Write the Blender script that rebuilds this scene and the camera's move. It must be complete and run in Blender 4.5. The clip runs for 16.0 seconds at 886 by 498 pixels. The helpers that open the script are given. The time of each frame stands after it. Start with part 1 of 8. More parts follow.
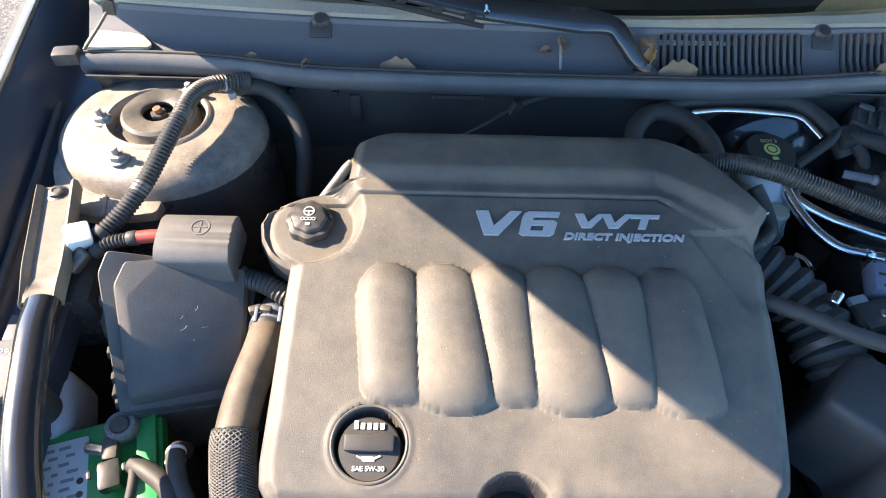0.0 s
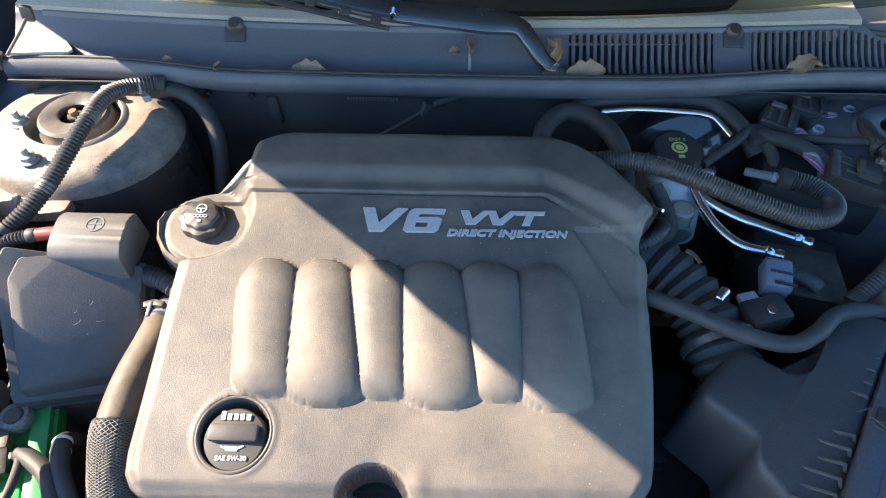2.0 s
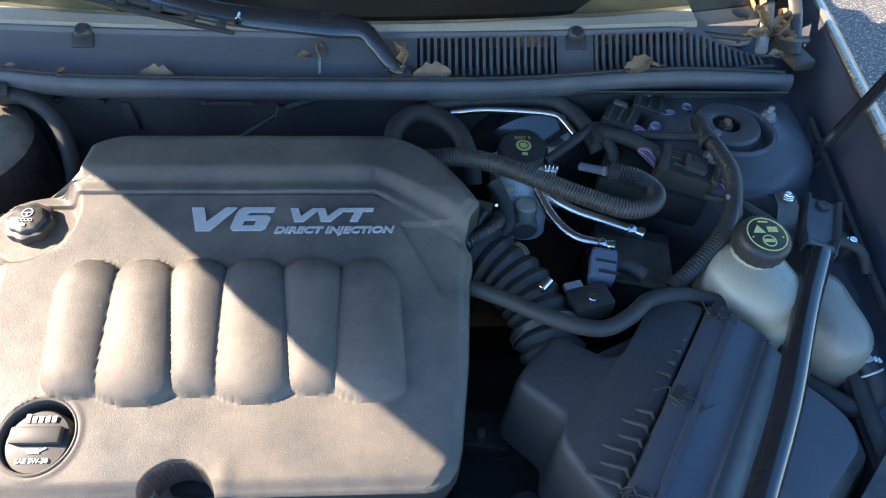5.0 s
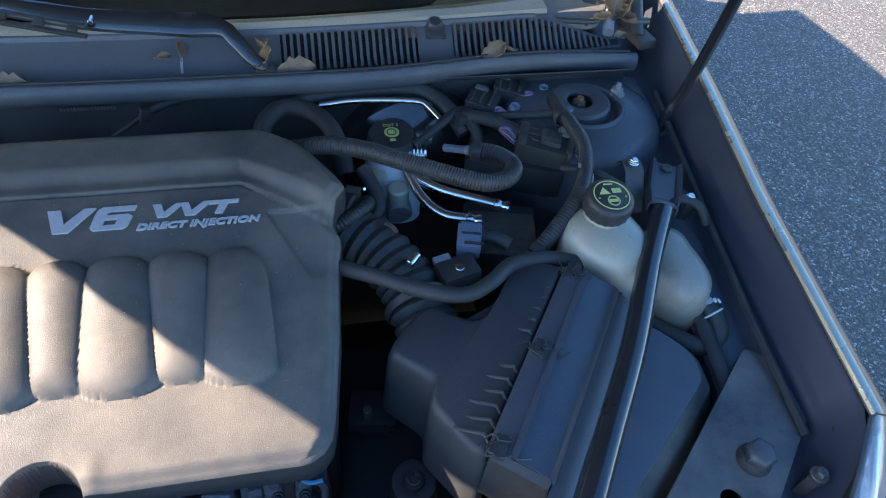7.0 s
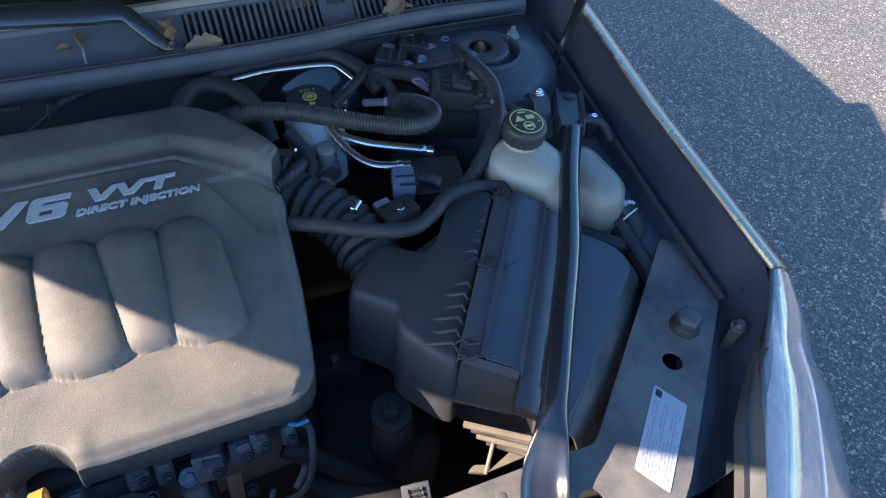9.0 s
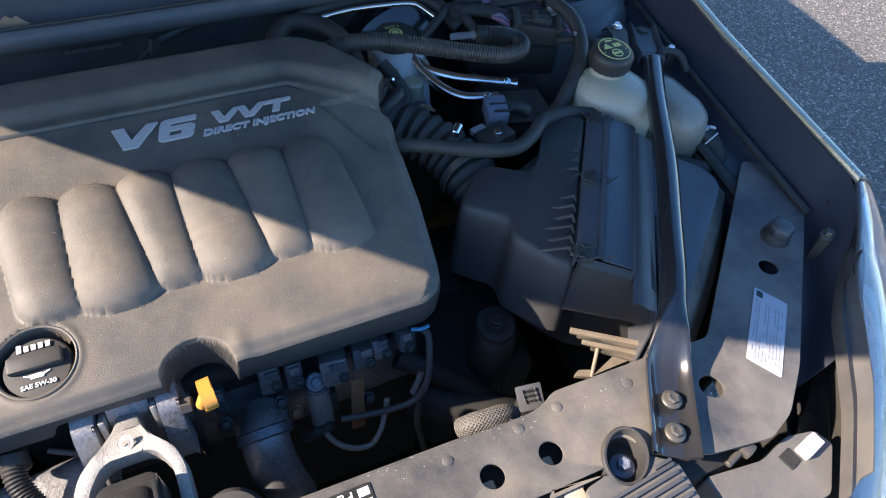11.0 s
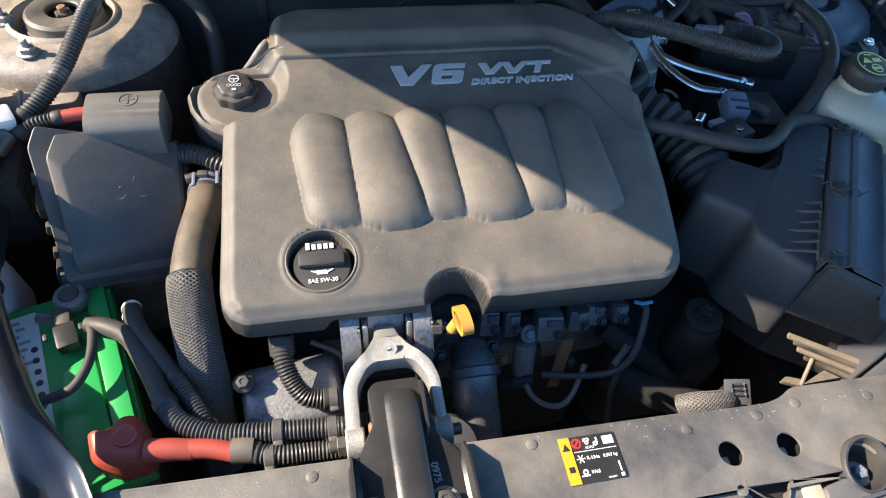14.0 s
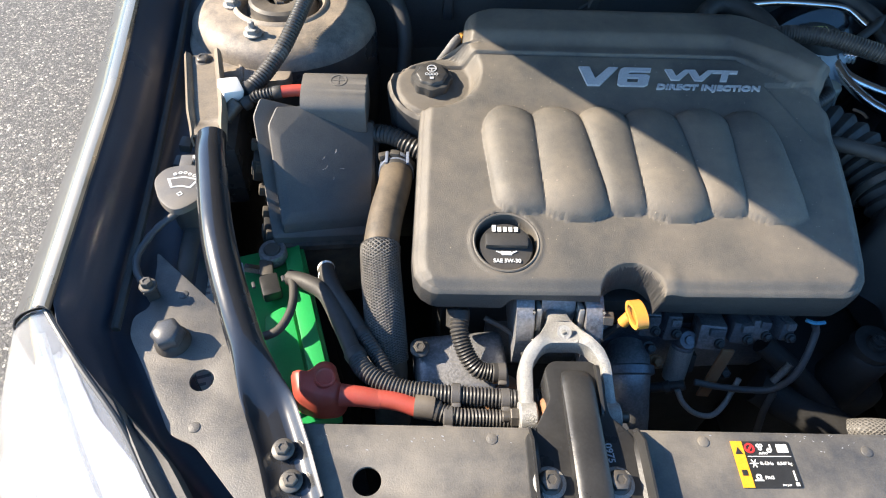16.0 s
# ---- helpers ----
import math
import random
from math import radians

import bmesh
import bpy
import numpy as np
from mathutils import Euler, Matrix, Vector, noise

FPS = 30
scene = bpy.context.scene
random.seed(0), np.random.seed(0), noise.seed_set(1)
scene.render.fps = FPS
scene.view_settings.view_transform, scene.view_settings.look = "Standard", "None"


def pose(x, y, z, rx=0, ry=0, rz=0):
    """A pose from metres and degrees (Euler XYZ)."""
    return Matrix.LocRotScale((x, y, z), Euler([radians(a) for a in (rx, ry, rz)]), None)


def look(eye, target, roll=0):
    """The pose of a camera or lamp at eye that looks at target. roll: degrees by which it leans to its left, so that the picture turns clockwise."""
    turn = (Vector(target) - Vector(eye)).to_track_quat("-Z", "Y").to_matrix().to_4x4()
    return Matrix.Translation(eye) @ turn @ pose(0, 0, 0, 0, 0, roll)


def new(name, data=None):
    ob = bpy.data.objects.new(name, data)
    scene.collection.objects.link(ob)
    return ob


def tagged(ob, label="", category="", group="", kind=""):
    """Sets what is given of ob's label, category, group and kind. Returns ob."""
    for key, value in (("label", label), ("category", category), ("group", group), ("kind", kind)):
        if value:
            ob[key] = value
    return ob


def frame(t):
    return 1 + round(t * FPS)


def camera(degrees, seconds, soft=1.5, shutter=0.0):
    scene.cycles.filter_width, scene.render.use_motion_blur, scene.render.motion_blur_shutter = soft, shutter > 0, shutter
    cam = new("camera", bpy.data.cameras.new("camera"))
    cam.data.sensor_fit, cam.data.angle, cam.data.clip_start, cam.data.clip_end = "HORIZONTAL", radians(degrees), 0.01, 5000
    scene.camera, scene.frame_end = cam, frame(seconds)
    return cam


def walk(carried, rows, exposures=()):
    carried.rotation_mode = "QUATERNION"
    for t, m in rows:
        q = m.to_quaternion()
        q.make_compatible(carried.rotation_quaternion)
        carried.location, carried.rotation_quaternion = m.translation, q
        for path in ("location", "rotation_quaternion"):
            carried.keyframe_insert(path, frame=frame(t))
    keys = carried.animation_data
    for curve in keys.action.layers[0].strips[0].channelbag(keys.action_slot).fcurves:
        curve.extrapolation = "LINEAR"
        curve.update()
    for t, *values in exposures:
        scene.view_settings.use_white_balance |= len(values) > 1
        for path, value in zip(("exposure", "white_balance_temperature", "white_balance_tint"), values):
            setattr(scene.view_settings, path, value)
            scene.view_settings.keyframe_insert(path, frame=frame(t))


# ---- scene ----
cam = camera(70.4, 16.0, soft=1.1)
METRES, EYE, TILT, LEAN, TURN = 0.95, 1.45, -52.0, -1.75, 0.0
ROWS = [
    (0.0, 0.0, 0.0, 0.0, 0.0, 0.0, -0.0),
    (0.5, 0.0472, -0.0038, -0.0024, 0.38, -0.04, -0.28),
    (1.0, 0.0892, -0.0068, -0.0062, 0.8, 0.15, -0.2),
    (1.5, 0.1227, -0.0047, -0.0089, 1.37, 0.43, -0.1),
    (2.0, 0.1539, -0.0086, -0.0136, 1.74, 0.73, 0.01),
    (2.5, 0.1851, -0.0064, -0.0185, 1.5, 1.08, 0.24),
    (3.0, 0.214, -0.0072, -0.0221, 1.17, 1.33, 0.47),
    (3.5, 0.2413, -0.0087, -0.0251, 0.88, 1.54, 0.69),
    (4.0, 0.2682, -0.0103, -0.0275, 0.52, 1.72, 0.86),
    (6.5, 0.3655, -0.0437, -0.0689, -5.97, 2.52, 4.78),
    (7.0, 0.3808, -0.051, -0.0832, -7.73, 2.53, 6.72),
    (7.5, 0.3912, -0.0573, -0.1053, -10.31, 2.17, 9.55),
    (8.0, 0.3795, -0.0707, -0.1189, -13.55, 1.55, 12.81),
    (10.5, 0.1969, -0.0902, -0.1775, -16.58, -1.37, 17.11),
    (11.0, 0.1573, -0.0853, -0.184, -16.12, -1.56, 17.13),
    (11.5, 0.1152, -0.0864, -0.1834, -15.41, -1.61, 16.69),
    (12.0, 0.0815, -0.0848, -0.184, -14.57, -1.44, 15.42),
    (12.5, 0.0472, -0.0849, -0.1848, -13.29, -1.21, 13.26),
    (13.0, 0.0038, -0.0771, -0.1839, -11.57, -0.86, 10.74),
    (13.5, -0.0248, -0.072, -0.1824, -10.18, -0.76, 8.6),
    (14.0, -0.0464, -0.0718, -0.1831, -8.97, -0.71, 6.57),
    (14.5, -0.0709, -0.0761, -0.187, -7.07, -0.5, 4.71),
    (15.0, -0.1004, -0.0854, -0.193, -4.76, -0.05, 2.76),
    (15.5, -0.128, -0.0953, -0.1976, -2.61, 0.17, 1.44),
    (16.0, -0.1499, -0.101, -0.2006, -0.56, 0.4, 0.35),
]
walk(cam, [(t, pose(0, 0, EYE, TILT, LEAN, TURN) @ pose(METRES * x, METRES * y, METRES * z, 90 + pitch, roll, yaw)) for t, x, y, z, yaw, pitch, roll in ROWS],
     exposures=[(0.0, 2.18, 7200, 16), (4.0, 2.15, 7200, 16), (7.0, 2.0, 6750, 17), (8.2, 1.9, 6700, 17), (10.5, 1.57, 6750, 17), (13.0, 1.47, 6850, 14), (16.0, 1.58, 6800, 10)])

# ---- world, sun ----
world = bpy.data.worlds.new("world")
scene.world = world
world.use_nodes = True
wn = world.node_tree
sky = wn.nodes.new("ShaderNodeTexSky")
sky.sky_type = "NISHITA"
sky.sun_disc = False
sky.ozone_density, sky.dust_density = 3.0, 0.4
SUN_WAY = Vector((1.44, -0.25, -1.0)).normalized()
sky.sun_elevation = math.asin(-SUN_WAY.z)
sky.sun_rotation = math.atan2(-SUN_WAY.x, -SUN_WAY.y)
wn.nodes["Background"].inputs["Strength"].default_value = 0.14
clear = wn.nodes.new("ShaderNodeHueSaturation")
clear.inputs["Saturation"].default_value = 1.24
wn.links.new(sky.outputs["Color"], clear.inputs["Color"])
wn.links.new(clear.outputs["Color"], wn.nodes["Background"].inputs["Color"])
sun_data = bpy.data.lights.new("sun", "SUN")
sun_data.energy, sun_data.angle, sun_data.color = 4.95, radians(0.53), (1.0, 0.89, 0.74)
sun = new("sun", sun_data)
sun.matrix_world = look((0, 0, 6), Vector((0, 0, 6)) + SUN_WAY)


# ---- materials ----
def material(name, base, other=None, rough=0.5, metal=0.0, scale=30.0, grain=400.0, mix=0.5, bump=0.05, bump_scale=None,
             dust=None, dust_amount=0.0, dust_scale=9.0, spread=0.18, coat=0.0, transmission=0.0, spec=0.5, rough_var=0.12, speck=0.42):
    """A surface with two scales of colour variation, worn gloss, fine relief and, where given, settled dust."""
    m = bpy.data.materials.new(name)
    m.use_nodes = True
    nt = m.node_tree
    b = nt.nodes["Principled BSDF"]
    tc = nt.nodes.new("ShaderNodeTexCoord")

    def noise_node(s, detail, rough_n=0.6):
        n = nt.nodes.new("ShaderNodeTexNoise")
        n.inputs["Scale"].default_value = s
        n.inputs["Detail"].default_value = detail
        n.inputs["Roughness"].default_value = rough_n
        nt.links.new(tc.outputs["Object"], n.inputs["Vector"])
        return n

    def ramp(src, lo, hi):
        r = nt.nodes.new("ShaderNodeMapRange")
        r.inputs["From Min"].default_value, r.inputs["From Max"].default_value = lo, hi
        nt.links.new(src, r.inputs["Value"])
        return r.outputs["Result"]

    def mixed(fac, a, c):
        x = nt.nodes.new("ShaderNodeMix")
        x.data_type = "RGBA"
        for sock, v in ((x.inputs["Factor"], fac), (x.inputs["A"], a), (x.inputs["B"], c)):
            if isinstance(v, (tuple, float, int)):
                sock.default_value = (*v, 1) if isinstance(v, tuple) else v
            else:
                nt.links.new(v, sock)
        return x.outputs["Result"]

    def times(src, k):
        x = nt.nodes.new("ShaderNodeMath")
        x.operation = "MULTIPLY"
        nt.links.new(src, x.inputs[0])
        x.inputs[1].default_value = k
        return x.outputs[0]

    other = other or tuple(c * 0.7 for c in base)
    big = noise_node(scale, 5)
    fine = noise_node(grain, 3)
    col = mixed(times(ramp(big.outputs["Fac"], 0.5 - spread, 0.5 + spread), mix), base, other)
    col = mixed(times(ramp(fine.outputs["Fac"], 0.42, 0.66), speck), col, tuple(min(1, c * 1.55 + 0.004) for c in base))
    if dust:
        d = noise_node(dust_scale, 6, 0.68)
        col = mixed(times(ramp(d.outputs["Fac"], 0.36, 0.68), dust_amount), col, dust)
    nt.links.new(col, b.inputs["Base Color"])
    r = nt.nodes.new("ShaderNodeMapRange")
    r.inputs["To Min"].default_value, r.inputs["To Max"].default_value = max(0.02, rough - rough_var), min(1, rough + rough_var)
    r.inputs["From Min"].default_value, r.inputs["From Max"].default_value = 0.3, 0.7
    nt.links.new(big.outputs["Fac"], r.inputs["Value"])
    nt.links.new(r.outputs["Result"], b.inputs["Roughness"])
    b.inputs["Metallic"].default_value = metal
    b.inputs["Coat Weight"].default_value = coat
    b.inputs["Coat Roughness"].default_value = 0.06
    b.inputs["Transmission Weight"].default_value = transmission
    b.inputs["Specular IOR Level"].default_value = spec
    if bump:
        bp = nt.nodes.new("ShaderNodeBump")
        bp.inputs["Strength"].default_value = bump
        bp.inputs["Distance"].default_value = 0.002
        n = noise_node(bump_scale or grain, 4)
        nt.links.new(n.outputs["Fac"], bp.inputs["Height"])
        nt.links.new(bp.outputs["Normal"], b.inputs["Normal"])
    return m


DUST = (0.30, 0.25, 0.19)
M = {}
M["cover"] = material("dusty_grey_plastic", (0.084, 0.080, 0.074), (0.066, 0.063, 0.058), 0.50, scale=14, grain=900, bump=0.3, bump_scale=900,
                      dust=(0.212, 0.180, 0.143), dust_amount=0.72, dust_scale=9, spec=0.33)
# darker, less dusty copy of the cover plastic that carries the walls' shade
M["cover_side"] = material("shade_dark_moulded_plastic", (0.040, 0.040, 0.041), (0.030, 0.030, 0.031), 0.5, scale=14, grain=900, bump=0.4, bump_scale=900, dust=(0.09, 0.08, 0.067), dust_amount=0.35, dust_scale=12, spec=0.35)
M["plastic"] = material("black_plastic", (0.032, 0.032, 0.033), (0.022, 0.022, 0.023), 0.5, scale=25, grain=700, bump=0.12, dust=(0.11, 0.095, 0.075), dust_amount=0.45)
M["plastic_dusty"] = material("dusty_black_plastic", (0.03, 0.03, 0.03), (0.02, 0.02, 0.02), 0.55, scale=18, grain=700, bump=0.15, dust=DUST, dust_amount=0.5, dust_scale=12)
M["box"] = material("fuse_box_plastic", (0.105, 0.103, 0.10), (0.085, 0.083, 0.081), 0.48, scale=18, grain=800, bump=0.12, dust=DUST, dust_amount=0.35, dust_scale=11)
M["rubber"] = material("black_rubber", (0.028, 0.028, 0.028), (0.04, 0.039, 0.037), 0.62, scale=40, grain=500, bump=0.12, dust=(0.1, 0.085, 0.07), dust_amount=0.4, dust_scale=25)
M["loom"] = material("ribbed_conduit_plastic", (0.03, 0.03, 0.031), (0.045, 0.042, 0.038), 0.45, scale=40, grain=500, bump=0.05, dust=(0.10, 0.09, 0.078), dust_amount=0.45, dust_scale=22)
M["steel_black"] = material("black_painted_steel", (0.018, 0.019, 0.022), (0.023, 0.023, 0.025), 0.24, scale=20, grain=300, bump=0.015, coat=0.8, dust=(0.06, 0.058, 0.054), dust_amount=0.12, dust_scale=14, rough_var=0.06, speck=0.12)
M["steel_satin"] = material("satin_black_steel", (0.021, 0.021, 0.022), (0.028, 0.028, 0.027), 0.33, scale=20, grain=350, bump=0.06, dust=(0.09, 0.083, 0.072), dust_amount=0.18, dust_scale=16)
M["tray"] = material("dusty_black_tray", (0.056, 0.057, 0.060), (0.040, 0.041, 0.044), 0.45, scale=16, grain=600, mix=0.7, bump=0.22, dust=(0.29, 0.255, 0.205), dust_amount=0.66, dust_scale=7)
M["paint"] = material("dark_grey_metallic_paint", (0.045, 0.045, 0.046), (0.036, 0.036, 0.038), 0.26, metal=0.5, scale=6, grain=1500, bump=0.01, coat=1.0, dust=(0.20, 0.18, 0.15), dust_amount=0.2, speck=0.12)
M["fender_edge"] = material("dust_filmed_metallic_paint", (0.05, 0.053, 0.058), (0.04, 0.042, 0.046), 0.32, metal=0.3, scale=9, grain=1500, bump=0.01, coat=0.6, dust=(0.125, 0.125, 0.12), dust_amount=0.35, dust_scale=6, speck=0.12)
M["gutter"] = material("satin_navy_black_gutter_paint", (0.037, 0.044, 0.062), (0.029, 0.034, 0.048), 0.38, scale=12, grain=400, bump=0.05, coat=0.1, dust=(0.06, 0.062, 0.07), dust_amount=0.3, dust_scale=10, speck=0.12)
# the right tower's bluish shade is put into this colour
M["tower_shaded"] = material("shaded_bluish_tower_paint", (0.075, 0.083, 0.10), (0.058, 0.064, 0.076), 0.36, scale=16, grain=500, bump=0.15, bump_scale=600, dust=(0.12, 0.11, 0.095), dust_amount=0.5, dust_scale=12)
M["panel_blue"] = material("smooth_black_lid_plastic", (0.068, 0.076, 0.095), (0.055, 0.060, 0.074), 0.38, scale=20, grain=700, bump=0.08, dust=(0.11, 0.105, 0.095), dust_amount=0.45, dust_scale=12)
M["lid"] = material("dusty_lid_plastic", (0.040, 0.041, 0.043), (0.030, 0.031, 0.033), 0.5, scale=18, grain=700, bump=0.25, dust=(0.09, 0.083, 0.072), dust_amount=0.3, dust_scale=11)
M["wire_pink"] = material("pink_wire", (0.50, 0.22, 0.30), (0.55, 0.4, 0.42), 0.45, scale=80, grain=500, bump=0.0)
M["clip_blue"] = material("grey_blue_clip_plastic", (0.16, 0.19, 0.25), (0.13, 0.15, 0.2), 0.4, scale=60, grain=500, bump=0.05)
M["fuse"] = material("dark_fuse_box_plastic", (0.074, 0.072, 0.071), (0.060, 0.058, 0.057), 0.52, scale=18, grain=800, bump=0.2, dust=(0.185, 0.165, 0.14), dust_amount=0.45, dust_scale=10)
M["seal"] = material("grey_rubber_seal", (0.06, 0.063, 0.07), (0.05, 0.052, 0.057), 0.42, scale=25, grain=600, bump=0.08, dust=(0.16, 0.15, 0.13), dust_amount=0.35, dust_scale=14)
M["seal_dusty"] = material("dust_filmed_rubber_seal", (0.075, 0.079, 0.088), (0.06, 0.063, 0.07), 0.45, scale=25, grain=600, bump=0.12, dust=(0.24, 0.225, 0.2), dust_amount=0.3, dust_scale=9)
# the bright glint on the dark fender's edge, given as a pale colour
M["lip"] = material("pale_lip_glint_paint", (0.55, 0.47, 0.35), (0.45, 0.385, 0.29), 0.28, metal=0.7, scale=9, grain=1200, bump=0.02, coat=0.4, speck=0.15)
# lit copy of the leaf, with sunlight put into a brighter, yellower colour
M["leaf_lit"] = material("dry_leaf_sunlit", (0.42, 0.24, 0.10), (0.33, 0.19, 0.10), 0.65, scale=60, grain=400, bump=0.3, bump_scale=180, mix=0.9)
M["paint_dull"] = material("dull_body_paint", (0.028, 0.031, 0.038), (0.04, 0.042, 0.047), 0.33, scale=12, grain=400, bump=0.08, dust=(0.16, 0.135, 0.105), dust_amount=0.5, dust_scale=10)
# settled dust, with the left tower's sunlight put into the tan
M["tower"] = material("dusty_sunlit_tower_paint", (0.15, 0.132, 0.115), (0.09, 0.082, 0.074), 0.5, scale=26, grain=420, bump=0.35, bump_scale=500, dust=(0.40, 0.33, 0.255), dust_amount=0.85, dust_scale=24)
M["alu"] = material("cast_aluminium", (0.39, 0.38, 0.36), (0.27, 0.265, 0.25), 0.55, metal=0.55, scale=420, grain=1400, mix=0.8, bump=0.6, bump_scale=900)
M["iron"] = material("bluish_cast_iron", (0.17, 0.18, 0.20), (0.10, 0.107, 0.12), 0.38, metal=0.45, scale=40, grain=350, bump=0.3, bump_scale=240, mix=0.8)
M["alu_dark"] = material("grimy_cast_aluminium", (0.30, 0.30, 0.31), (0.12, 0.12, 0.122), 0.55, metal=0.6, scale=35, grain=300, bump=0.3, bump_scale=260, mix=0.8)
M["chrome"] = material("bright_metal", (0.75, 0.76, 0.78), (0.6, 0.6, 0.6), 0.16, metal=1.0, scale=40, grain=400, bump=0.02, rough_var=0.06)
M["zinc"] = material("zinc_plated_steel", (0.12, 0.11, 0.097), (0.08, 0.073, 0.064), 0.48, metal=0.5, scale=120, grain=900, bump=0.1)
M["rust"] = material("rusty_steel", (0.24, 0.11, 0.05), (0.34, 0.22, 0.13), 0.75, metal=0.2, scale=150, grain=900, bump=0.3)
M["white_plastic"] = material("milky_plastic", (0.50, 0.465, 0.365), (0.43, 0.395, 0.30), 0.3, scale=8, grain=300, bump=0.03, dust=(0.46, 0.34, 0.20), dust_amount=0.35, dust_scale=7, speck=0.12)
M["reservoir"] = material("milky_white_reservoir_plastic", (0.60, 0.62, 0.63), (0.52, 0.53, 0.54), 0.35, scale=14, grain=300, bump=0.03, speck=0.12)
M["stained_plastic"] = material("stained_milky_plastic", (0.36, 0.33, 0.28), (0.28, 0.245, 0.19), 0.3, scale=9, grain=300, bump=0.03, dust=(0.30, 0.20, 0.11), dust_amount=0.6, dust_scale=8, speck=0.12)
M["reflector"] = material("bright_lamp_reflector", (0.24, 0.265, 0.33), (0.15, 0.17, 0.22), 0.26, metal=0.6, scale=20, grain=300, bump=0.02, speck=0.12)
M["white"] = material("white_print", (0.78, 0.78, 0.76), (0.66, 0.65, 0.62), 0.5, scale=30, grain=500, bump=0.03, mix=0.4, speck=0.12)
M["letters"] = material("silver_grey_lettering", (0.46, 0.47, 0.49), (0.38, 0.39, 0.41), 0.42, metal=0.2, scale=40, grain=700, bump=0.05)
M["letters_white"] = material("white_cap_lettering", (0.72, 0.72, 0.7), (0.6, 0.6, 0.58), 0.5, scale=60, grain=900, bump=0.0)
M["green"] = material("green_battery_plastic", (0.015, 0.36, 0.09), (0.012, 0.27, 0.075), 0.4, scale=20, grain=500, bump=0.05, dust=(0.08, 0.3, 0.12), dust_amount=0.2, speck=0.12)
M["red"] = material("red_boot_rubber", (0.42, 0.045, 0.03), (0.30, 0.035, 0.03), 0.48, scale=30, grain=500, bump=0.06, dust=(0.34, 0.16, 0.11), dust_amount=0.35, dust_scale=20, speck=0.12)
M["yellow"] = material("yellow_handle_plastic", (0.60, 0.27, 0.05), (0.50, 0.22, 0.045), 0.4, scale=40, grain=500, bump=0.04, speck=0.12)
M["cap_yellow"] = material("pale_yellow_print", (0.62, 0.62, 0.22), (0.52, 0.52, 0.18), 0.5, scale=60, grain=600, bump=0.0)
M["orange"] = material("orange_print", (0.80, 0.33, 0.02), (0.72, 0.3, 0.03), 0.45, scale=60, grain=600, bump=0.0)
M["print_black"] = material("black_print", (0.02, 0.02, 0.02), (0.03, 0.03, 0.03), 0.4, scale=60, grain=600, bump=0.0)
M["print_red"] = material("red_print", (0.6, 0.03, 0.03), (0.5, 0.03, 0.03), 0.45, scale=60, grain=600, bump=0.0)
M["print_grey"] = material("grey_print", (0.28, 0.28, 0.29), (0.34, 0.34, 0.35), 0.5, scale=60, grain=600, bump=0.0)
M["print_blue"] = material("pale_label_paper", (0.40, 0.42, 0.46), (0.35, 0.37, 0.41), 0.45, scale=30, grain=500, bump=0.0, speck=0.12)
M["tan_hose"] = material("dusty_tan_hose", (0.07, 0.058, 0.045), (0.045, 0.04, 0.034), 0.65, scale=25, grain=500, bump=0.12, dust=(0.24, 0.18, 0.115), dust_amount=0.65, dust_scale=14)
M["braid"] = material("grey_braided_sleeve", (0.16, 0.15, 0.135), (0.06, 0.058, 0.055), 0.6, scale=300, grain=900, bump=0.5, bump_scale=420, mix=0.8)
M["leaf"] = material("dry_brown_leaf", (0.20, 0.125, 0.08), (0.30, 0.20, 0.125), 0.7, scale=70, grain=400, bump=0.3, bump_scale=180, mix=0.9)
M["purple"] = material("purple_wire", (0.16, 0.09, 0.22), (0.3, 0.26, 0.34), 0.45, scale=80, grain=500, bump=0.0)
M["blue_wire"] = material("pale_blue_wire", (0.06, 0.28, 0.42), (0.05, 0.2, 0.3), 0.45, scale=80, grain=500, bump=0.0)
M["tan_plate"] = material("tan_dusty_plate", (0.42, 0.35, 0.26), (0.34, 0.28, 0.2), 0.7, scale=20, grain=500, bump=0.15, dust=(0.45, 0.38, 0.28), dust_amount=0.5)
M["rim_dusty"] = material("dusty_brown_rim_plastic", (0.16, 0.135, 0.105), (0.11, 0.094, 0.075), 0.6, scale=40, grain=500, bump=0.15, dust=(0.27, 0.22, 0.16), dust_amount=0.6, dust_scale=30)
M["dark"] = material("grimy_black_metal", (0.020, 0.020, 0.020), (0.032, 0.030, 0.028), 0.65, spec=0.4, scale=18, grain=300, bump=0.2, bump_scale=150)
M["interior"] = material("dark_cabin_trim", (0.012, 0.012, 0.013), (0.02, 0.02, 0.02), 0.6, scale=12, grain=500, bump=0.1)
M["firewall"] = material("dull_dusty_firewall_paint", (0.068, 0.067, 0.067), (0.046, 0.046, 0.046), 0.45, scale=10, grain=500, mix=0.7, bump=0.15, dust=(0.10, 0.09, 0.078), dust_amount=0.5, dust_scale=7)
M["cowl"] = material("grey_black_cowl_plastic", (0.092, 0.099, 0.114), (0.076, 0.081, 0.092), 0.4, scale=14, grain=700, bump=0.15, dust=(0.14, 0.12, 0.1), dust_amount=0.3, dust_scale=9)

asphalt = bpy.data.materials.new("coarse_worn_asphalt")
asphalt.use_nodes = True
ant = asphalt.node_tree
asb = ant.nodes["Principled BSDF"]
atc = ant.nodes.new("ShaderNodeTexCoord")


def anode(kind, **sock):
    n = ant.nodes.new(kind)
    for k, v in sock.items():
        n.inputs[k].default_value = v
    return n


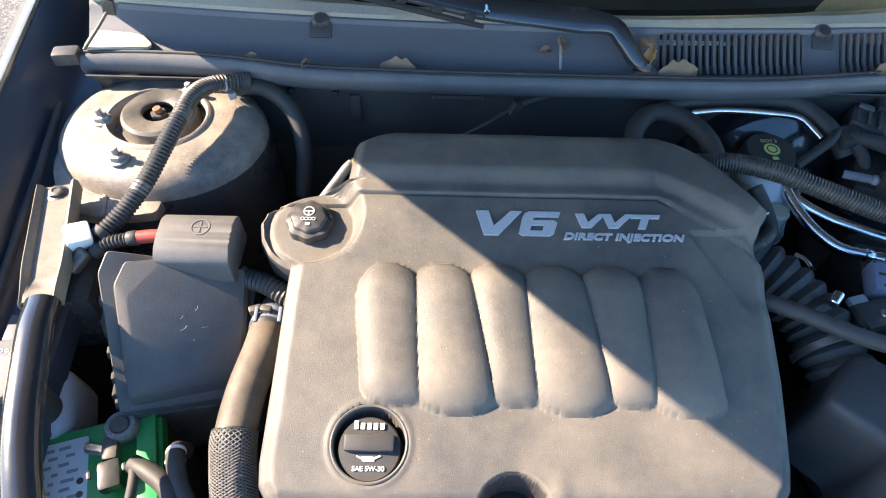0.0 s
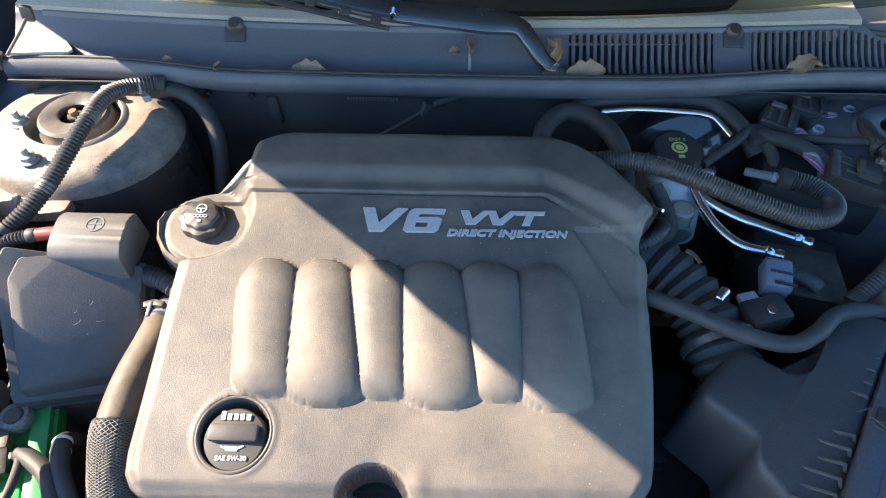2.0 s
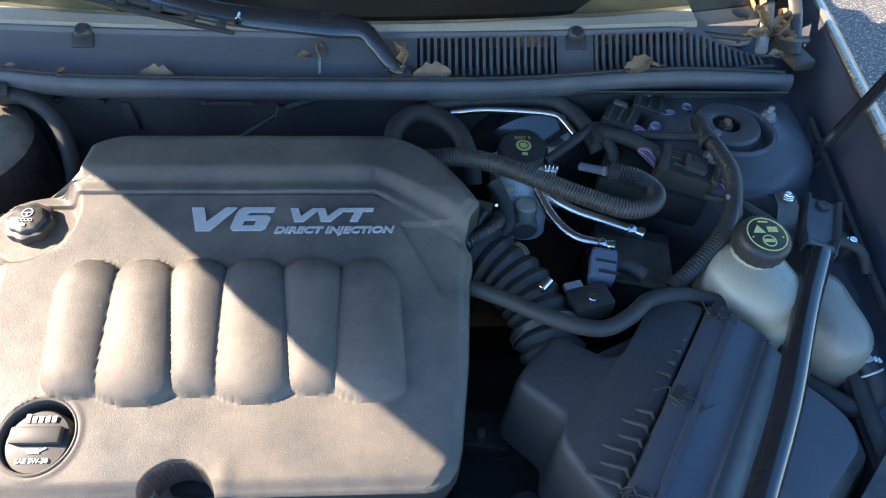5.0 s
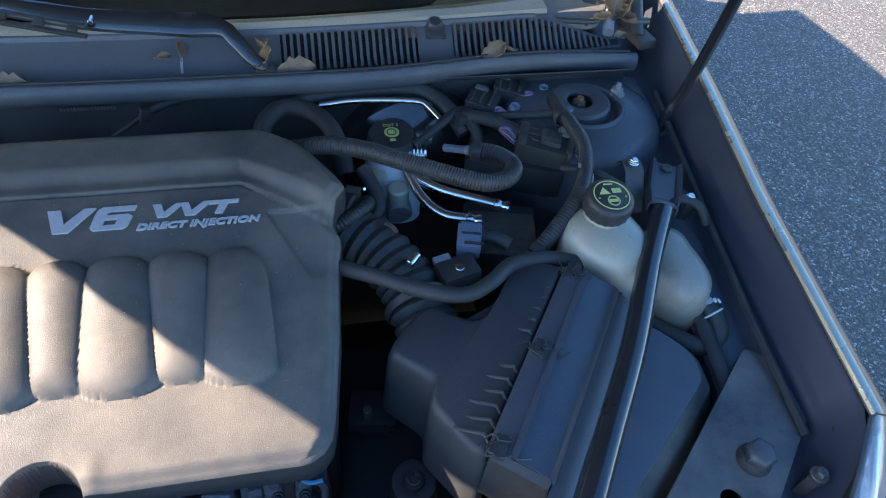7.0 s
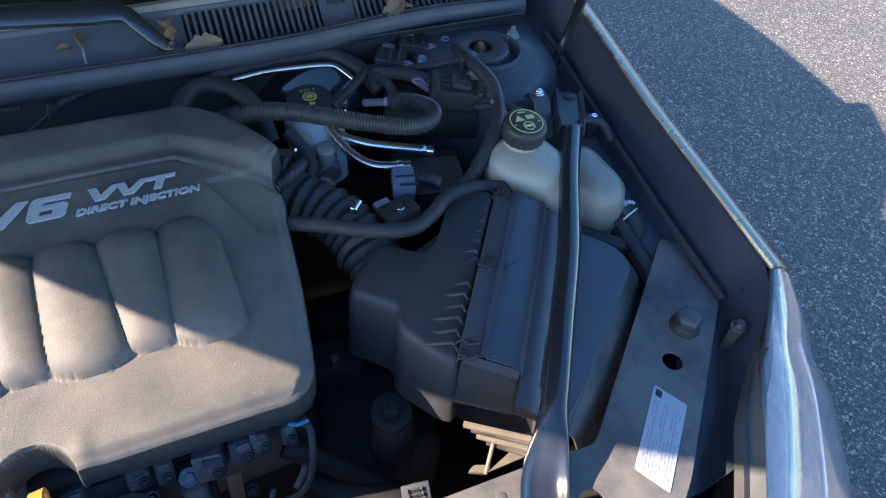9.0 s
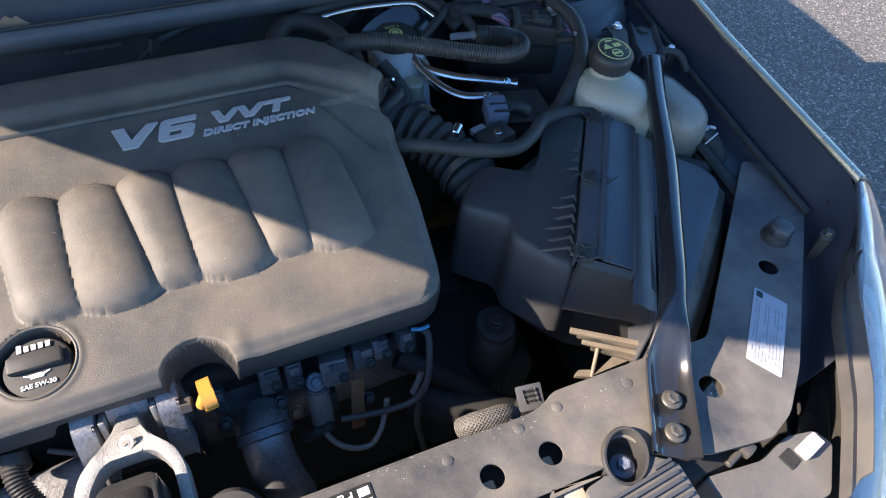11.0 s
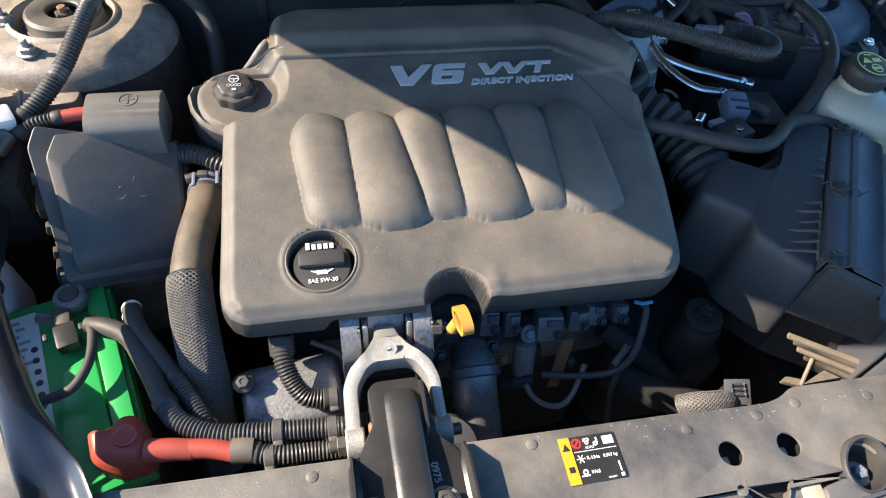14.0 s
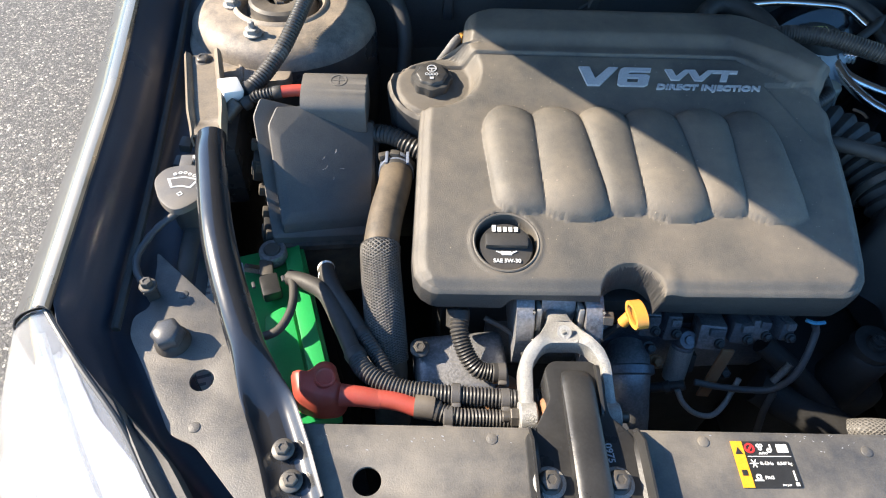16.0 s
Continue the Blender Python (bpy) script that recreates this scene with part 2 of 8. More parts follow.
warp = anode("ShaderNodeTexNoise", Scale=150.0, Detail=4.0)
ant.links.new(atc.outputs["Object"], warp.inputs["Vector"])
shift = anode("ShaderNodeVectorMath")
shift.operation = "MULTIPLY_ADD"
shift.inputs[1].default_value = (0.012, 0.012, 0.0)
ant.links.new(warp.outputs["Color"], shift.inputs[0])
ant.links.new(atc.outputs["Object"], shift.inputs[2])
stones = anode("ShaderNodeTexVoronoi", Scale=125.0)
gaps = anode("ShaderNodeTexVoronoi", Scale=125.0)
gaps.feature = "DISTANCE_TO_EDGE"
for v in (stones, gaps):
    ant.links.new(shift.outputs[0], v.inputs["Vector"])
tone = ant.nodes.new("ShaderNodeSeparateColor")
ant.links.new(stones.outputs["Color"], tone.inputs["Color"])
ramp_s = ant.nodes.new("ShaderNodeValToRGB")
el = ramp_s.color_ramp.elements
el[0].position, el[0].color = 0.0, (0.105, 0.101, 0.096, 1)
el[1].position, el[1].color = 1.0, (0.62, 0.57, 0.48, 1)
for p, c in ((0.45, (0.195, 0.187, 0.174, 1)), (0.8, (0.31, 0.29, 0.255, 1))):
    e = el.new(p)
    e.color = c
ant.links.new(tone.outputs["Red"], ramp_s.inputs["Fac"])
joint = anode("ShaderNodeMapRange")
joint.inputs["From Min"].default_value, joint.inputs["From Max"].default_value = 0.04, 0.16
ant.links.new(gaps.outputs["Distance"], joint.inputs["Value"])
mixa = ant.nodes.new("ShaderNodeMix")
mixa.data_type = "RGBA"
mixa.inputs["A"].default_value = (0.085, 0.081, 0.076, 1)
ant.links.new(joint.outputs["Result"], mixa.inputs["Factor"])
ant.links.new(ramp_s.outputs["Color"], mixa.inputs["B"])
patch = anode("ShaderNodeTexNoise", Scale=1.7, Detail=6.0)
ant.links.new(atc.outputs["Object"], patch.inputs["Vector"])
prange = anode("ShaderNodeMapRange")
prange.inputs["To Min"].default_value, prange.inputs["To Max"].default_value = 0.8, 1.2
ant.links.new(patch.outputs["Fac"], prange.inputs["Value"])
mixb = ant.nodes.new("ShaderNodeMix")
mixb.data_type, mixb.blend_type = "RGBA", "MULTIPLY"
mixb.inputs["Factor"].default_value = 1.0
ant.links.new(mixa.outputs["Result"], mixb.inputs["A"])
ant.links.new(prange.outputs["Result"], mixb.inputs["B"])
ant.links.new(mixb.outputs["Result"], asb.inputs["Base Color"])
asb.inputs["Roughness"].default_value = 0.75
abump = anode("ShaderNodeBump", Strength=0.9, Distance=0.004)
ant.links.new(joint.outputs["Result"], abump.inputs["Height"])
ant.links.new(abump.outputs["Normal"], asb.inputs["Normal"])
M["asphalt"] = asphalt

glass = bpy.data.materials.new("clear_glass")
glass.use_nodes = True
gb = glass.node_tree.nodes["Principled BSDF"]
gb.inputs["Base Color"].default_value = (0.82, 0.88, 0.9, 1)
gb.inputs["Roughness"].default_value, gb.inputs["Transmission Weight"].default_value, gb.inputs["IOR"].default_value = 0.02, 1.0, 1.45
M["glass"] = glass
tinted = glass.copy()
tinted.name = "tinted_screen_glass"
tb = tinted.node_tree.nodes["Principled BSDF"]
tb.inputs["Base Color"].default_value, tb.inputs["IOR"].default_value, tb.inputs["Specular IOR Level"].default_value = (0.35, 0.42, 0.40, 1), 1.3, 0.3
M["screen"] = tinted
# weathered lamp plastic: half clear, half milky
hazy = glass.copy()
hazy.name = "hazy_lamp_plastic"
hb = hazy.node_tree.nodes["Principled BSDF"]
hb.inputs["Base Color"].default_value, hb.inputs["Transmission Weight"].default_value, hb.inputs["Roughness"].default_value = (0.86, 0.88, 0.92, 1), 0.91, 0.05
M["hazy"] = hazy


# ---- building helpers ----
def thing(name, at=(0, 0, 0), label="", category="", group="", kind=""):
    ob = new(name)
    ob.empty_display_size = 0.02
    ob.location = at
    return tagged(ob, label, category, group, kind)


def root_place(ob):
    while ob.parent:
        ob = ob.parent
    return Vector(ob.location)


def finish(bm, name, mat, smooth=40):
    bmesh.ops.recalc_face_normals(bm, faces=bm.faces)
    me = bpy.data.meshes.new(name)
    bm.to_mesh(me)
    bm.free()
    me.materials.append(M[mat] if isinstance(mat, str) else mat)
    if smooth:
        me.polygons.foreach_set("use_smooth", [True] * len(me.polygons))
        me.set_sharp_from_angle(angle=radians(smooth))
    return me


def part(name, bm, mat, parent, label="", smooth=40):
    """Links a bmesh, given in world places, as one mesh under a thing or a part."""
    bmesh.ops.translate(bm, verts=bm.verts, vec=-root_place(parent))
    ob = new(name, finish(bm, name, mat, smooth))
    ob.parent = parent
    return tagged(ob, label)


def solo(name, bm, mat, label, category, group="", kind="", smooth=40):
    """A thing that is one mesh, its origin at its middle."""
    c = sum((v.co for v in bm.verts), Vector()) / max(1, len(bm.verts))
    bmesh.ops.translate(bm, verts=bm.verts, vec=-c)
    ob = new(name, finish(bm, name, mat, smooth))
    ob.location = c
    return tagged(ob, label, category, group, kind)


def add_box(bm, c, size, rot=(0, 0, 0), bevel=0.0, seg=2):
    made = bmesh.ops.create_cube(bm, size=1.0)["verts"]
    m = pose(*c, *rot) @ Matrix.Diagonal((*size, 1))
    bmesh.ops.transform(bm, matrix=m, verts=made)
    if bevel:
        edges = list({e for v in made for e in v.link_edges})
        bmesh.ops.bevel(bm, geom=edges, offset=bevel, segments=seg, profile=0.6, affect="EDGES")
    return bm


def box(c, size, rot=(0, 0, 0), bevel=0.003, seg=2):
    return add_box(bmesh.new(), c, size, rot, bevel, seg)


def axis_matrix(at, way):
    return Matrix.Translation(at) @ Vector(way).to_track_quat("Z", "Y").to_matrix().to_4x4()


def add_lathe(bm, at, way, profile, n=32, squash=1.0, lobes=0, lobe=0.0):
    """Turns a profile of (radius, height) round the axis that starts at 'at' and goes 'way'."""
    m = axis_matrix(at, way)
    rings = []
    for r, h in profile:
        if r <= 1e-6:
            rings.append([bm.verts.new(m @ Vector((0, 0, h)))])
        else:
            ring = []
            for i in range(n):
                a = 2 * math.pi * i / n
                rr = r * (1 + lobe * math.cos(lobes * a)) if lobes else r
                ring.append(bm.verts.new(m @ Vector((rr * math.cos(a), rr * squash * math.sin(a), h))))
            rings.append(ring)
    for a, b in zip(rings, rings[1:]):
        if len(a) == 1 and len(b) == 1:
            continue
        for i in range(n):
            j = (i + 1) % n
            if len(a) == 1:
                bm.faces.new((a[0], b[i], b[j]))
            elif len(b) == 1:
                bm.faces.new((a[i], a[j], b[0]))
            else:
                bm.faces.new((a[i], a[j], b[j], b[i]))
    return bm


def lathe(at, way, profile, n=32, **k):
    return add_lathe(bmesh.new(), at, way, profile, n, **k)


def rod(a, b, r, r2=None, n=16, bm=None):
    a, b = Vector(a), Vector(b)
    d = (b - a).length
    r2 = r if r2 is None else r2
    c = min(r, r2, d / 2) * 0.18
    return add_lathe(bm or bmesh.new(), a, b - a, [(0, 0), (r - c, 0), (r, c), (r2, d - c), (r2 - c, d), (0, d)], n)


def glide(points, step=0.003):
    """Points at even steps along a smooth curve through the given ones."""
    p = [Vector(q) for q in points]
    p = [p[0] * 2 - p[1]] + p + [p[-1] * 2 - p[-2]]
    fine = []
    for i in range(1, len(p) - 2):
        for k in range(24):
            t = k / 24
            fine.append(0.5 * (2 * p[i] + (p[i + 1] - p[i - 1]) * t + (2 * p[i - 1] - 5 * p[i] + 4 * p[i + 1] - p[i + 2]) * t * t
                               + (3 * p[i] - p[i - 1] - 3 * p[i + 1] + p[i + 2]) * t ** 3))
    fine.append(p[-2])
    run = [0.0]
    for a, b in zip(fine, fine[1:]):
        run.append(run[-1] + (b - a).length)
    n = max(2, int(run[-1] / step))
    out, j = [], 0
    for i in range(n + 1):
        s = run[-1] * i / n
        while j < len(run) - 2 and run[j + 1] < s:
            j += 1
        k = (s - run[j]) / max(1e-9, run[j + 1] - run[j])
        out.append(fine[j].lerp(fine[j + 1], min(1, max(0, k))))
    return out, run[-1]


def tube(points, r, n=14, step=0.004, pitch=0.0, depth=0.12, bm=None, taper=None, flat=1.0):
    """A hose or wire along a smooth curve; pitch gives it the rings of a corrugated one."""
    if pitch:
        step = pitch / 4
    path, total = glide(points, step)
    bm = bm or bmesh.new()
    up = Vector((0, 0, 1))
    rings = []
    side = None
    for i, p in enumerate(path):
        way = (path[min(i + 1, len(path) - 1)] - path[max(i - 1, 0)]).normalized()
        if side is None:
            side = way.cross(up if abs(way.z) < 0.95 else Vector((1, 0, 0))).normalized()
        side = (side - way * side.dot(way)).normalized()
        other = way.cross(side)
        rr = r * (taper(i / (len(path) - 1)) if taper else 1)
        if pitch:
            rr *= 1 - depth * (0, 0.35, 1, 0.35)[i % 4]
        rings.append([bm.verts.new(p + rr * (math.cos(2 * math.pi * k / n) * side + flat * math.sin(2 * math.pi * k / n) * other)) for k in range(n)])
    for a, b in zip(rings, rings[1:]):
        for i in range(n):
            j = (i + 1) % n
            bm.faces.new((a[i], a[j], b[j], b[i]))
    bm.faces.new(rings[0][::-1])
    bm.faces.new(rings[-1])
    return bm


def hose(name, points, r, mat, label, category="hose", group="", **k):
    if category not in ("conduit", "wire loom") and name != "vacuum_hose":
        return solo(name, tube(points, r, **k), mat, label, category, group)
    t = thing(name, points[0], label, category, group)
    part("sleeve", tube(points, r, **k), mat, t)
    pts = [Vector(p) for p in points]
    for a, b in ((pts[0], pts[1]), (pts[-1], pts[-2])):
        w = (b - a).normalized()
        part("end_tape", lathe(a + w * 0.004, w, [(r * 0.98, -0.004), (r * 1.07, -0.003), (r * 1.07, 0.006), (r * 0.98, 0.007)], 18), "rubber", t, "black tape round the end")
    return t


def circle(c, r, n=28):
    return [(c[0] + r * math.cos(2 * math.pi * i / n), c[1] + r * math.sin(2 * math.pi * i / n)) for i in range(n)]


def rounded(points, r, n=5):
    """The polygon with its corners rounded."""
    out = []
    k = len(points)
    for i in range(k):
        a, b, c = (Vector(points[(i + d) % k]) for d in (-1, 0, 1))
        u, v = a - b, c - b
        d = min(r, u.length * 0.45, v.length * 0.45)
        s, e = b + u.normalized() * d, b + v.normalized() * d
        for j in range(n + 1):
            t = j / n
            q = s * (1 - t) ** 2 + b * 2 * t * (1 - t) + e * t * t
            out.append((q.x, q.y))
    return out


def slab(outline, z0, z1, holes=(), bevel=0.0, m=None, bm=None):
    """A plate of the outline, from z0 up to z1, with holes through it; z1 may be a function of x and y."""
    bm = bm or bmesh.new()
    top_of = z1 if callable(z1) else (lambda x, y: z1)
    bot_of = z0 if callable(z0) else (lambda x, y: z0)
    start = len(bm.verts)
    loops = [outline, *holes]
    edges, tops = [], []
    made = []
    for lp in loops:
        vs = [bm.verts.new((x, y, top_of(x, y))) for x, y in lp]
        made += vs
        tops.append(vs)
        edges += [bm.edges.new((vs[i], vs[(i + 1) % len(vs)])) for i in range(len(vs))]
    filled = bmesh.ops.triangle_fill(bm, use_beauty=True, edges=edges)
    faces = [g for g in filled["geom"] if isinstance(g, bmesh.types.BMFace)]
    low = {}
    for lp in tops:
        for v in lp:
            low[v] = bm.verts.new((v.co.x, v.co.y, bot_of(v.co.x, v.co.y)))
            made.append(low[v])
    for f in faces:
        bm.faces.new([low[v] for v in reversed(f.verts)])
    rim = []
    for lp in tops:
        for i in range(len(lp)):
            a, b = lp[i], lp[(i + 1) % len(lp)]
            bm.faces.new((a, low[a], low[b], b))
            rim.append(bm.edges.get((a, b)))
    if bevel:
        bmesh.ops.bevel(bm, geom=rim, offset=bevel, segments=2, profile=0.6, affect="EDGES")
    if m is not None:
        bmesh.ops.transform(bm, matrix=m, verts=bm.verts)
    return bm


def add_bolt(bm, at, way=(0, 0, 1), s=0.0065, flange=0.011, h=0.007):
    """A hexagon head with its washer flange."""
    add_lathe(bm, at, way, [(flange * 0.98, -0.001), (flange, 0.0012), (flange * 0.9, 0.0022), (s * 0.9, 0.0026)], 24)
    add_lathe(bm, at, way, [(s * 1.12, 0.0018), (s * 1.12, h - 0.001), (s * 0.95, h), (s * 0.55, h + 0.0002), (s * 0.5, h - 0.0008), (0, h - 0.0008)], 6)
    return bm


def bolt(at, way=(0, 0, 1), **k):
    return add_bolt(bmesh.new(), at, way, **k)


def words(text, size, m, depth=0.0006, shear=0.0, bold=0.0, spacing=1.0, align="LEFT", width=None):
    """A bmesh of letters that lie in the plane of m, x along the line, z towards the reader."""
    cu = bpy.data.curves.new("words", "FONT")
    cu.body, cu.size, cu.extrude, cu.shear, cu.offset, cu.space_character, cu.align_x = text, size, depth, shear, bold, spacing, align
    cu.resolution_u = 4
    ob = bpy.data.objects.new("words", cu)
    me = bpy.data.meshes.new_from_object(ob)
    bm = bmesh.new()
    bm.from_mesh(me)
    bpy.data.objects.remove(ob)
    bpy.data.curves.remove(cu)
    bpy.data.meshes.remove(me)
    if width:
        xs = [v.co.x for v in bm.verts]
        k = width / (max(xs) - min(xs))
        bmesh.ops.transform(bm, matrix=Matrix.Translation((-min(xs) * k, 0, 0)) @ Matrix.Diagonal((k, 1, 1, 1)), verts=bm.verts)
    bmesh.ops.transform(bm, matrix=m, verts=bm.verts)
    return bm


def merge(*bms):
    out = bmesh.new()
    for b in bms:
        me = bpy.data.meshes.new("tmp")
        b.to_mesh(me)
        b.free()
        out.from_mesh(me)
        bpy.data.meshes.remove(me)
    return out


def smoothstep(a, b, x):
    t = min(1.0, max(0.0, (x - a) / (b - a)))
    return t * t * (3 - 2 * t)


def along(table, y):
    """Linear reading of a table of (y, value)."""
    if y <= table[0][0]:
        return table[0][1]
    for (a, u), (b, v) in zip(table, table[1:]):
        if y <= b:
            return u + (v - u) * (y - a) / (b - a)
    return table[-1][1]


def sheet(rows_of_points, thick=0.0, close=False):
    """A surface through rows of points, with a thickness if given."""
    bm = bmesh.new()
    grid = [[bm.verts.new(p) for p in row] for row in rows_of_points]
    for a, b in zip(grid, grid[1:]):
        for i in range(len(a) - 1):
            bm.faces.new((a[i], a[i + 1], b[i + 1], b[i]))
    if thick:
        bm.normal_update()
        bmesh.ops.solidify(bm, geom=bm.faces[:], thickness=thick)
    return bm


XC = 0.19          # the car's middle line


# ---- ground ----
bm = bmesh.new()
for a in ((-300, -300), (300, -300), (300, 300), (-300, 300)):
    bm.verts.new((a[0], a[1], 0))
bm.faces.new(bm.verts)
g = solo("ground", bm, "asphalt", "pale weathered asphalt of an open parking lot", "ground", kind="structure", smooth=0)

# ---- the car's body ----
GUT_HALF = [(-0.05, 0.548), (0.02, 0.622), (0.112, 0.684), (0.25, 0.692), (0.4, 0.70), (0.6, 0.722), (0.85, 0.742), (1.2, 0.76)]
HALF = [(-0.1, 0.655), (0.1, 0.684), (0.25, 0.692), (0.4, 0.70), (0.6, 0.722), (0.85, 0.742), (1.2, 0.76)]


def edge_height(y):
    return 0.93 + (y - 0.4) * 0.09


car = thing("car_body", (XC, 1.0, 0), "dark grey metallic sedan with its bonnet open", "car")
OUTER = [(-0.0085, -0.0045), (-0.007, -0.001), (-0.003, 0.0), (0.003, -0.0015), (0.011, -0.006), (0.020, -0.012), (0.030, -0.021), (0.038, -0.034), (0.048, -0.075), (0.062, -0.15), (0.08, -0.26), (0.09, -0.55)]
GUTTER = [(-0.106, -0.125), (-0.1055, -0.105), (-0.105, -0.090), (-0.094, -0.081), (-0.078, -0.078), (-0.058, -0.076), (-0.046, -0.071), (-0.038, -0.060), (-0.033, -0.046), (-0.028, -0.040), (-0.0225, -0.024), (-0.0165, -0.019), (-0.0125, -0.009), (-0.0085, -0.005)]
for side in (-1, 1):
    for name, prof, mat, lab in (("fender", OUTER, "fender_edge", "dust-filmed dark grey fender edge"), ("fender_gutter", GUTTER, "gutter", "glossy black gutter inside the fender")):
        rows = []
        start, half = (0.112, HALF) if name == "fender" else (-0.05, GUT_HALF)
        for k in range(46):
            y = start + k * 0.0245
            low = 0.0 if y > 0.11 else (0.112 - y) * 0.22
            rows.append([(XC + side * (along(half, y) + d), y, edge_height(y) + dz - low) for d, dz in prof])
        skin = part(name, sheet(rows, 0.0012), mat, car, lab)
        if name == "fender":
            # strip added over the edge to carry the painted glint
            part("fender_lip", sheet([[Vector(p) + Vector((0, 0, 0.0032)) for p in r[:4]] for r in rows], 0.0008), "lip", skin, "fender lip with its glint put into a pale colour")
    # folded seam and rubber bead in the gutter
    pts = [(XC + side * (along(HALF, y) - 0.05), y, edge_height(y) - 0.052) for y in (0.12, 0.3, 0.5, 0.66)]
    part("gutter_bead", tube(pts, 0.0048, 8), "rubber", car)
    pts = [(XC + side * (along(HALF, y) - 0.098), y, edge_height(y) - 0.074) for y in (0.10, 0.3, 0.5, 0.64)]
    part("apron_flange", tube(pts, 0.010, 10, flat=0.55), "rubber", car)
    for y in (0.20, 0.33, 0.47):
        part("gutter_clip", lathe((XC + side * (along(HALF, y) - 0.074), y, edge_height(y) - 0.077), (0, 0, 1), [(0.006, 0), (0.006, 0.002), (0.003, 0.004), (0, 0.0042)], 14), "zinc", car)
    # inner wall of the engine bay
    part("inner_apron", box((XC + side * 0.65, 0.43, 0.50), (0.02, 0.68, 0.44), bevel=0.004), "dark", car)
    # doors and sills behind
    part("door", box((XC + side * 0.80, 2.0, 0.62), (0.10, 1.7, 0.66), bevel=0.03), "paint", car)
    part("roof_pillar", tube([(XC + side * 0.68, 0.86, 0.97), (XC + side * 0.63, 1.2, 1.25), (XC + side * 0.57, 1.5, 1.41)], 0.035, 10, 0.03), "paint", car)
    for y in (0.02, 2.75):
        tyre = part("tyre", lathe((XC + side * 0.62, y + 0.15, 0.32), (side, 0, 0), [(0.2, 0), (0.31, 0.0), (0.32, 0.03), (0.32, 0.17), (0.31, 0.2), (0.2, 0.2)], 40), "rubber", car)

# roof, cabin, screens
roof = []
for k in range(12):
    y = 1.42 + k * 0.13
    crown = 1.46 - 0.055 * ((y - 2.1) / 0.75) ** 2
    roof.append([(XC + x * 0.62, y, crown - 0.075 * abs(x) ** 2.6) for x in [i / 8 for i in range(-8, 9)]])
part("roof", sheet(roof, 0.02), "paint", car)
part("rear_body", box((XC, 2.7, 0.62), (1.6, 2.0, 0.6), bevel=0.06), "paint", car)
part("cabin_side", box((XC, 2.05, 1.1), (1.14, 1.1, 0.5), bevel=0.05), "interior", car)
screen = []
for k in range(14):
    t = k / 13
    y = 0.758 + t * 0.68
    z = 0.981 + 0.45 * t ** 0.93
    screen.append([(XC + u * (0.665 - 0.10 * t), y + 0.085 * u * u, z) for u in [i / 10 for i in range(-10, 11)]])
part("windshield", sheet(screen, 0.005), "screen", car, "clear windshield with a dusty lower edge")
dash = []
for k in range(8):
    t = k / 7
    dash.append([(XC + u * 0.64, 0.83 + t * 0.5 + 0.08 * u * u, 0.955 + 0.05 * math.sin(t * 2.6)) for u in [i / 8 for i in range(-8, 9)]])
dash_ob = part("dashboard", sheet(dash, 0.02), "interior", car, "dark dashboard top under the windshield")
for k in range(9):
    part("demister_slot", box((XC - 0.34 + k * 0.085, 0.93, 1.0), (0.06, 0.008, 0.006), (0, 0, 0), 0.002), "print_grey", dash_ob)
part("floor_pan", box((XC, 0.30, 0.27), (1.25, 1.1, 0.02)), "dark", car, "black underside of the engine bay")
for side in (-1, 1):
    part("frame_rail", box((XC + side * 0.47, 0.25, 0.50), (0.09, 0.95, 0.12), bevel=0.012), "dark", car)

# firewall with its swages, and the lip that carries the seal
part("firewall", box((XC, 0.735, 0.60), (1.24, 0.03, 0.66), bevel=0.006), "firewall", car, "dull dark firewall panel")
rows = []
for k in range(45):
    x = -0.45 + k * (1.28 / 44)
    w = 0.004 * math.sin(x * 41) + 0.003 * math.sin(x * 23 + 1)
    rows.append([(x, 0.722 + w * 0.3, 0.78), (x, 0.712 + w, 0.83), (x, 0.706 + w, 0.86), (x, 0.703 + w * 0.5, 0.90), (x, 0.70, 0.915), (x, 0.69, 0.922), (x, 0.682, 0.932)])
part("firewall_lip", sheet(rows, 0.0015), "firewall", car)
for x, z in ((-0.19, 0.905), (-0.13, 0.903), (-0.255, 0.90)):
    part("firewall_stud", rod((x, 0.712, z), (x, 0.688, z), 0.005, n=8), "steel_satin", car)
part("firewall_rib", box((-0.105, 0.703, 0.872), (0.016, 0.014, 0.05), bevel=0.004), "paint_dull", car)
# stamped line on the firewall, as plain dashes
for k in range(17):
    part("stamped_mark", box((0.003 + k * 0.0043, 0.6985, 0.897), (0.0026, 0.0012, 0.0056), bevel=0.0), "box", car)


def strut_tower(cx, cy, ztop, mat, wall, shoulder, skirt=1.0, squash=1.0, rim=1.0):
    def ring(rz):
        return [(r * (skirt if r > 0.09 else rim), z) for r, z in rz]

    foot = (cx, cy, ztop - 0.25)
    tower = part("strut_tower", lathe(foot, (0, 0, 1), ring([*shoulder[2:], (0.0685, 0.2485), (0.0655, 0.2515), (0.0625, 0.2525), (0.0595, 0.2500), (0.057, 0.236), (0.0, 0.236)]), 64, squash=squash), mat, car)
    # the wall has its own darker colour, which carries its shade
    part("tower_wall", lathe(foot, (0, 0, 1), ring([(0.132, 0.0), *shoulder[:3]]), 64, squash=squash), wall, tower, "side of the tower, its shade put into the dark paint")


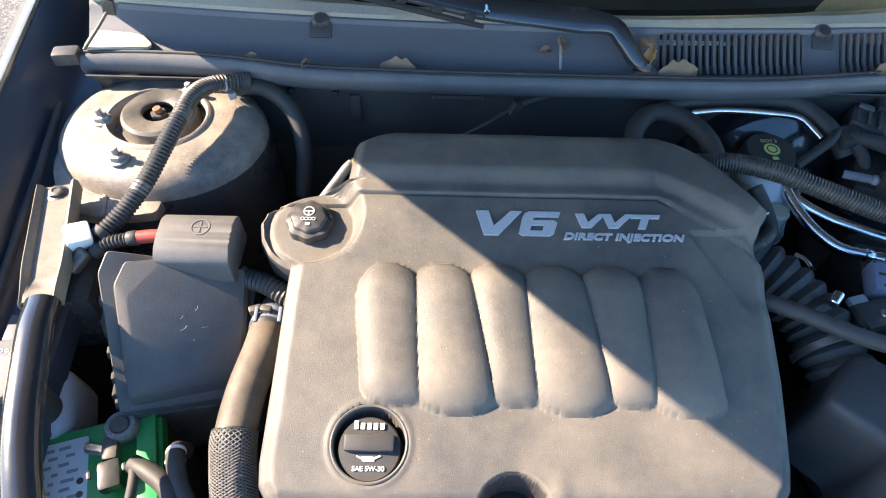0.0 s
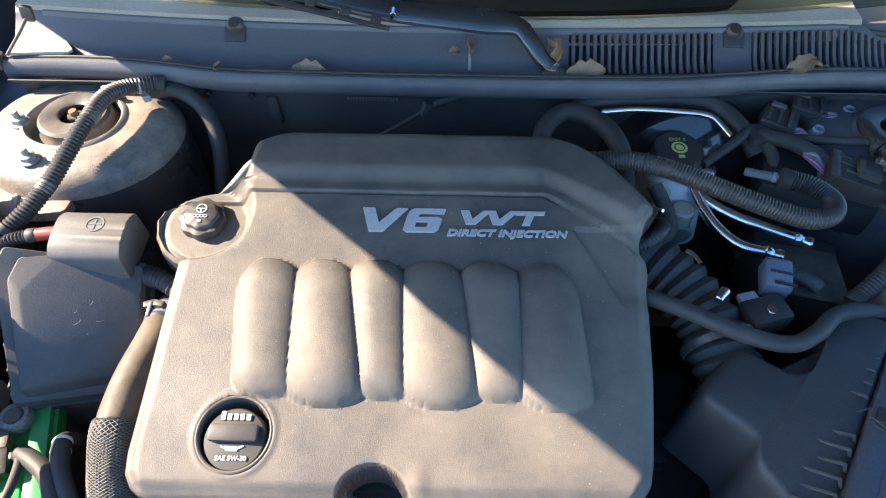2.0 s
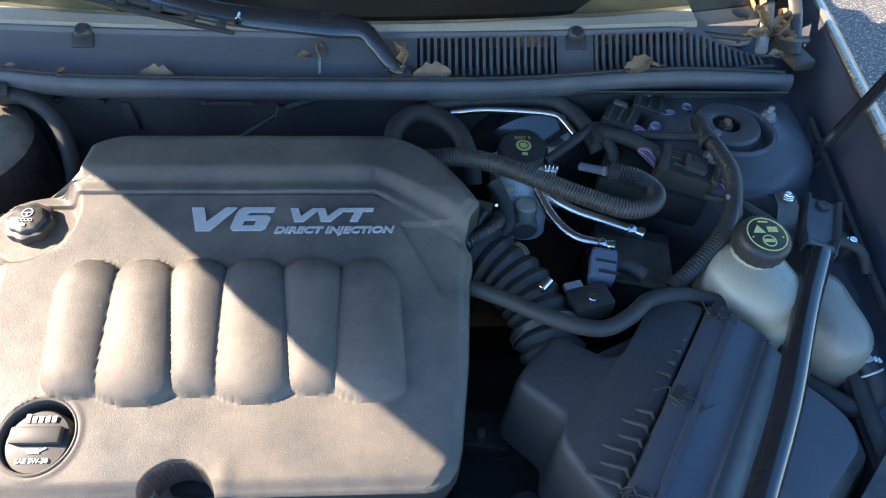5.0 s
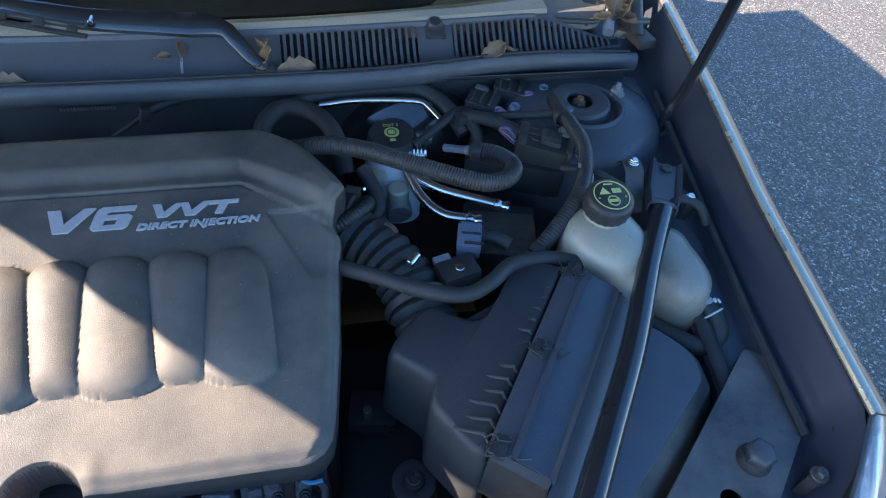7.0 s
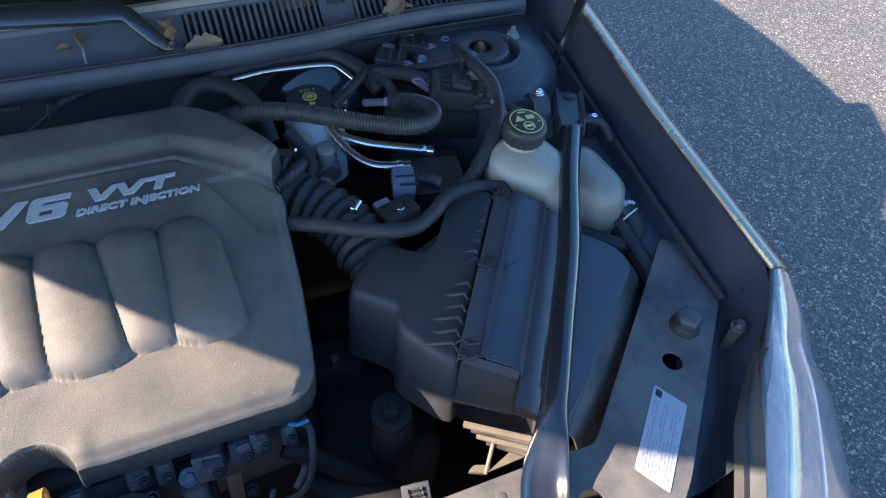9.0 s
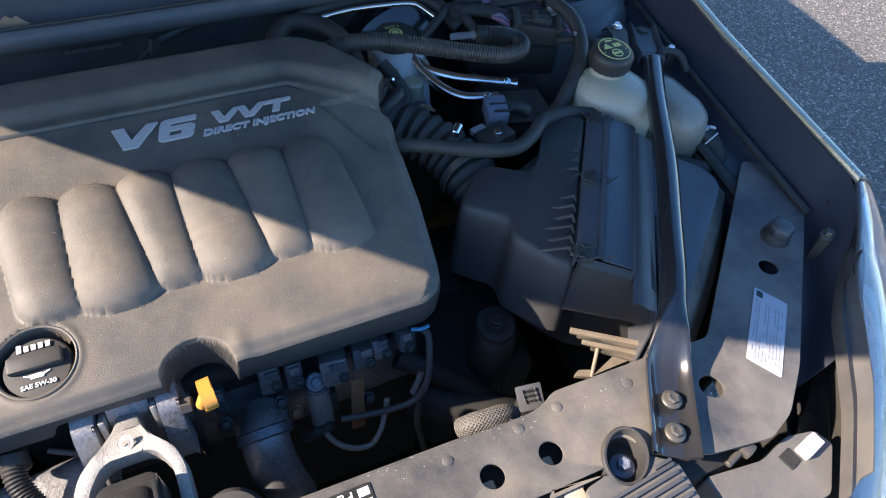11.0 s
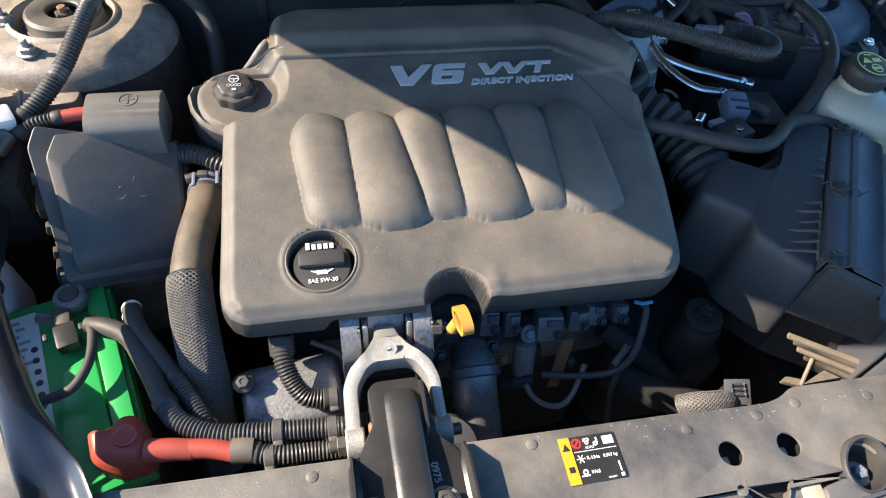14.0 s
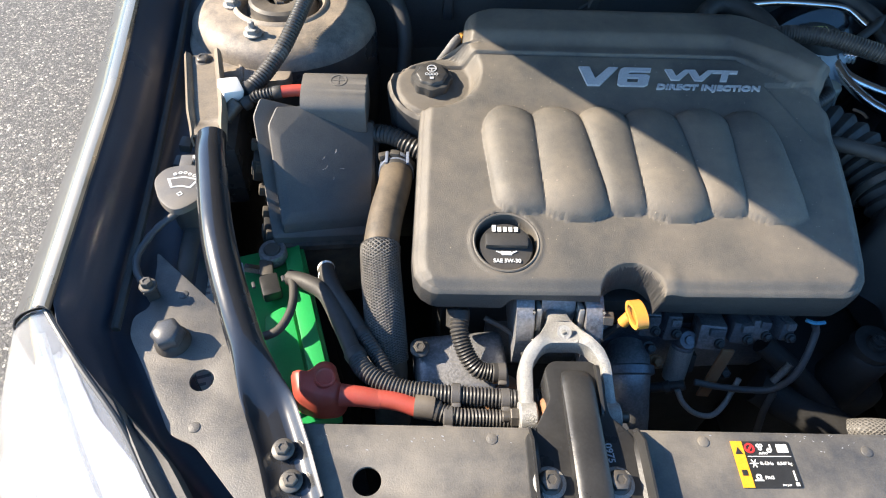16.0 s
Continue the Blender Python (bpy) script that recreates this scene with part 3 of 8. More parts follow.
FLAT = [(0.1345, 0.10), (0.1345, 0.195), (0.1325, 0.215), (0.128, 0.2285), (0.120, 0.2385), (0.108, 0.2445), (0.096, 0.2472)]
ROUND = [(0.131, 0.17), (0.128, 0.205), (0.122, 0.224), (0.113, 0.238), (0.099, 0.2455)]
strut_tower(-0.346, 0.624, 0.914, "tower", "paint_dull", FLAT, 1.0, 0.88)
strut_tower(0.736, 0.626, 0.912, "tower_shaded", "tower_shaded", ROUND, 0.98, 0.92, 0.9)
part("tower_flange", slab(rounded([(-0.478, 0.640), (-0.468, 0.560), (-0.446, 0.515), (-0.424, 0.490), (-0.390, 0.484), (-0.345, 0.488), (-0.322, 0.492), (-0.318, 0.530), (-0.330, 0.560), (-0.340, 0.625)], 0.008), 0.866, lambda x, y: 0.882 + 0.06 * (y - 0.52), (), 0.003), "tower", car, "dusty sheet steel flange in front of the tower")
part("flange_fold", tube([(-0.398, 0.540, 0.890), (-0.388, 0.512, 0.883), (-0.382, 0.487, 0.880)], 0.0022, 8, flat=0.6), "tower", car)
part("tower_web", box((-0.44, 0.50, 0.80), (0.10, 0.24, 0.10), (0, 0, 6), 0.01), "paint_dull", car)
part("tower_web", box((0.815, 0.50, 0.81), (0.09, 0.26, 0.10), (0, 14, -6), 0.02, 3), "tower_shaded", car)
part("tower_web", box((0.80, 0.68, 0.84), (0.13, 0.10, 0.12), (0, 0, -4), 0.03, 3), "tower_shaded", car)


def strut_mount(cx, cy, z, ring="rubber", group="strut mounts"):
    m = thing("strut_mount", (cx, cy, z), "round black rubber strut mount with a centre nut on the tower", "strut mount", group)
    part("ring", lathe((cx, cy, z - 0.020), (0, 0, 1), [(0.030, -0.002), (0.0295, 0.006), (0.020, 0.012), (0.019, 0.017), (0.022, 0.0195), (0.042, 0.0195), (0.046, 0.016), (0.047, 0.006), (0.051, 0.002), (0.051, -0.002)], 48), ring, m)
    part("washer", lathe((cx, cy, z - 0.018), (0, 0, 1), [(0.028, -0.002), (0.028, 0.001), (0.012, 0.003), (0.0, 0.003)], 28), "zinc", m)
    nut = part("nut", lathe((cx, cy, z - 0.016), (0, 0, 1), [(0.011, 0), (0.011, 0.010), (0.0095, 0.012), (0.006, 0.012), (0, 0.012)], 6), "zinc", m)
    part("stud", rod((cx, cy, z - 0.008), (cx, cy, z + 0.003), 0.0055, n=12), "rust", nut, "rusty threaded stud")
    return m


strut_mount(-0.346, 0.629, 0.921, "plastic_dusty")
strut_mount(0.731, 0.634, 0.917, "seal")


def tower_stud(x, y, z, mat="zinc"):
    s = thing("tower_stud", (x, y, z), "zinc plated flange nut and stud on the strut tower", "nut", "nuts on the strut towers")
    part("nut", bolt((x, y, z), s=0.0085, flange=0.0125, h=0.009), mat, s)
    part("stud", rod((x, y, z + 0.006), (x, y, z + 0.018), 0.0042, n=10), mat, s)


for p in ((-0.413, 0.615, 0.914), (-0.372, 0.547, 0.913), (-0.315, 0.668, 0.915), (0.796, 0.651, 0.911), (0.69, 0.566, 0.912)):
    tower_stud(*p, "alu")

# ---- open bonnet above, held by a rod ----
bonnet = thing("bonnet", (XC, 0.86, 1.0), "dark grey painted bonnet standing open", "bonnet")
SLOPE = 0.806


def bonnet_front(u):
    """How far forward the bonnet reaches at u, from -1 to 1 across it."""
    return 0.03 + 0.29 * abs(u) ** 6


rows, rows2 = [], []
for k in range(20):
    t = k / 19
    r1, r2 = [], []
    for i in range(49):
        u = -1 + i / 24
        yb, yf = 0.785 + 0.035 * u * u + 0.025 * smoothstep(0.1, 0.3, u) * (1 - u * u), bonnet_front(u)
        y = yb + (yf - yb) * t
        wide = 0.684 - 0.012 * t + 0.032 * smoothstep(0.57, 0.68, y) + 0.045 * smoothstep(0.745, 0.77, y)
        z = 1.0 + SLOPE * (0.86 - y) + 0.014 * math.sin(t * math.pi) * (1 - u * u)
        r1.append((XC + u * wide, y + 0.012, z + 0.014))
        r2.append((XC + u * wide * 0.985, y, z))
    rows.append(r1)
    rows2.append(r2)
part("outer_skin", sheet(rows, 0.002), "paint", bonnet)
part("inner_panel", sheet(rows2, 0.002), "paint_dull", bonnet, "dark grey inner panel of the bonnet")
prop = thing("bonnet_prop_rod", (0.855, 0.60, 0.87), "thin black steel rod that holds the bonnet up", "prop rod")
part("rod", tube([(0.853, 0.598, 0.868), (0.858, 0.60, 0.90), (0.868, 0.585, 1.0), (0.80, 0.46, 1.3), (0.79, 0.455, 1.325)], 0.0078, 12), "steel_black", prop)
part("pivot", rod((0.845, 0.598, 0.872), (0.866, 0.598, 0.872), 0.009, n=12), "plastic", prop)

# ---- cowl, seal, screen edge, wipers, leaves ----
COWL = [(0.690, 0.9345), (0.700, 0.938), (0.716, 0.9465), (0.735, 0.9615), (0.746, 0.9705), (0.749, 0.9745), (0.758, 0.977)]


def bend(x):
    return 0.03 * ((x - 0.15) / 0.6) ** 2


def droop(x):
    """How much of the panel's rise is left: it tapers away at the end beyond the grille."""
    return 1 - 0.97 * smoothstep(0.675, 0.825, x)


def cowl_rows(x0, x1, n, prof):
    out = []
    for k in range(n):
        x = x0 + (x1 - x0) * k / (n - 1)
        f = droop(x)
        out.append([(x, 0.69 + (y - 0.69) * (0.35 + 0.65 * f) + bend(x) + 0.012 * (1 - f), 0.9345 + (z - 0.9345) * f) for y, z in prof])
    return out


cowl = part("cowl_panel", sheet(cowl_rows(-0.46, 0.306, 60, COWL), 0.002), "cowl", car, "blue-grey plastic cowl panel below the windshield")
part("lower_strip", sheet(cowl_rows(0.306, 0.83, 40, COWL[:2]), 0.002), "cowl", cowl)
part("upper_strip", sheet(cowl_rows(0.306, 0.83, 40, COWL[4:]), 0.002), "cowl", cowl)
part("grille_trough", sheet(cowl_rows(0.300, 0.83, 40, [(0.692, 0.918), (0.725, 0.914), (0.752, 0.950)]), 0.002), "dark", cowl)
part("divider", sheet(cowl_rows(0.503, 0.556, 6, COWL[1:5]), 0.002), "cowl", cowl)


def slat(x):
    w = 0.0021
    lo, hi = cowl_rows(x - w, x + w, 2, [(y, z + 0.0006) for y, z in COWL[1:5]])
    return part("slat", sheet([lo, hi], 0.005), "cowl", cowl, smooth=0)


def slot_end(x, w):
    """The rounded head of one slot, a small fillet plate under the upper strip."""
    r = cowl_rows(x - w, x + w, 5, [(0.7405, 0.9662), (0.7465, 0.9712)])
    rows = []
    for i, (a, c) in enumerate(r):
        u = i / 2 - 1
        rows.append([Vector(c).lerp(Vector(a), u * u), Vector(c)])
    return part("slot_head", sheet(rows, 0.003), "cowl", cowl, smooth=0)


for x0, n, step in ((0.312, 20, 0.0097), (0.560, 26, 0.0100)):
    for k in range(n):
        slat(x0 + k * step)
        if k < n - 1 and x0 + k * step < 0.72:
            slot_end(x0 + (k + 0.5) * step, step / 2)
for x in (-0.148, 0.531):
    clip = part("clip", box((x, 0.737 + bend(x), 0.966), (0.030, 0.022, 0.006), (38, 0, 0), 0.003), "paint_dull", cowl)
    part("clip_hook", lathe((x, 0.747 + bend(x), 0.972), (0, -0.5, 1), [(0.0, 0.010), (0.008, 0.009), (0.0125, 0.004), (0.013, -0.004)], 20), "paint_dull", cowl)
part("joint_line", box((0.172, 0.716, 0.9492), (0.0025, 0.05, 0.003), (36, 0, 0)), "print_grey", cowl)
part("rear_lip", sheet(cowl_rows(-0.42, 0.69, 50, [(0.746, 0.9715), (0.748, 0.9765), (0.751, 0.9768)]), 0.0015), "cowl", cowl)

# rubber seal: a rounded lip with a skirt below
seal_pts = [(-0.46, 0.704, 0.942), (-0.38, 0.703, 0.945), (-0.31, 0.699, 0.947), (-0.25, 0.692, 0.948), (-0.17, 0.682, 0.946), (-0.1, 0.679, 0.945), (0.1, 0.678, 0.944), (0.36, 0.679, 0.944), (0.45, 0.683, 0.944), (0.54, 0.692, 0.945), (0.62, 0.702, 0.945), (0.72, 0.711, 0.941), (0.85, 0.718, 0.93)]
seal = thing("cowl_seal", (XC, 0.68, 0.94), "long grey-black rubber seal along the edge of the cowl", "seal")
path, _ = glide(seal_pts, 0.012)
part("bulb", sheet([[q + Vector((0, dy, dz)) for dy, dz in ((0.009, -0.006), (0.007, 0.001), (0.003, 0.0045), (-0.002, 0.0045), (-0.006, 0.001), (-0.0085, -0.006), (-0.009, -0.013), (-0.0065, -0.020), (-0.002, -0.025))] for q in path], 0.002), "seal_dusty", seal)
part("top_lip", tube([q + Vector((0.0, 0.006, 0.005)) for q in path[::4]], 0.0022, 8, 0.012), "rubber", seal)

# dusty ledge between cowl and glass, wider towards both ends
rows = []
for k in range(60):
    x = -0.46 + 1.17 * k / 59
    y0 = 0.752 + bend(x)
    y1 = 0.7715 + 0.085 * ((x - XC) / 0.66) ** 2 + 0.055 * smoothstep(-0.10, -0.185, x) + 0.045 * smoothstep(0.52, 0.58, x)
    rows.append([(x, y0, 0.9745), (x, y0 + 0.004, 0.979), (x, y0 * 0.35 + y1 * 0.65, 0.981), (x, y1 - 0.004, 0.9805), (x, y1, 0.9765)])
strip = solo("windshield_edge", sheet(rows, 0.003), "tan_plate", "pale dusty ledge along the foot of the windshield", "trim", kind="structure")
corner = thing("cowl_corner", (-0.40, 0.72, 0.95), "pale dusty corner flap at the end of the cowl", "trim")
part("flap", slab(rounded([(-0.455, 0.712), (-0.375, 0.712), (-0.368, 0.722), (-0.385, 0.742), (-0.42, 0.752), (-0.455, 0.750)], 0.006), 0.949, 0.953, (), 0.001), "tan_plate", corner)
part("bracket", box((-0.475, 0.703, 0.945), (0.032, 0.022, 0.018), (0, 0, 8), 0.004), "plastic_dusty", corner)
part("tie_rod", tube([(-0.452, 0.708, 0.952), (-0.43, 0.718, 0.975), (-0.408, 0.727, 1.0)], 0.0022, 8), "zinc", corner)
part("tie_head", box((-0.408, 0.728, 1.002), (0.016, 0.008, 0.022), (0, 10, 0), 0.004), "zinc", corner)
corner = thing("cowl_corner", (0.77, 0.80, 0.95), "grey plastic corner panel at the foot of the windshield pillar", "trim")
part("panel", slab(rounded([(0.688, 0.86), (0.684, 0.802), (0.716, 0.776), (0.775, 0.761), (0.795, 0.768), (0.824, 0.816), (0.854, 0.875), (0.85, 0.90), (0.70, 0.90)], 0.008), 0.954, 0.962, [circle((0.806, 0.842), 0.014)], 0.003), "box", corner)
part("edge_rib", tube([(0.684, 0.862, 0.964), (0.688, 0.812, 0.964), (0.716, 0.782, 0.964), (0.775, 0.768, 0.964), (0.794, 0.773, 0.963)], 0.005, 8), "plastic", corner)
part("hole_floor", box((0.806, 0.842, 0.945), (0.04, 0.04, 0.004)), "rust", corner, "rust-brown floor seen through the drain hole")
part("pillar_gasket", tube([(0.868, 0.90, 0.972), (0.842, 0.83, 0.962), (0.822, 0.785, 0.952), (0.815, 0.765, 0.945)], 0.009, 10), "print_grey", corner, "pale grey gasket strip")
hinge = part("hinge", tube([(0.862, 0.755, 0.945), (0.868, 0.79, 0.965), (0.875, 0.83, 0.985), (0.862, 0.86, 1.02), (0.85, 0.83, 1.05)], 0.010, 10, flat=0.45), "zinc", bonnet, "pale grey bent steel hinge")
part("base", box((0.868, 0.77, 0.938), (0.03, 0.07, 0.016), (0, 0, 10), 0.004), "zinc", hinge)
part("pin", rod((0.855, 0.775, 0.957), (0.885, 0.775, 0.957), 0.006, n=12), "zinc", hinge)


def ribbon(points, widths, thick, up=Vector((0, -0.45, 1))):
    """A flat bar along a smooth curve, its width read from a table along it."""
    path, total = glide(points, 0.006)
    rows = []
    for k, q in enumerate(path):
        way = (path[min(k + 1, len(path) - 1)] - path[max(k - 1, 0)]).normalized()
        s = way.cross(up).normalized()
        n = s.cross(way)
        w = along(widths, k / (len(path) - 1)) / 2
        rows.append([q - s * w - n * thick * 0.5, q - s * w * 0.96 + n * thick * 0.3, q - s * w * 0.6 + n * thick * 0.5, q + s * w * 0.6 + n * thick * 0.5, q + s * w * 0.96 + n * thick * 0.3, q + s * w - n * thick * 0.5])
    return sheet(rows, 0.0025)


def wiper(pts, widths, blade_pts, label):
    t = thing("windshield_wiper", pts[0], label, "wiper", "windshield wipers")
    part("arm", ribbon(pts, widths, 0.014, Vector((0, -0.9, 1))), "steel_black", t)
    part("pivot_cap", lathe(Vector(pts[0]) - Vector((0, 0, 0.014)), (0, -0.35, 1), [(0.016, 0), (0.015, 0.012), (0.010, 0.017), (0, 0.018)], 20), "plastic", t)
    blade = part("blade", ribbon([Vector(q) + Vector((0, 0.012, 0.006)) for q in blade_pts], [(0, 0.006), (0.5, 0.009), (1, 0.006)], 0.006), "plastic", t)
    part("rubber_lip", ribbon(blade_pts, [(0, 0.006), (0.5, 0.009), (1, 0.006)], 0.004), "rubber", blade)
    part("joint", rod(Vector(pts[5]) + Vector((0.0, -0.016, 0.004)), Vector(pts[5]) + Vector((0.0, 0.016, 0.004)), 0.0035, n=10), "chrome", t)
    for s in (0.06, 0.2, 0.36, 0.52, 0.68, 0.84, 0.96):
        q = Vector(blade_pts[0]).lerp(Vector(blade_pts[-1]), s)
        part("blade_claw", box(q + Vector((0, 0.006, 0.004)), (0.014, 0.010, 0.004), (30, 0, -16), 0.0015), "plastic", blade)


wiper([(0.285, 0.698, 0.950), (0.268, 0.703, 0.962), (0.250, 0.716, 0.982), (0.230, 0.729, 0.995), (0.164, 0.735, 1.000), (0.070, 0.749, 1.001), (0.000, 0.765, 1.006), (-0.06, 0.783, 1.012)], [(0, 0.018), (0.2, 0.022), (0.3, 0.031), (0.6, 0.027), (0.8, 0.026), (1, 0.020)],
      [(0.066, 0.716, 0.996), (0.02, 0.730, 0.998), (-0.031, 0.747, 1.000), (-0.09, 0.764, 1.004), (-0.16, 0.784, 1.010), (-0.23, 0.806, 1.016)], "glossy black wiper arm with skeletal blade at the windshield")


def leaf(x, y, z, length, turn, tilt=0, roll=0, curl=0.25, mat="leaf"):
    bm = bmesh.new()
    rows = []
    n = 9
    for i in range(n):
        t = i / (n - 1)
        w = length * 0.30 * math.sin(math.pi * min(1, t * 0.93 + 0.05)) ** 0.8 * (1 + 0.22 * math.sin(i * 2.6 + x * 40))
        rows.append([((t - 0.5) * length, s * w, curl * length * (s * s) * (0.5 + 0.5 * t) + 0.06 * length * math.sin(5 * t + y * 60)) for s in (-1, -0.5, 0, 0.5, 1)])
    bm2 = sheet(rows, 0.0006)
    stem = tube([(-0.5 * length, 0, 0), (-0.62 * length, 0, 0.03 * length), (-0.75 * length, 0.02 * length, 0.06 * length)], 0.0007, 6)
    bm3 = merge(bm2, stem)
    bmesh.ops.transform(bm3, matrix=pose(x, y, z, roll, tilt, turn), verts=bm3.verts)
    return solo("dry_leaf", bm3, mat, "curled dry brown leaf caught on the cowl", "leaf", "dry leaves", smooth=60)


leaf(-0.045, 0.6935, 0.944, 0.050, 5, 0, 42, 0.05)
leaf(-0.165, 0.690, 0.950, 0.016, 80, 10, 30, 0.4)
leaf(-0.235, 0.704, 0.952, 0.014, 10, 0, 30, 0.2)
leaf(0.15, 0.722, 0.957, 0.022, 40, 20, 30, 0.3)
leaf(0.170, 0.728, 0.962, 0.024, 100, -20, 30, 0.4)
leaf(0.282, 0.716, 0.970, 0.030, 110, 35, 15, 0.5)
leaf(0.288, 0.706, 0.961, 0.026, 60, -20, -10, 0.4, "leaf_lit")
leaf(0.272, 0.695, 0.952, 0.022, 150, 10, 20, 0.3)
leaf(0.326, 0.6955, 0.948, 0.052, 8, 0, 40, 0.1)
leaf(0.612, 0.712, 0.955, 0.040, 20, -10, 50, 0.3)
leaf(0.632, 0.716, 0.951, 0.026, 160, 10, 40, 0.3)
leaf(0.690, 0.770, 0.968, 0.014, 20, 0, 0, 0.4, "leaf_lit")
leaf(0.812, 0.828, 0.976, 0.040, 70, 20, 10, 0.5, "leaf_lit")
leaf(0.818, 0.806, 0.972, 0.030, 100, -15, 10, 0.4, "leaf_lit")
leaf(0.800, 0.772, 0.966, 0.032, 15, 8, 5, 0.3, "leaf_lit")
leaf(0.838, 0.790, 0.966, 0.038, 40, -25, 20, 0.5)
leaf(0.848, 0.776, 0.958, 0.036, 120, 15, -15, 0.5)
leaf(0.852, 0.800, 0.972, 0.030, 80, 15, -15, 0.5, "leaf_lit")
leaf(0.826, 0.748, 0.948, 0.026, 20, 10, 25, 0.3)

# ---- front cross panel ----
ZT = 0.85
panel_outline = [(-0.297, 0.024), (0.30, 0.013), (0.362, 0.012), (0.380, 0.016), (0.394, 0.024), (0.505, 0.022), (0.583, 0.018), (0.815, 0.232), (0.856, 0.200), (0.852, 0.150),
                 (0.652, -0.048), (0.605, -0.085), (0.57, -0.098), (0.50, -0.088), (0.47, -0.070), (0.447, -0.068), (0.445, -0.054), (0.436, -0.042), (0.424, -0.039), (0.410, -0.046), (0.402, -0.060), (0.400, -0.067), (0.395, -0.066), (0.344, -0.060), (0.337, -0.072), (0.326, -0.077), (0.313, -0.070), (0.304, -0.060), (0.215, -0.062), (0.20, -0.13), (-0.28, -0.13), (-0.285, -0.055), (-0.341, 0.003), (-0.366, 0.013), (-0.407, 0.08), (-0.431, 0.115), (-0.434, 0.138), (-0.420, 0.148), (-0.427, 0.202), (-0.433, 0.222), (-0.348, 0.147), (-0.329, 0.112)]
panel_holes = [circle((-0.186, -0.028), 0.0125), circle((-0.349, 0.067), 0.0112), circle((0.302, -0.029), 0.0115), circle((0.362, -0.030), 0.0115), circle((0.549, -0.031), 0.0125), circle((0.716, 0.070), 0.0115), circle((0.297, -0.062), 0.005, 16)]
support = thing("front_cross_panel", (XC, -0.03, ZT), "dusty black panel across the front of the engine bay", "panel")
part("panel", slab(rounded(panel_outline, 0.008, 3), ZT - 0.003, ZT, panel_holes, 0.0008), "tray", support)
part("rear_flange", sheet([[(x, 0.0235 - 0.0175 * (x + 0.3), z) for z in (ZT - 0.001, ZT - 0.022)] for x in [-0.295 + 0.0198 * i for i in range(31)]], 0.002), "tray", support)
part("raised_pad", slab(rounded([(-0.125, -0.13), (-0.12, -0.055), (-0.105, -0.045), (-0.055, -0.045), (-0.05, -0.06), (-0.05, -0.13)], 0.012), ZT - 0.001, ZT + 0.006, (), 0.002), "tray", support)
for x, y in ((-0.232, 0.008), (-0.075, 0.010), (0.12, 0.008), (0.27, -0.001), (0.345, 0.002), (0.39, 0.008), (0.47, 0.004), (-0.40, 0.11), (-0.39, 0.165), (-0.345, 0.02)):
    part("rivet", lathe((x, y, ZT - 0.0005), (0, 0, 1), [(0.0055, 0), (0.005, 0.0012), (0.003, 0.0019), (0, 0.002)], 16), "tray", support)
for x, y in ((0.362, -0.033), (0.302, -0.033)):
    part("inner_tab", box((x - 0.004, y, ZT - 0.02), (0.012, 0.01, 0.02)), "tan_plate", support)
rnd = random.Random(9)
scuffs = bmesh.new()
for k in range(70):
    x = rnd.uniform(-0.28, 0.48) if rnd.random() < 0.6 else rnd.uniform(0.20, 0.48)
    y = 0.014 - 0.0175 * max(0.0, x - 0.30) - 0.016 * rnd.random() ** 2
    ln, a = rnd.uniform(0.0006, 0.0022), rnd.uniform(-0.6, 0.6)
    tube([(x, y, ZT + 0.0001), (x + ln * 0.5 * math.cos(a), y + ln * 0.5 * math.sin(a), ZT + 0.0001), (x + ln * math.cos(a), y + ln * math.sin(a), ZT + 0.0001)], rnd.uniform(0.0002, 0.0005), 5, 0.002, bm=scuffs)
tagged(part("scuff", scuffs, "print_grey", support, "pale nicks in the paint"), "pale nicks in the paint", kind="stuff")
part("lower_beam", box((XC, -0.05, 0.72), (0.72, 0.10, 0.22), bevel=0.01), "dark", support)


def label_sheet(name, corner, u_way, v_way, w, h, mat, label, category="label"):
    """A thin printed sheet whose corner, across and down directions are given."""
    t = thing(name, corner, label, category)
    u, v = Vector(u_way).normalized(), Vector(v_way).normalized()
    m = Matrix((( u.x, -v.x, 0, corner[0]), (u.y, -v.y, 0, corner[1]), (u.z, -v.z, 1, corner[2]), (0, 0, 0, 1)))
    part("paper", slab(rounded([(0, 0), (w, 0), (w, -h), (0, -h)], 0.002, 3), 0, 0.0006, m=m), mat, t)
    return t, m


def flat_box(m, x, y, w, h, z=0.0006, t=0.0005):
    b = box((x + w / 2, -(y + h / 2), z + t / 2), (w, h, t), bevel=0)
    bmesh.ops.transform(b, matrix=m, verts=b.verts)
    return b


def flat_ring(m, x, y, r, r2, z=0.0006, n=28):
    b = slab(circle((x, -y), r, n), z, z + 0.0005, (circle((x, -y), r2, n),) if r2 else ())
    bmesh.ops.transform(b, matrix=m, verts=b.verts)
    return b


def flat_poly(m, pts, z=0.0006):
    b = slab([(x, -y) for x, y in pts], z, z + 0.0005)
    bmesh.ops.transform(b, matrix=m, verts=b.verts)
    return b


def flat_words(m, text, x, y, size, z=0.0008, **k):
    return words(text, size, m @ Matrix.Translation((x, -y, z)), 0.0002, **k)


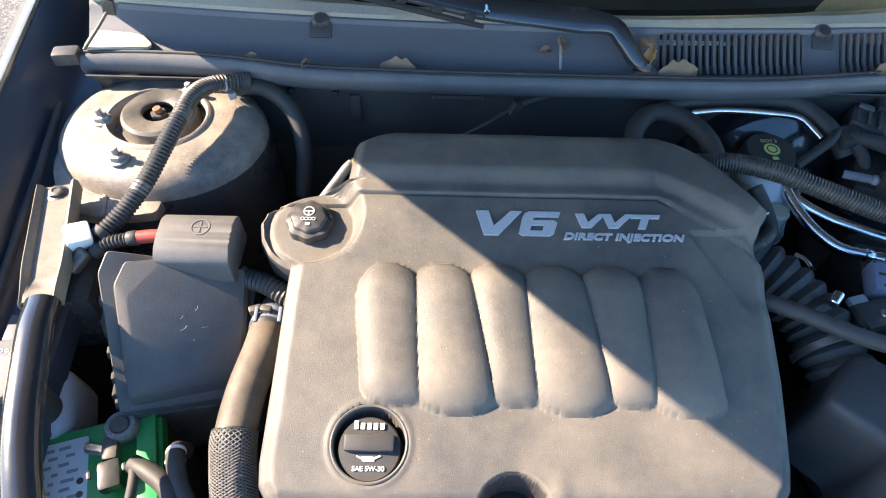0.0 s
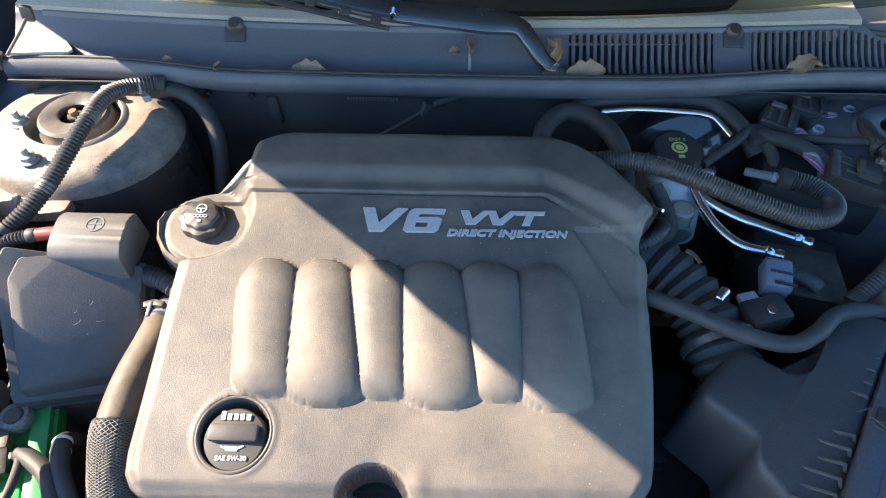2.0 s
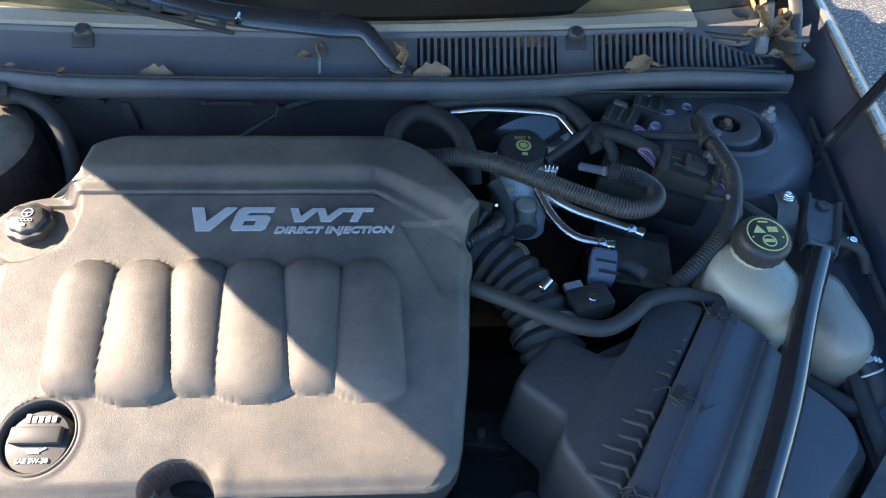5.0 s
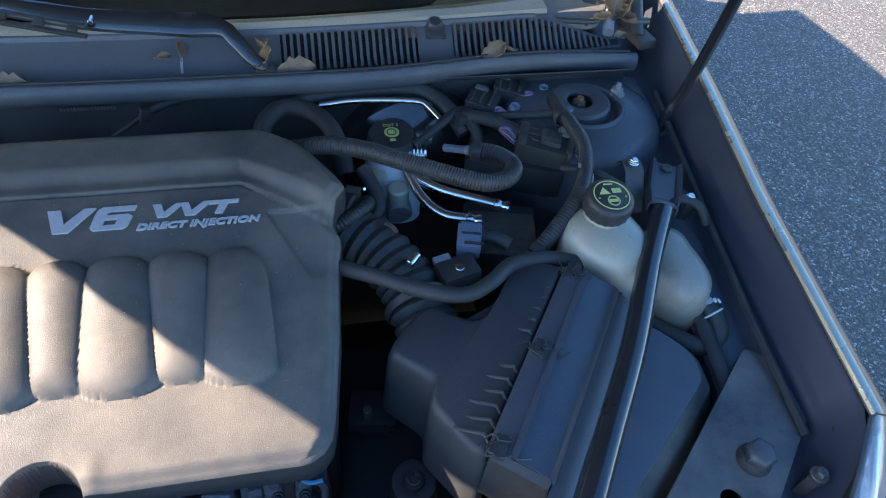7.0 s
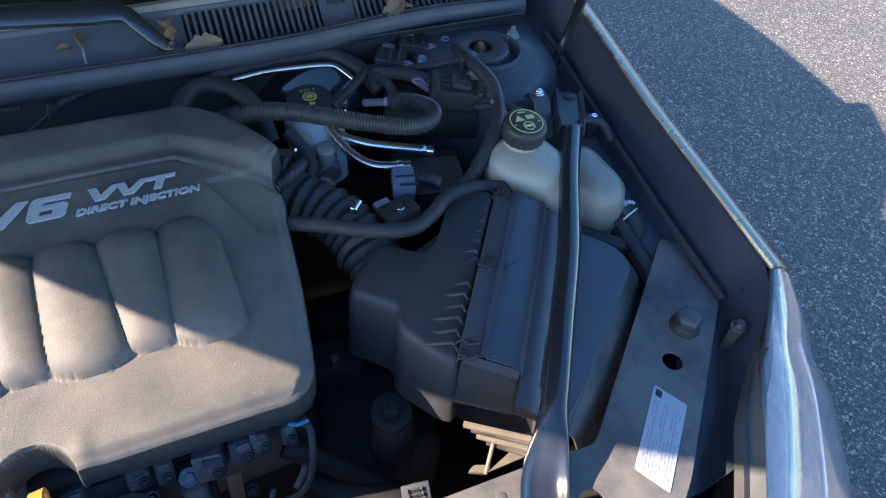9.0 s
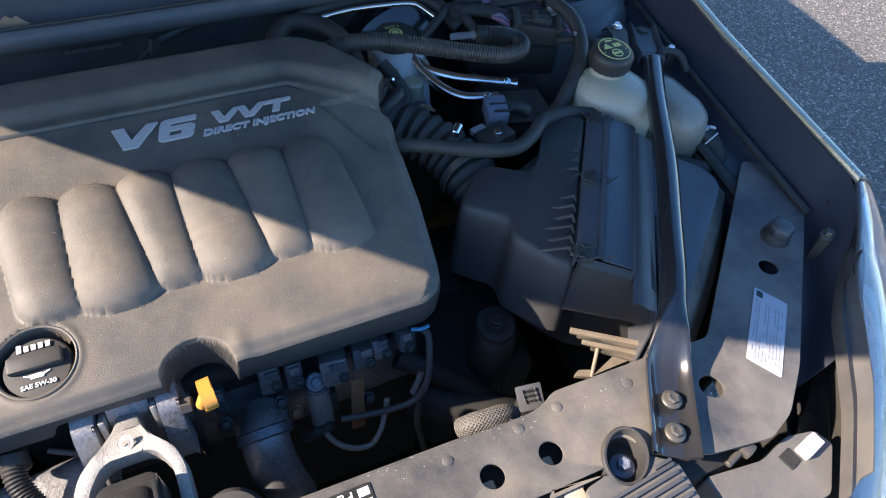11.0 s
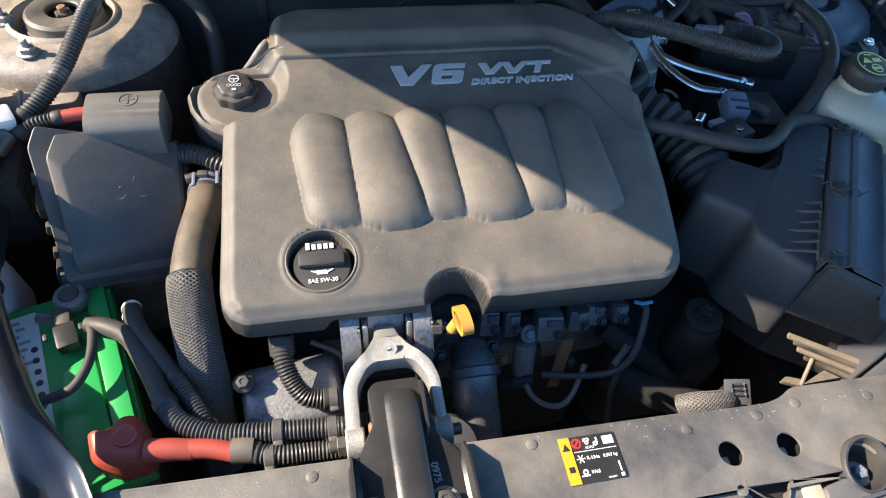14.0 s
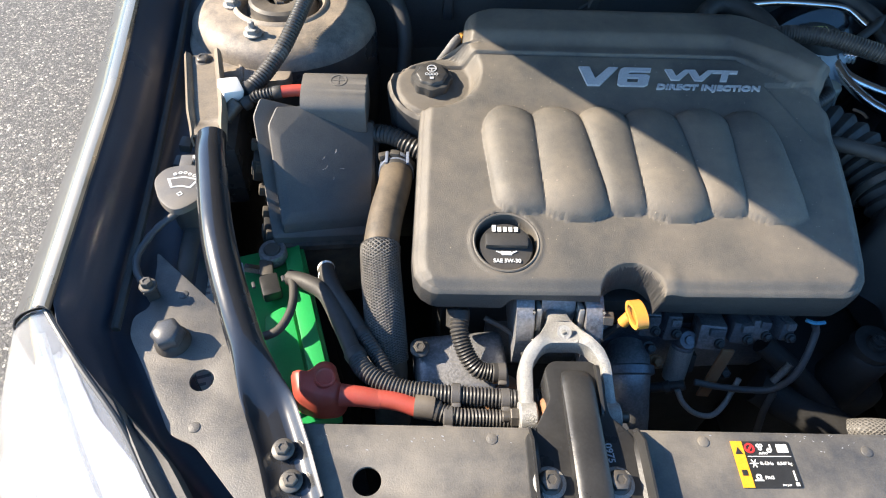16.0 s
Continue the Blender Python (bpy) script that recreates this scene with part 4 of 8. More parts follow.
warn, wm = label_sheet("warning_label", (0.144, 0.008, ZT + 0.0005), (1, 0, 0), (0, -1, 0), 0.054, 0.042, "print_black", "black and orange air conditioning warning label on the front panel")
part("orange_band", flat_box(wm, 0, 0, 0.0105, 0.042), "orange", warn)
part("warning_triangle", flat_poly(wm, [(0.0018, 0.012), (0.0052, 0.0055), (0.0086, 0.012)], 0.0011), "print_black", warn)
part("book_symbol", flat_box(wm, 0.0028, 0.0265, 0.0048, 0.005, 0.0011), "print_black", warn)
part("red_disc", flat_ring(wm, 0.0163, 0.0065, 0.0047, 0.0031), "print_red", warn)
part("disc_bar", flat_poly(wm, [(0.0135, 0.0085), (0.0148, 0.0098), (0.0192, 0.0047), (0.0178, 0.0035)], 0.0007), "print_red", warn)
part("open_book", merge(flat_box(wm, 0.0415, 0.003, 0.0048, 0.0075), flat_box(wm, 0.0468, 0.003, 0.0048, 0.0075)), "white", warn)
part("fan_symbol", merge(flat_ring(wm, 0.0248, 0.0042, 0.0018, 0.0007), flat_ring(wm, 0.0274, 0.0042, 0.0018, 0.0007), flat_ring(wm, 0.0261, 0.0068, 0.0018, 0.0007)), "white", warn)
part("auto_word", flat_words(wm, "AUTO", 0.0235, 0.0122, 0.003, bold=0.00005), "white", warn)
part("valve_symbol", merge(flat_ring(wm, 0.034, 0.0085, 0.0022, 0.0009), flat_box(wm, 0.0352, 0.003, 0.0014, 0.006)), "white", warn)
part("rule", flat_box(wm, 0.0125, 0.0138, 0.040, 0.0006), "white", warn)
snow = merge(*[flat_box(wm @ Matrix.Translation((0.0165, -0.0205, 0)) @ Matrix.Rotation(a, 4, "Z"), -0.004, -0.0004, 0.008, 0.0008) for a in (0, math.pi / 3, 2 * math.pi / 3)])
part("snowflake", snow, "white", warn)
part("gas_words", flat_words(wm, "R-134a", 0.022, 0.0218, 0.0042, bold=0.00006), "white", warn)
part("weight_words", flat_words(wm, "0.567 kg", 0.0375, 0.0218, 0.0040, bold=0.00006), "white", warn)
part("oil_symbol", merge(flat_ring(wm, 0.017, 0.0325, 0.0026, 0.0012), flat_box(wm, 0.0125, 0.035, 0.008, 0.0012)), "white", warn)
part("oil_words", flat_words(wm, "PAG", 0.0225, 0.0345, 0.0042, bold=0.00006), "white", warn)
part("small_words", flat_words(wm, "SAE J639", 0.036, 0.0405, 0.0022), "white", warn)
part("side_print", merge(flat_box(wm, 0.0493, 0.027, 0.0012, 0.009), flat_box(wm, 0.0485, 0.0375, 0.003, 0.003)), "white", warn)

tag, tm = label_sheet("paper_label", (0.678, 0.052, ZT + 0.0005), (0.5, -0.87, 0), (-0.72, -0.69, 0), 0.038, 0.102, "print_blue", "pale paper label with fine print on the front panel")
part("emblem", flat_box(tm, 0.003, 0.003, 0.007, 0.008), "print_black", tag)
lines = bmesh.new()
rnd = random.Random(4)
fine = []
for k in range(9):
    y = 0.018 + 0.0
    x = 0.004 + k * 0.0036
    pos = 0.016
    while pos < 0.094:
        ln = rnd.uniform(0.003, 0.009)
        if k not in (2, 5) or pos > 0.05:
            fine.append(flat_box(tm, x, pos, 0.0011, min(ln, 0.097 - pos)))
        pos += ln + (rnd.uniform(0.001, 0.003) if rnd.random() < 0.8 else 0.012)
part("fine_print", merge(*fine), "print_grey", tag, "rows of fine grey print")


# ---- rubber bump stops and fender bolts ----
def bump_stop(x, y, z):
    t = thing("bonnet_bump_stop", (x, y, z), "grey rubber bonnet bump stop screwed into the panel", "bump stop", "bonnet bump stops")
    part("thread", rod((x, y, z - 0.02), (x, y, z + 0.012), 0.012, n=24), "steel_satin", t)
    part("collar", lathe((x, y, z), (0, 0, 1), [(0.0175, 0), (0.0170, 0.004), (0.0155, 0.008), (0.013, 0.011)], 28), "rubber", t)
    part("cap", lathe((x, y, z + 0.009), (-0.05, -0.05, 1), [(0.0, 0), (0.0140, 0), (0.0156, 0.0015), (0.0156, 0.011), (0.0142, 0.0145), (0.010, 0.0168), (0, 0.0172)], 6), "seal", t, "six-sided rubber head", smooth=50)


bump_stop(-0.386, 0.108, ZT)
bump_stop(0.757, 0.104, ZT)
for x, y, z in ((-0.420, 0.163, 0.868), (0.808, 0.076, 0.862)):
    t = thing("fender_bolt", (x, y, z), "zinc bolt on a black bracket beside the fender", "bolt", "fender bolts")
    part("bracket", box((x, y, z - 0.004), (0.015, 0.014, 0.005), (0, 0, 30), 0.002), "plastic", t)
    part("post", box((x, y, z - 0.03), (0.012, 0.012, 0.05), (0, 0, 30), 0.002), "plastic", t)
    part("head", bolt((x, y, z), s=0.0055, flange=0.009, h=0.009), "zinc", t)


# ---- brace bars ----
def brace(points, top, bolts, label, flat_end, radius):
    t = thing("brace_bar", bolts[0], label, "brace bar", "brace bars")
    a, b = Vector(bolts[0]), Vector(bolts[1])
    w = (a - b).normalized()
    end = b - w * 0.022
    path, total = glide([*points, a + Vector((0, 0, -0.001)), b, end], 0.005)
    rows, far = [], 0.0
    run = [0.0]
    for k in range(1, len(path)):
        run.append(run[-1] + (path[k] - path[k - 1]).length)
    for k, q in enumerate(path):
        way = (path[min(k + 1, len(path) - 1)] - path[max(k - 1, 0)]).normalized()
        s_ax = way.cross(Vector((0, 0, 1))).normalized()
        n_ax = s_ax.cross(way)
        left = run[-1] - run[k]
        f = 1 - smoothstep(0.085, 0.165, left)
        half = radius + (0.0225 - radius) * f
        row = []
        for i in range(28):
            g = 2 * math.pi * i / 28
            c, sn = math.cos(g), math.sin(g)
            if sn >= 0:
                h = radius * 0.86 * sn * (1 - f) + f * (-0.001 + 0.009 * max(0.0, abs(c) - 0.45) ** 1.2 / 0.5 - 0.012 * max(0.0, abs(c) - 0.9))
            else:
                h = radius * 0.86 * sn * (1 - 0.75 * f)
            row.append(q + s_ax * (half * c) + n_ax * h)
        rows.append(row + [row[0]])
    part("tube", sheet(rows), "steel_black", t, "glossy tube pressed flat at its bolted foot")
    for q in bolts:
        part("bolt", bolt((q[0], q[1], q[2] + 0.003), s=0.0058, flange=0.0100, h=0.007), "zinc", t)
    head = []
    a, b = Vector(top[0]), Vector(top[1])
    w = (a - b).normalized()
    n = Vector((-w.y, w.x, 0)).normalized()
    for k in range(16):
        s = k / 15
        c = b.lerp(a, s)
        half = flat_end * (0.82 + 0.18 * smoothstep(0, 0.35, s))
        dip = 0.007 * smoothstep(0.02, 0.22, s)
        head.append([c + n * (half * f) + Vector((0, 0, g - dip * k2)) for f, g, k2 in ((-1.0, -0.014, 0), (-1.0, -0.002, 0), (-0.93, 0.0, 0), (-0.86, -0.001, 0), (-0.76, 0.0, 1), (0.76, 0.0, 1), (0.86, -0.001, 0), (0.93, 0.0, 0), (1.0, -0.002, 0), (1.0, -0.014, 0))])
    # bluish shade on the right end, sunlit tan on the left, by colour
    part("top_plate", sheet(head, 0.0025), "tower_shaded" if points[0][0] > 0 else "rim_dusty", t, "flattened upper end of the bar")
    part("top_bolt", bolt((top[0][0] - w.x * 0.012, top[0][1] - w.y * 0.012, top[0][2] - 0.006), s=0.008, flange=0.013), "zinc", t)
    return t


brace([(-0.385, 0.345, 0.908), (-0.375, 0.30, 0.912), (-0.348, 0.20, 0.908), (-0.318, 0.12, 0.890), (-0.289, 0.056, 0.866), (-0.277, 0.034, 0.859)],
      ((-0.433, 0.510, 0.908), (-0.389, 0.345, 0.911)), ((-0.260, -0.004, 0.857), (-0.2495, -0.031, 0.856)), "shiny black tubular brace bar with a dusty flattened end", 0.0205, 0.0165)
brace([(0.770, 0.408, 0.905), (0.720, 0.330, 0.905), (0.657, 0.222, 0.904), (0.600, 0.137, 0.904), (0.558, 0.074, 0.902), (0.530, 0.030, 0.886), (0.512, 0.002, 0.865)],
      ((0.817, 0.500, 0.902), (0.771, 0.412, 0.909)), ((0.495, -0.031, 0.857), (0.478, -0.060, 0.856)), "shiny black tubular brace bar across the air filter box", 0.0200, 0.0138)


# ---- engine cover ----
LEFT = [(0.163, -0.118), (0.166, -0.130), (0.172, -0.139), (0.182, -0.1455), (0.20, -0.1475), (0.30, -0.144), (0.36, -0.1425), (0.400, -0.1405), (0.405, -0.143), (0.411, -0.158), (0.420, -0.171), (0.435, -0.180), (0.452, -0.183),
        (0.466, -0.179), (0.477, -0.169), (0.486, -0.152), (0.491, -0.135), (0.4935, -0.112), (0.495, -0.0895), (0.51, -0.087), (0.545, -0.084), (0.551, -0.075), (0.565, -0.055), (0.587, -0.036), (0.602, -0.015)]
RIGHT = [(0.163, 0.303), (0.166, 0.317), (0.172, 0.328), (0.182, 0.3355), (0.20, 0.340), (0.28, 0.350), (0.373, 0.356), (0.392, 0.360), (0.405, 0.360), (0.418, 0.353), (0.428, 0.354), (0.445, 0.360), (0.459, 0.371), (0.49, 0.352), (0.528, 0.327), (0.545, 0.308), (0.560, 0.283), (0.583, 0.27), (0.602, 0.24)]
RIB_FRONT = [-0.060, -0.005, 0.066, 0.108, 0.178, 0.221, 0.291]
RIB_BACK = [-0.076, -0.012, 0.044, 0.100, 0.160, 0.221, 0.281]
OIL = (-0.0505, 0.2145)


def seam_y(x):
    return 0.477 if x < 0.255 else 0.477 - (x - 0.255) * 0.62


def cover_top(x, y):
    z = 0.8865 + (y - 0.229) * 0.212
    # raised back section behind the seam
    s = y - seam_y(x)
    if s > -0.004:
        lift = 0.003 * smoothstep(-0.002, 0.001, s) + 0.0105 * smoothstep(0.012, 0.034, s) * smoothstep(-0.088, -0.080, x)
        z = min(z, 0.8865 + 0.245 * 0.212 + (y - 0.479) * 0.02) + lift
        z -= 0.0035 * math.exp(-((s + 0.0005) / 0.0013) ** 2) * (1 if x < 0.27 else 0.3)
        z -= 0.045 * smoothstep(0.545, 0.605, y) ** 1.6
    # six runner bulges, the even ones larger at the front
    f = (y - 0.25) / 0.135
    if -0.15 < f < 1.15:
        edges = [a + (b - a) * f for a, b in zip(RIB_FRONT, RIB_BACK)]
        for i in range(6):
            a, b = edges[i], edges[i + 1]
            if a <= x <= b:
                s = (x - a) / (b - a)
                even = i % 2 == 1
                front = 0.251 - (0.0115 if even else 0.003) * math.sin(math.pi * s) ** 0.7
                back = 0.379 + 0.014 * math.sin(math.pi * s) ** 0.6
                if i == 0 and s < 0.5:
                    back -= 0.030 * (1 - math.sqrt(1 - (1 - 2 * s) ** 2))
                    front += 0.016 * (1 - math.sqrt(1 - (1 - 2 * s) ** 2))
                if i == 5 and s > 0.5:
                    back -= 0.026 * (1 - math.sqrt(1 - (2 * s - 1) ** 2))
                high = (0.0190 if even else 0.0160)
                if i == 5:
                    high *= 0.8
                if front < y < back:
                    t = (y - front) / (back - front)
                    tail = math.sqrt(1 - (1 - min(1.0, t / (0.26 if even else 0.20))) ** 2) * math.sqrt(1 - (1 - min(1.0, (1 - t) / 0.26)) ** 2)
                    arch = 1 - abs(2 * (s ** (1.15 if even else 1.0)) - 1) ** 2.3
                    outer_side = (i == 0 and s < 0.5) or (i == 5 and s > 0.5)
                    cross = arch ** 0.55 if outer_side else 0.52 + 0.48 * arch ** 0.8
                    lean = 1.0 if not even else 0.78 + 0.32 * (1 - t)
                    z += high * cross * tail * lean
    # lowered dish round the steering fluid cap
    d = math.hypot(x + 0.130, (y - 0.450) * 1.05)
    z -= 0.024 * (1 - smoothstep(0.046, 0.062, d)) * (1 if x < -0.06 else 0.8)
    # oil filler well
    d = math.hypot(x - OIL[0], y - OIL[1])
    z -= 0.034 * (1 - smoothstep(0.0325, 0.0345, d))
    z += 0.0012 * math.exp(-((d - 0.038) / 0.003) ** 2)
    # notch for the dipstick
    d = math.hypot((x - 0.082) / 1.05, (y - 0.158))
    z -= 0.040 * (1 - smoothstep(0.028, 0.034, d))
    # fin to the right of the notch
    z += 0.003 * math.exp(-((x - 0.124) / 0.010) ** 2) * (1 - smoothstep(0.163, 0.20, y))
    # ridge of the right hand panel
    r = (x - 0.29) - (0.425 - y) * 0.52
    if 0.34 < y < 0.435:
        z -= 0.0035 * smoothstep(-0.003, 0.003, r) * smoothstep(0.34, 0.365, y)
    # rounded rim towards the edges
    e = min(x - along(LEFT, y), along(RIGHT, y) - x, (y - 0.163) * 1.0)
    z -= 0.0065 * (1 - smoothstep(0.0, 0.015, e)) ** 2
    # slight waviness of the moulding
    return z + 0.0008 * noise.noise(Vector((x * 14, y * 14, 1.7)))


cover = thing("engine_cover", (0.1, 0.38, 0.84), "dusty grey plastic engine cover with six runner bulges", "engine cover")
ys = sorted(set([round(0.1645 + 0.0013 * k, 5) for k in range(26)] + [round(0.1645 + 0.4375 * k / 170, 5) for k in range(171)] + [0.166, 0.4765, 0.4775, 0.4785]))
NU = 380
bm = bmesh.new()
grid = []
for y in ys:
    a, b = along(LEFT, y), along(RIGHT, y)
    grid.append([bm.verts.new((a + (b - a) * i / NU, y, cover_top(a + (b - a) * i / NU, y))) for i in range(NU + 1)])
for r, s in zip(grid, grid[1:]):
    for i in range(NU):
        bm.faces.new((r[i], r[i + 1], s[i + 1], s[i]))
border = grid[0][:] + [r[-1] for r in grid[1:]] + grid[-1][-2::-1] + [r[0] for r in grid[-2:0:-1]]
mid = Vector((0.1, 0.38, 0))
last = border
n = len(border)
normals = []
for i, v in enumerate(border):
    t = border[(i + 3) % n].co - border[i - 3].co
    normals.append(Vector((t.y, -t.x, 0)).normalized())
def skirt_foot(v):
    notch = 0.018 * smoothstep(-0.056, -0.044, v.co.x) * (1 - smoothstep(0.056, 0.068, v.co.x)) * (1 - smoothstep(0.18, 0.20, v.co.y))
    return min(0.838 - 0.015 * smoothstep(-0.15, 0.33, v.co.x) + notch + (v.co.y - 0.163) * 0.05, v.co.z - 0.003)


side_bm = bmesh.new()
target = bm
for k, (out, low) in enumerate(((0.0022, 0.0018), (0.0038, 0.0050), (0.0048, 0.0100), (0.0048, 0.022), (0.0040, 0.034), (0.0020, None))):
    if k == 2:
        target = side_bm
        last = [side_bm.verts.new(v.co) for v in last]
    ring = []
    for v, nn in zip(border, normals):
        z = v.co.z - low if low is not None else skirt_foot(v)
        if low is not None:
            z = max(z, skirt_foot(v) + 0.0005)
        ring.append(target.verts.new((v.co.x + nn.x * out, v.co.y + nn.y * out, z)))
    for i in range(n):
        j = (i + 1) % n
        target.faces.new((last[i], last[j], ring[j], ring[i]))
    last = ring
for b in (bm, side_bm):
    for v in b.verts:
        dx, dy = (v.co.x - 0.082) / 1.05, v.co.y - 0.158
        d = math.hypot(dx, dy)
        if 0.0272 < d < 0.0308:
            v.co.x, v.co.y = 0.082 + dx / d * 0.029 * 1.05, 0.158 + dy / d * 0.029
    gone = [f for f in b.faces if math.hypot((f.calc_center_median().x - 0.082) / 1.05, f.calc_center_median().y - 0.158) < 0.0288]
    bmesh.ops.delete(b, geom=gone, context="FACES")
shell = part("shell", bm, "cover", cover, smooth=50)
# the shade in the dipstick notch is put into its wall's colour, like the sides
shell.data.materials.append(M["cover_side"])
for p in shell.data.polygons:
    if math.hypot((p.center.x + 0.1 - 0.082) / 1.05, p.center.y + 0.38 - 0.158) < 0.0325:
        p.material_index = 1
part("skirt", side_bm, "cover_side", cover, "side wall with its shade put into a darker colour", smooth=50)
part("filler_rim", lathe((OIL[0], OIL[1], 0.8835), (0, -0.19, 1), [(0.0362, -0.002), (0.0362, 0.0008), (0.0350, 0.0016), (0.0336, 0.0008), (0.0330, -0.004), (0.0325, -0.03)], 56), "cover", cover)
part("clip_tab", box((-0.078, 0.512, 0.905), (0.016, 0.045, 0.05), (0, 0, -4), 0.004), "cover", cover)
text_m = Matrix.Translation((0.0, 0.0, 0.8865 + 0.0012)) @ Matrix.Translation((0, 0, -0.229 * 0.212)) @ Matrix(((1, 0, 0, 0), (0, 1, 0, 0), (0, 0.212, 1, 0), (0, 0, 0, 1)))


def cover_words(name, text, x0, y0, height, width, shear, bold):
    bm = words(text, height / 0.70, text_m @ Matrix.Translation((x0, y0, 0)), 0.0012, shear, bold, width=None)
    xs = [v.co.x for v in bm.verts]
    k = width / (max(xs) - min(xs))
    bmesh.ops.transform(bm, matrix=Matrix.Translation((x0, 0, 0)) @ Matrix.Diagonal((k, 1, 1, 1)) @ Matrix.Translation((-min(xs), 0, 0)), verts=bm.verts)
    part(name, bm, "letters", cover, "raised silver-grey lettering", smooth=0)


GLYPH_V = [(0.0, 1.0), (0.29, 1.0), (0.40, 0.36), (0.80, 1.0), (1.06, 1.0), (0.50, 0.0), (0.17, 0.0)]
GLYPH_T = [(0.06, 1.0), (1.08, 1.0), (1.03, 0.77), (0.68, 0.77), (0.50, 0.0), (0.22, 0.0), (0.40, 0.77), (0.01, 0.77)]
GLYPH_6 = [(0.10, 0.72), (0.17, 0.92), (0.28, 1.0), (1.04, 1.0), (0.99, 0.80), (0.44, 0.80), (0.38, 0.74), (0.36, 0.63), (0.86, 0.63), (0.95, 0.54), (0.85, 0.10), (0.74, 0.0), (0.07, 0.0), (0.0, 0.10)]
GLYPH_6_HOLE = [(0.27, 0.19), (0.32, 0.44), (0.62, 0.44), (0.57, 0.19)]


def glyph(outline, x0, y0, w, h, hole=None):
    bm = slab([(x0 + u * w, y0 + v * h) for u, v in outline], -0.0012, 0.0012, [[(x0 + u * w, y0 + v * h) for u, v in hole]] if hole else (), 0.0, m=text_m)
    part("letter", bm, "letters", cover, "raised silver-grey lettering", smooth=0)


glyph(GLYPH_V, 0.0520, 0.4272, 0.047, 0.0285)
glyph(GLYPH_6, 0.0975, 0.4272, 0.045, 0.0285, GLYPH_6_HOLE)
glyph(GLYPH_V, 0.1610, 0.4378, 0.0315, 0.0165)
glyph(GLYPH_V, 0.1905, 0.4378, 0.0315, 0.0165)
glyph(GLYPH_T, 0.2210, 0.4378, 0.0310, 0.0165)
cover_words("lettering_line", "DIRECT INJECTION", 0.1455, 0.4238, 0.0072, 0.1325, 0.25, 0.0004)

rnd = random.Random(12)
grit = bmesh.new()
for k in range(150):
    y = 0.17 + 0.30 * rnd.random()
    x = -0.13 + 0.46 * rnd.random()
    if math.hypot(x - OIL[0], y - OIL[1]) < 0.04 or math.hypot(x + 0.13, y - 0.45) < 0.07 or math.hypot(x - 0.082, y - 0.158) < 0.045:
        continue
    s = rnd.uniform(0.00025, 0.0006)
    add_box(grit, (x, y, cover_top(x, y) + s * 0.3), (s * 1.4, s, s), (rnd.uniform(0, 60), 0, rnd.uniform(0, 180)))
tagged(solo("grit", grit, "tan_plate", "pale grains of sand scattered over the engine cover", "grit", kind="stuff", smooth=0), "pale grains of sand scattered over the engine cover", "grit", kind="stuff")

# ---- oil filler cap ----
cap = thing("oil_filler_cap", (OIL[0], OIL[1], 0.862), "black ribbed oil filler cap with white print", "oil cap")
part("disc", lathe((OIL[0], OIL[1], 0.859), (0, -0.19, 1), [(0.02, 0), (0.0295, 0.001), (0.0295, 0.019), (0.028, 0.0215), (0.012, 0.023), (0, 0.0232)], 48), "plastic", cap)
grip_m = Matrix.Translation((OIL[0], OIL[1], 0.8855)) @ Matrix.Rotation(radians(10.8), 4, "X")
b = bmesh.new()
add_box(b, (0, 0.000, -0.0005), (0.046, 0.016, 0.009), (0, 0, 0), 0.003)
bmesh.ops.transform(b, matrix=grip_m, verts=b.verts)
part("grip", b, "plastic", cap, "raised finger grip")
for k in range(5):
    part("print_bar", flat_box(grip_m, -0.0148 + 0.0060 * k, -0.0182 if k else -0.0204, 0.0040, 0.0058 if k else 0.0080, -0.0027), "letters_white", cap)
part("grade_words", words("SAE 5W-30", 0.0062, grip_m @ Matrix.Translation((0, -0.0245, -0.0030)), 0.0003, bold=0.0001, align="CENTER"), "letters_white", cap)
oil_can = merge(flat_poly(grip_m, [(-0.007, 0.0118), (0.004, 0.0118), (0.0055, 0.0162), (-0.0055, 0.0162)], -0.0024), flat_poly(grip_m, [(0.004, 0.0130), (0.0105, 0.0108), (0.011, 0.0118), (0.005, 0.0148)], -0.0024),
                flat_poly(grip_m, [(-0.011, 0.0110), (-0.0065, 0.0130), (-0.0065, 0.0142), (-0.0112, 0.0122)], -0.0024))
part("oil_symbol", oil_can, "letters_white", cap)

# ---- steering fluid cap ----
PS = (-0.1315, 0.4540, 0.909)
ps = thing("steering_fluid_cap", PS, "black lobed power steering fluid cap on the cover", "fluid cap")
part("knob", lathe(PS, (0, -0.12, 1), [(0.019, -0.012), (0.0245, -0.008), (0.0255, 0.006), (0.0245, 0.011), (0.0195, 0.0125), (0.0185, 0.0155), (0.017, 0.0165), (0, 0.0168)], 64, lobes=8, lobe=0.045), "plastic", ps)
pm = axis_matrix(PS, (0, -0.12, 1)) @ Matrix.Translation((0, 0, 0.0168))
pm = Matrix.Translation(Vector(PS) + Vector((0, -0.002, 0.0170))) @ Matrix.Rotation(radians(6.8), 4, "X")
part("wheel_symbol", merge(flat_ring(pm, 0, -0.0065, 0.0062, 0.0050, 0), flat_box(pm, -0.0055, -0.0072, 0.011, 0.0014, 0), flat_box(pm, -0.0008, -0.0068, 0.0016, 0.005, 0)), "letters", ps)
part("wave_symbol", merge(*[flat_ring(pm, -0.006 + 0.004 * k, 0.0035, 0.0022, 0.0014, 0) for k in range(4)]), "letters", ps)
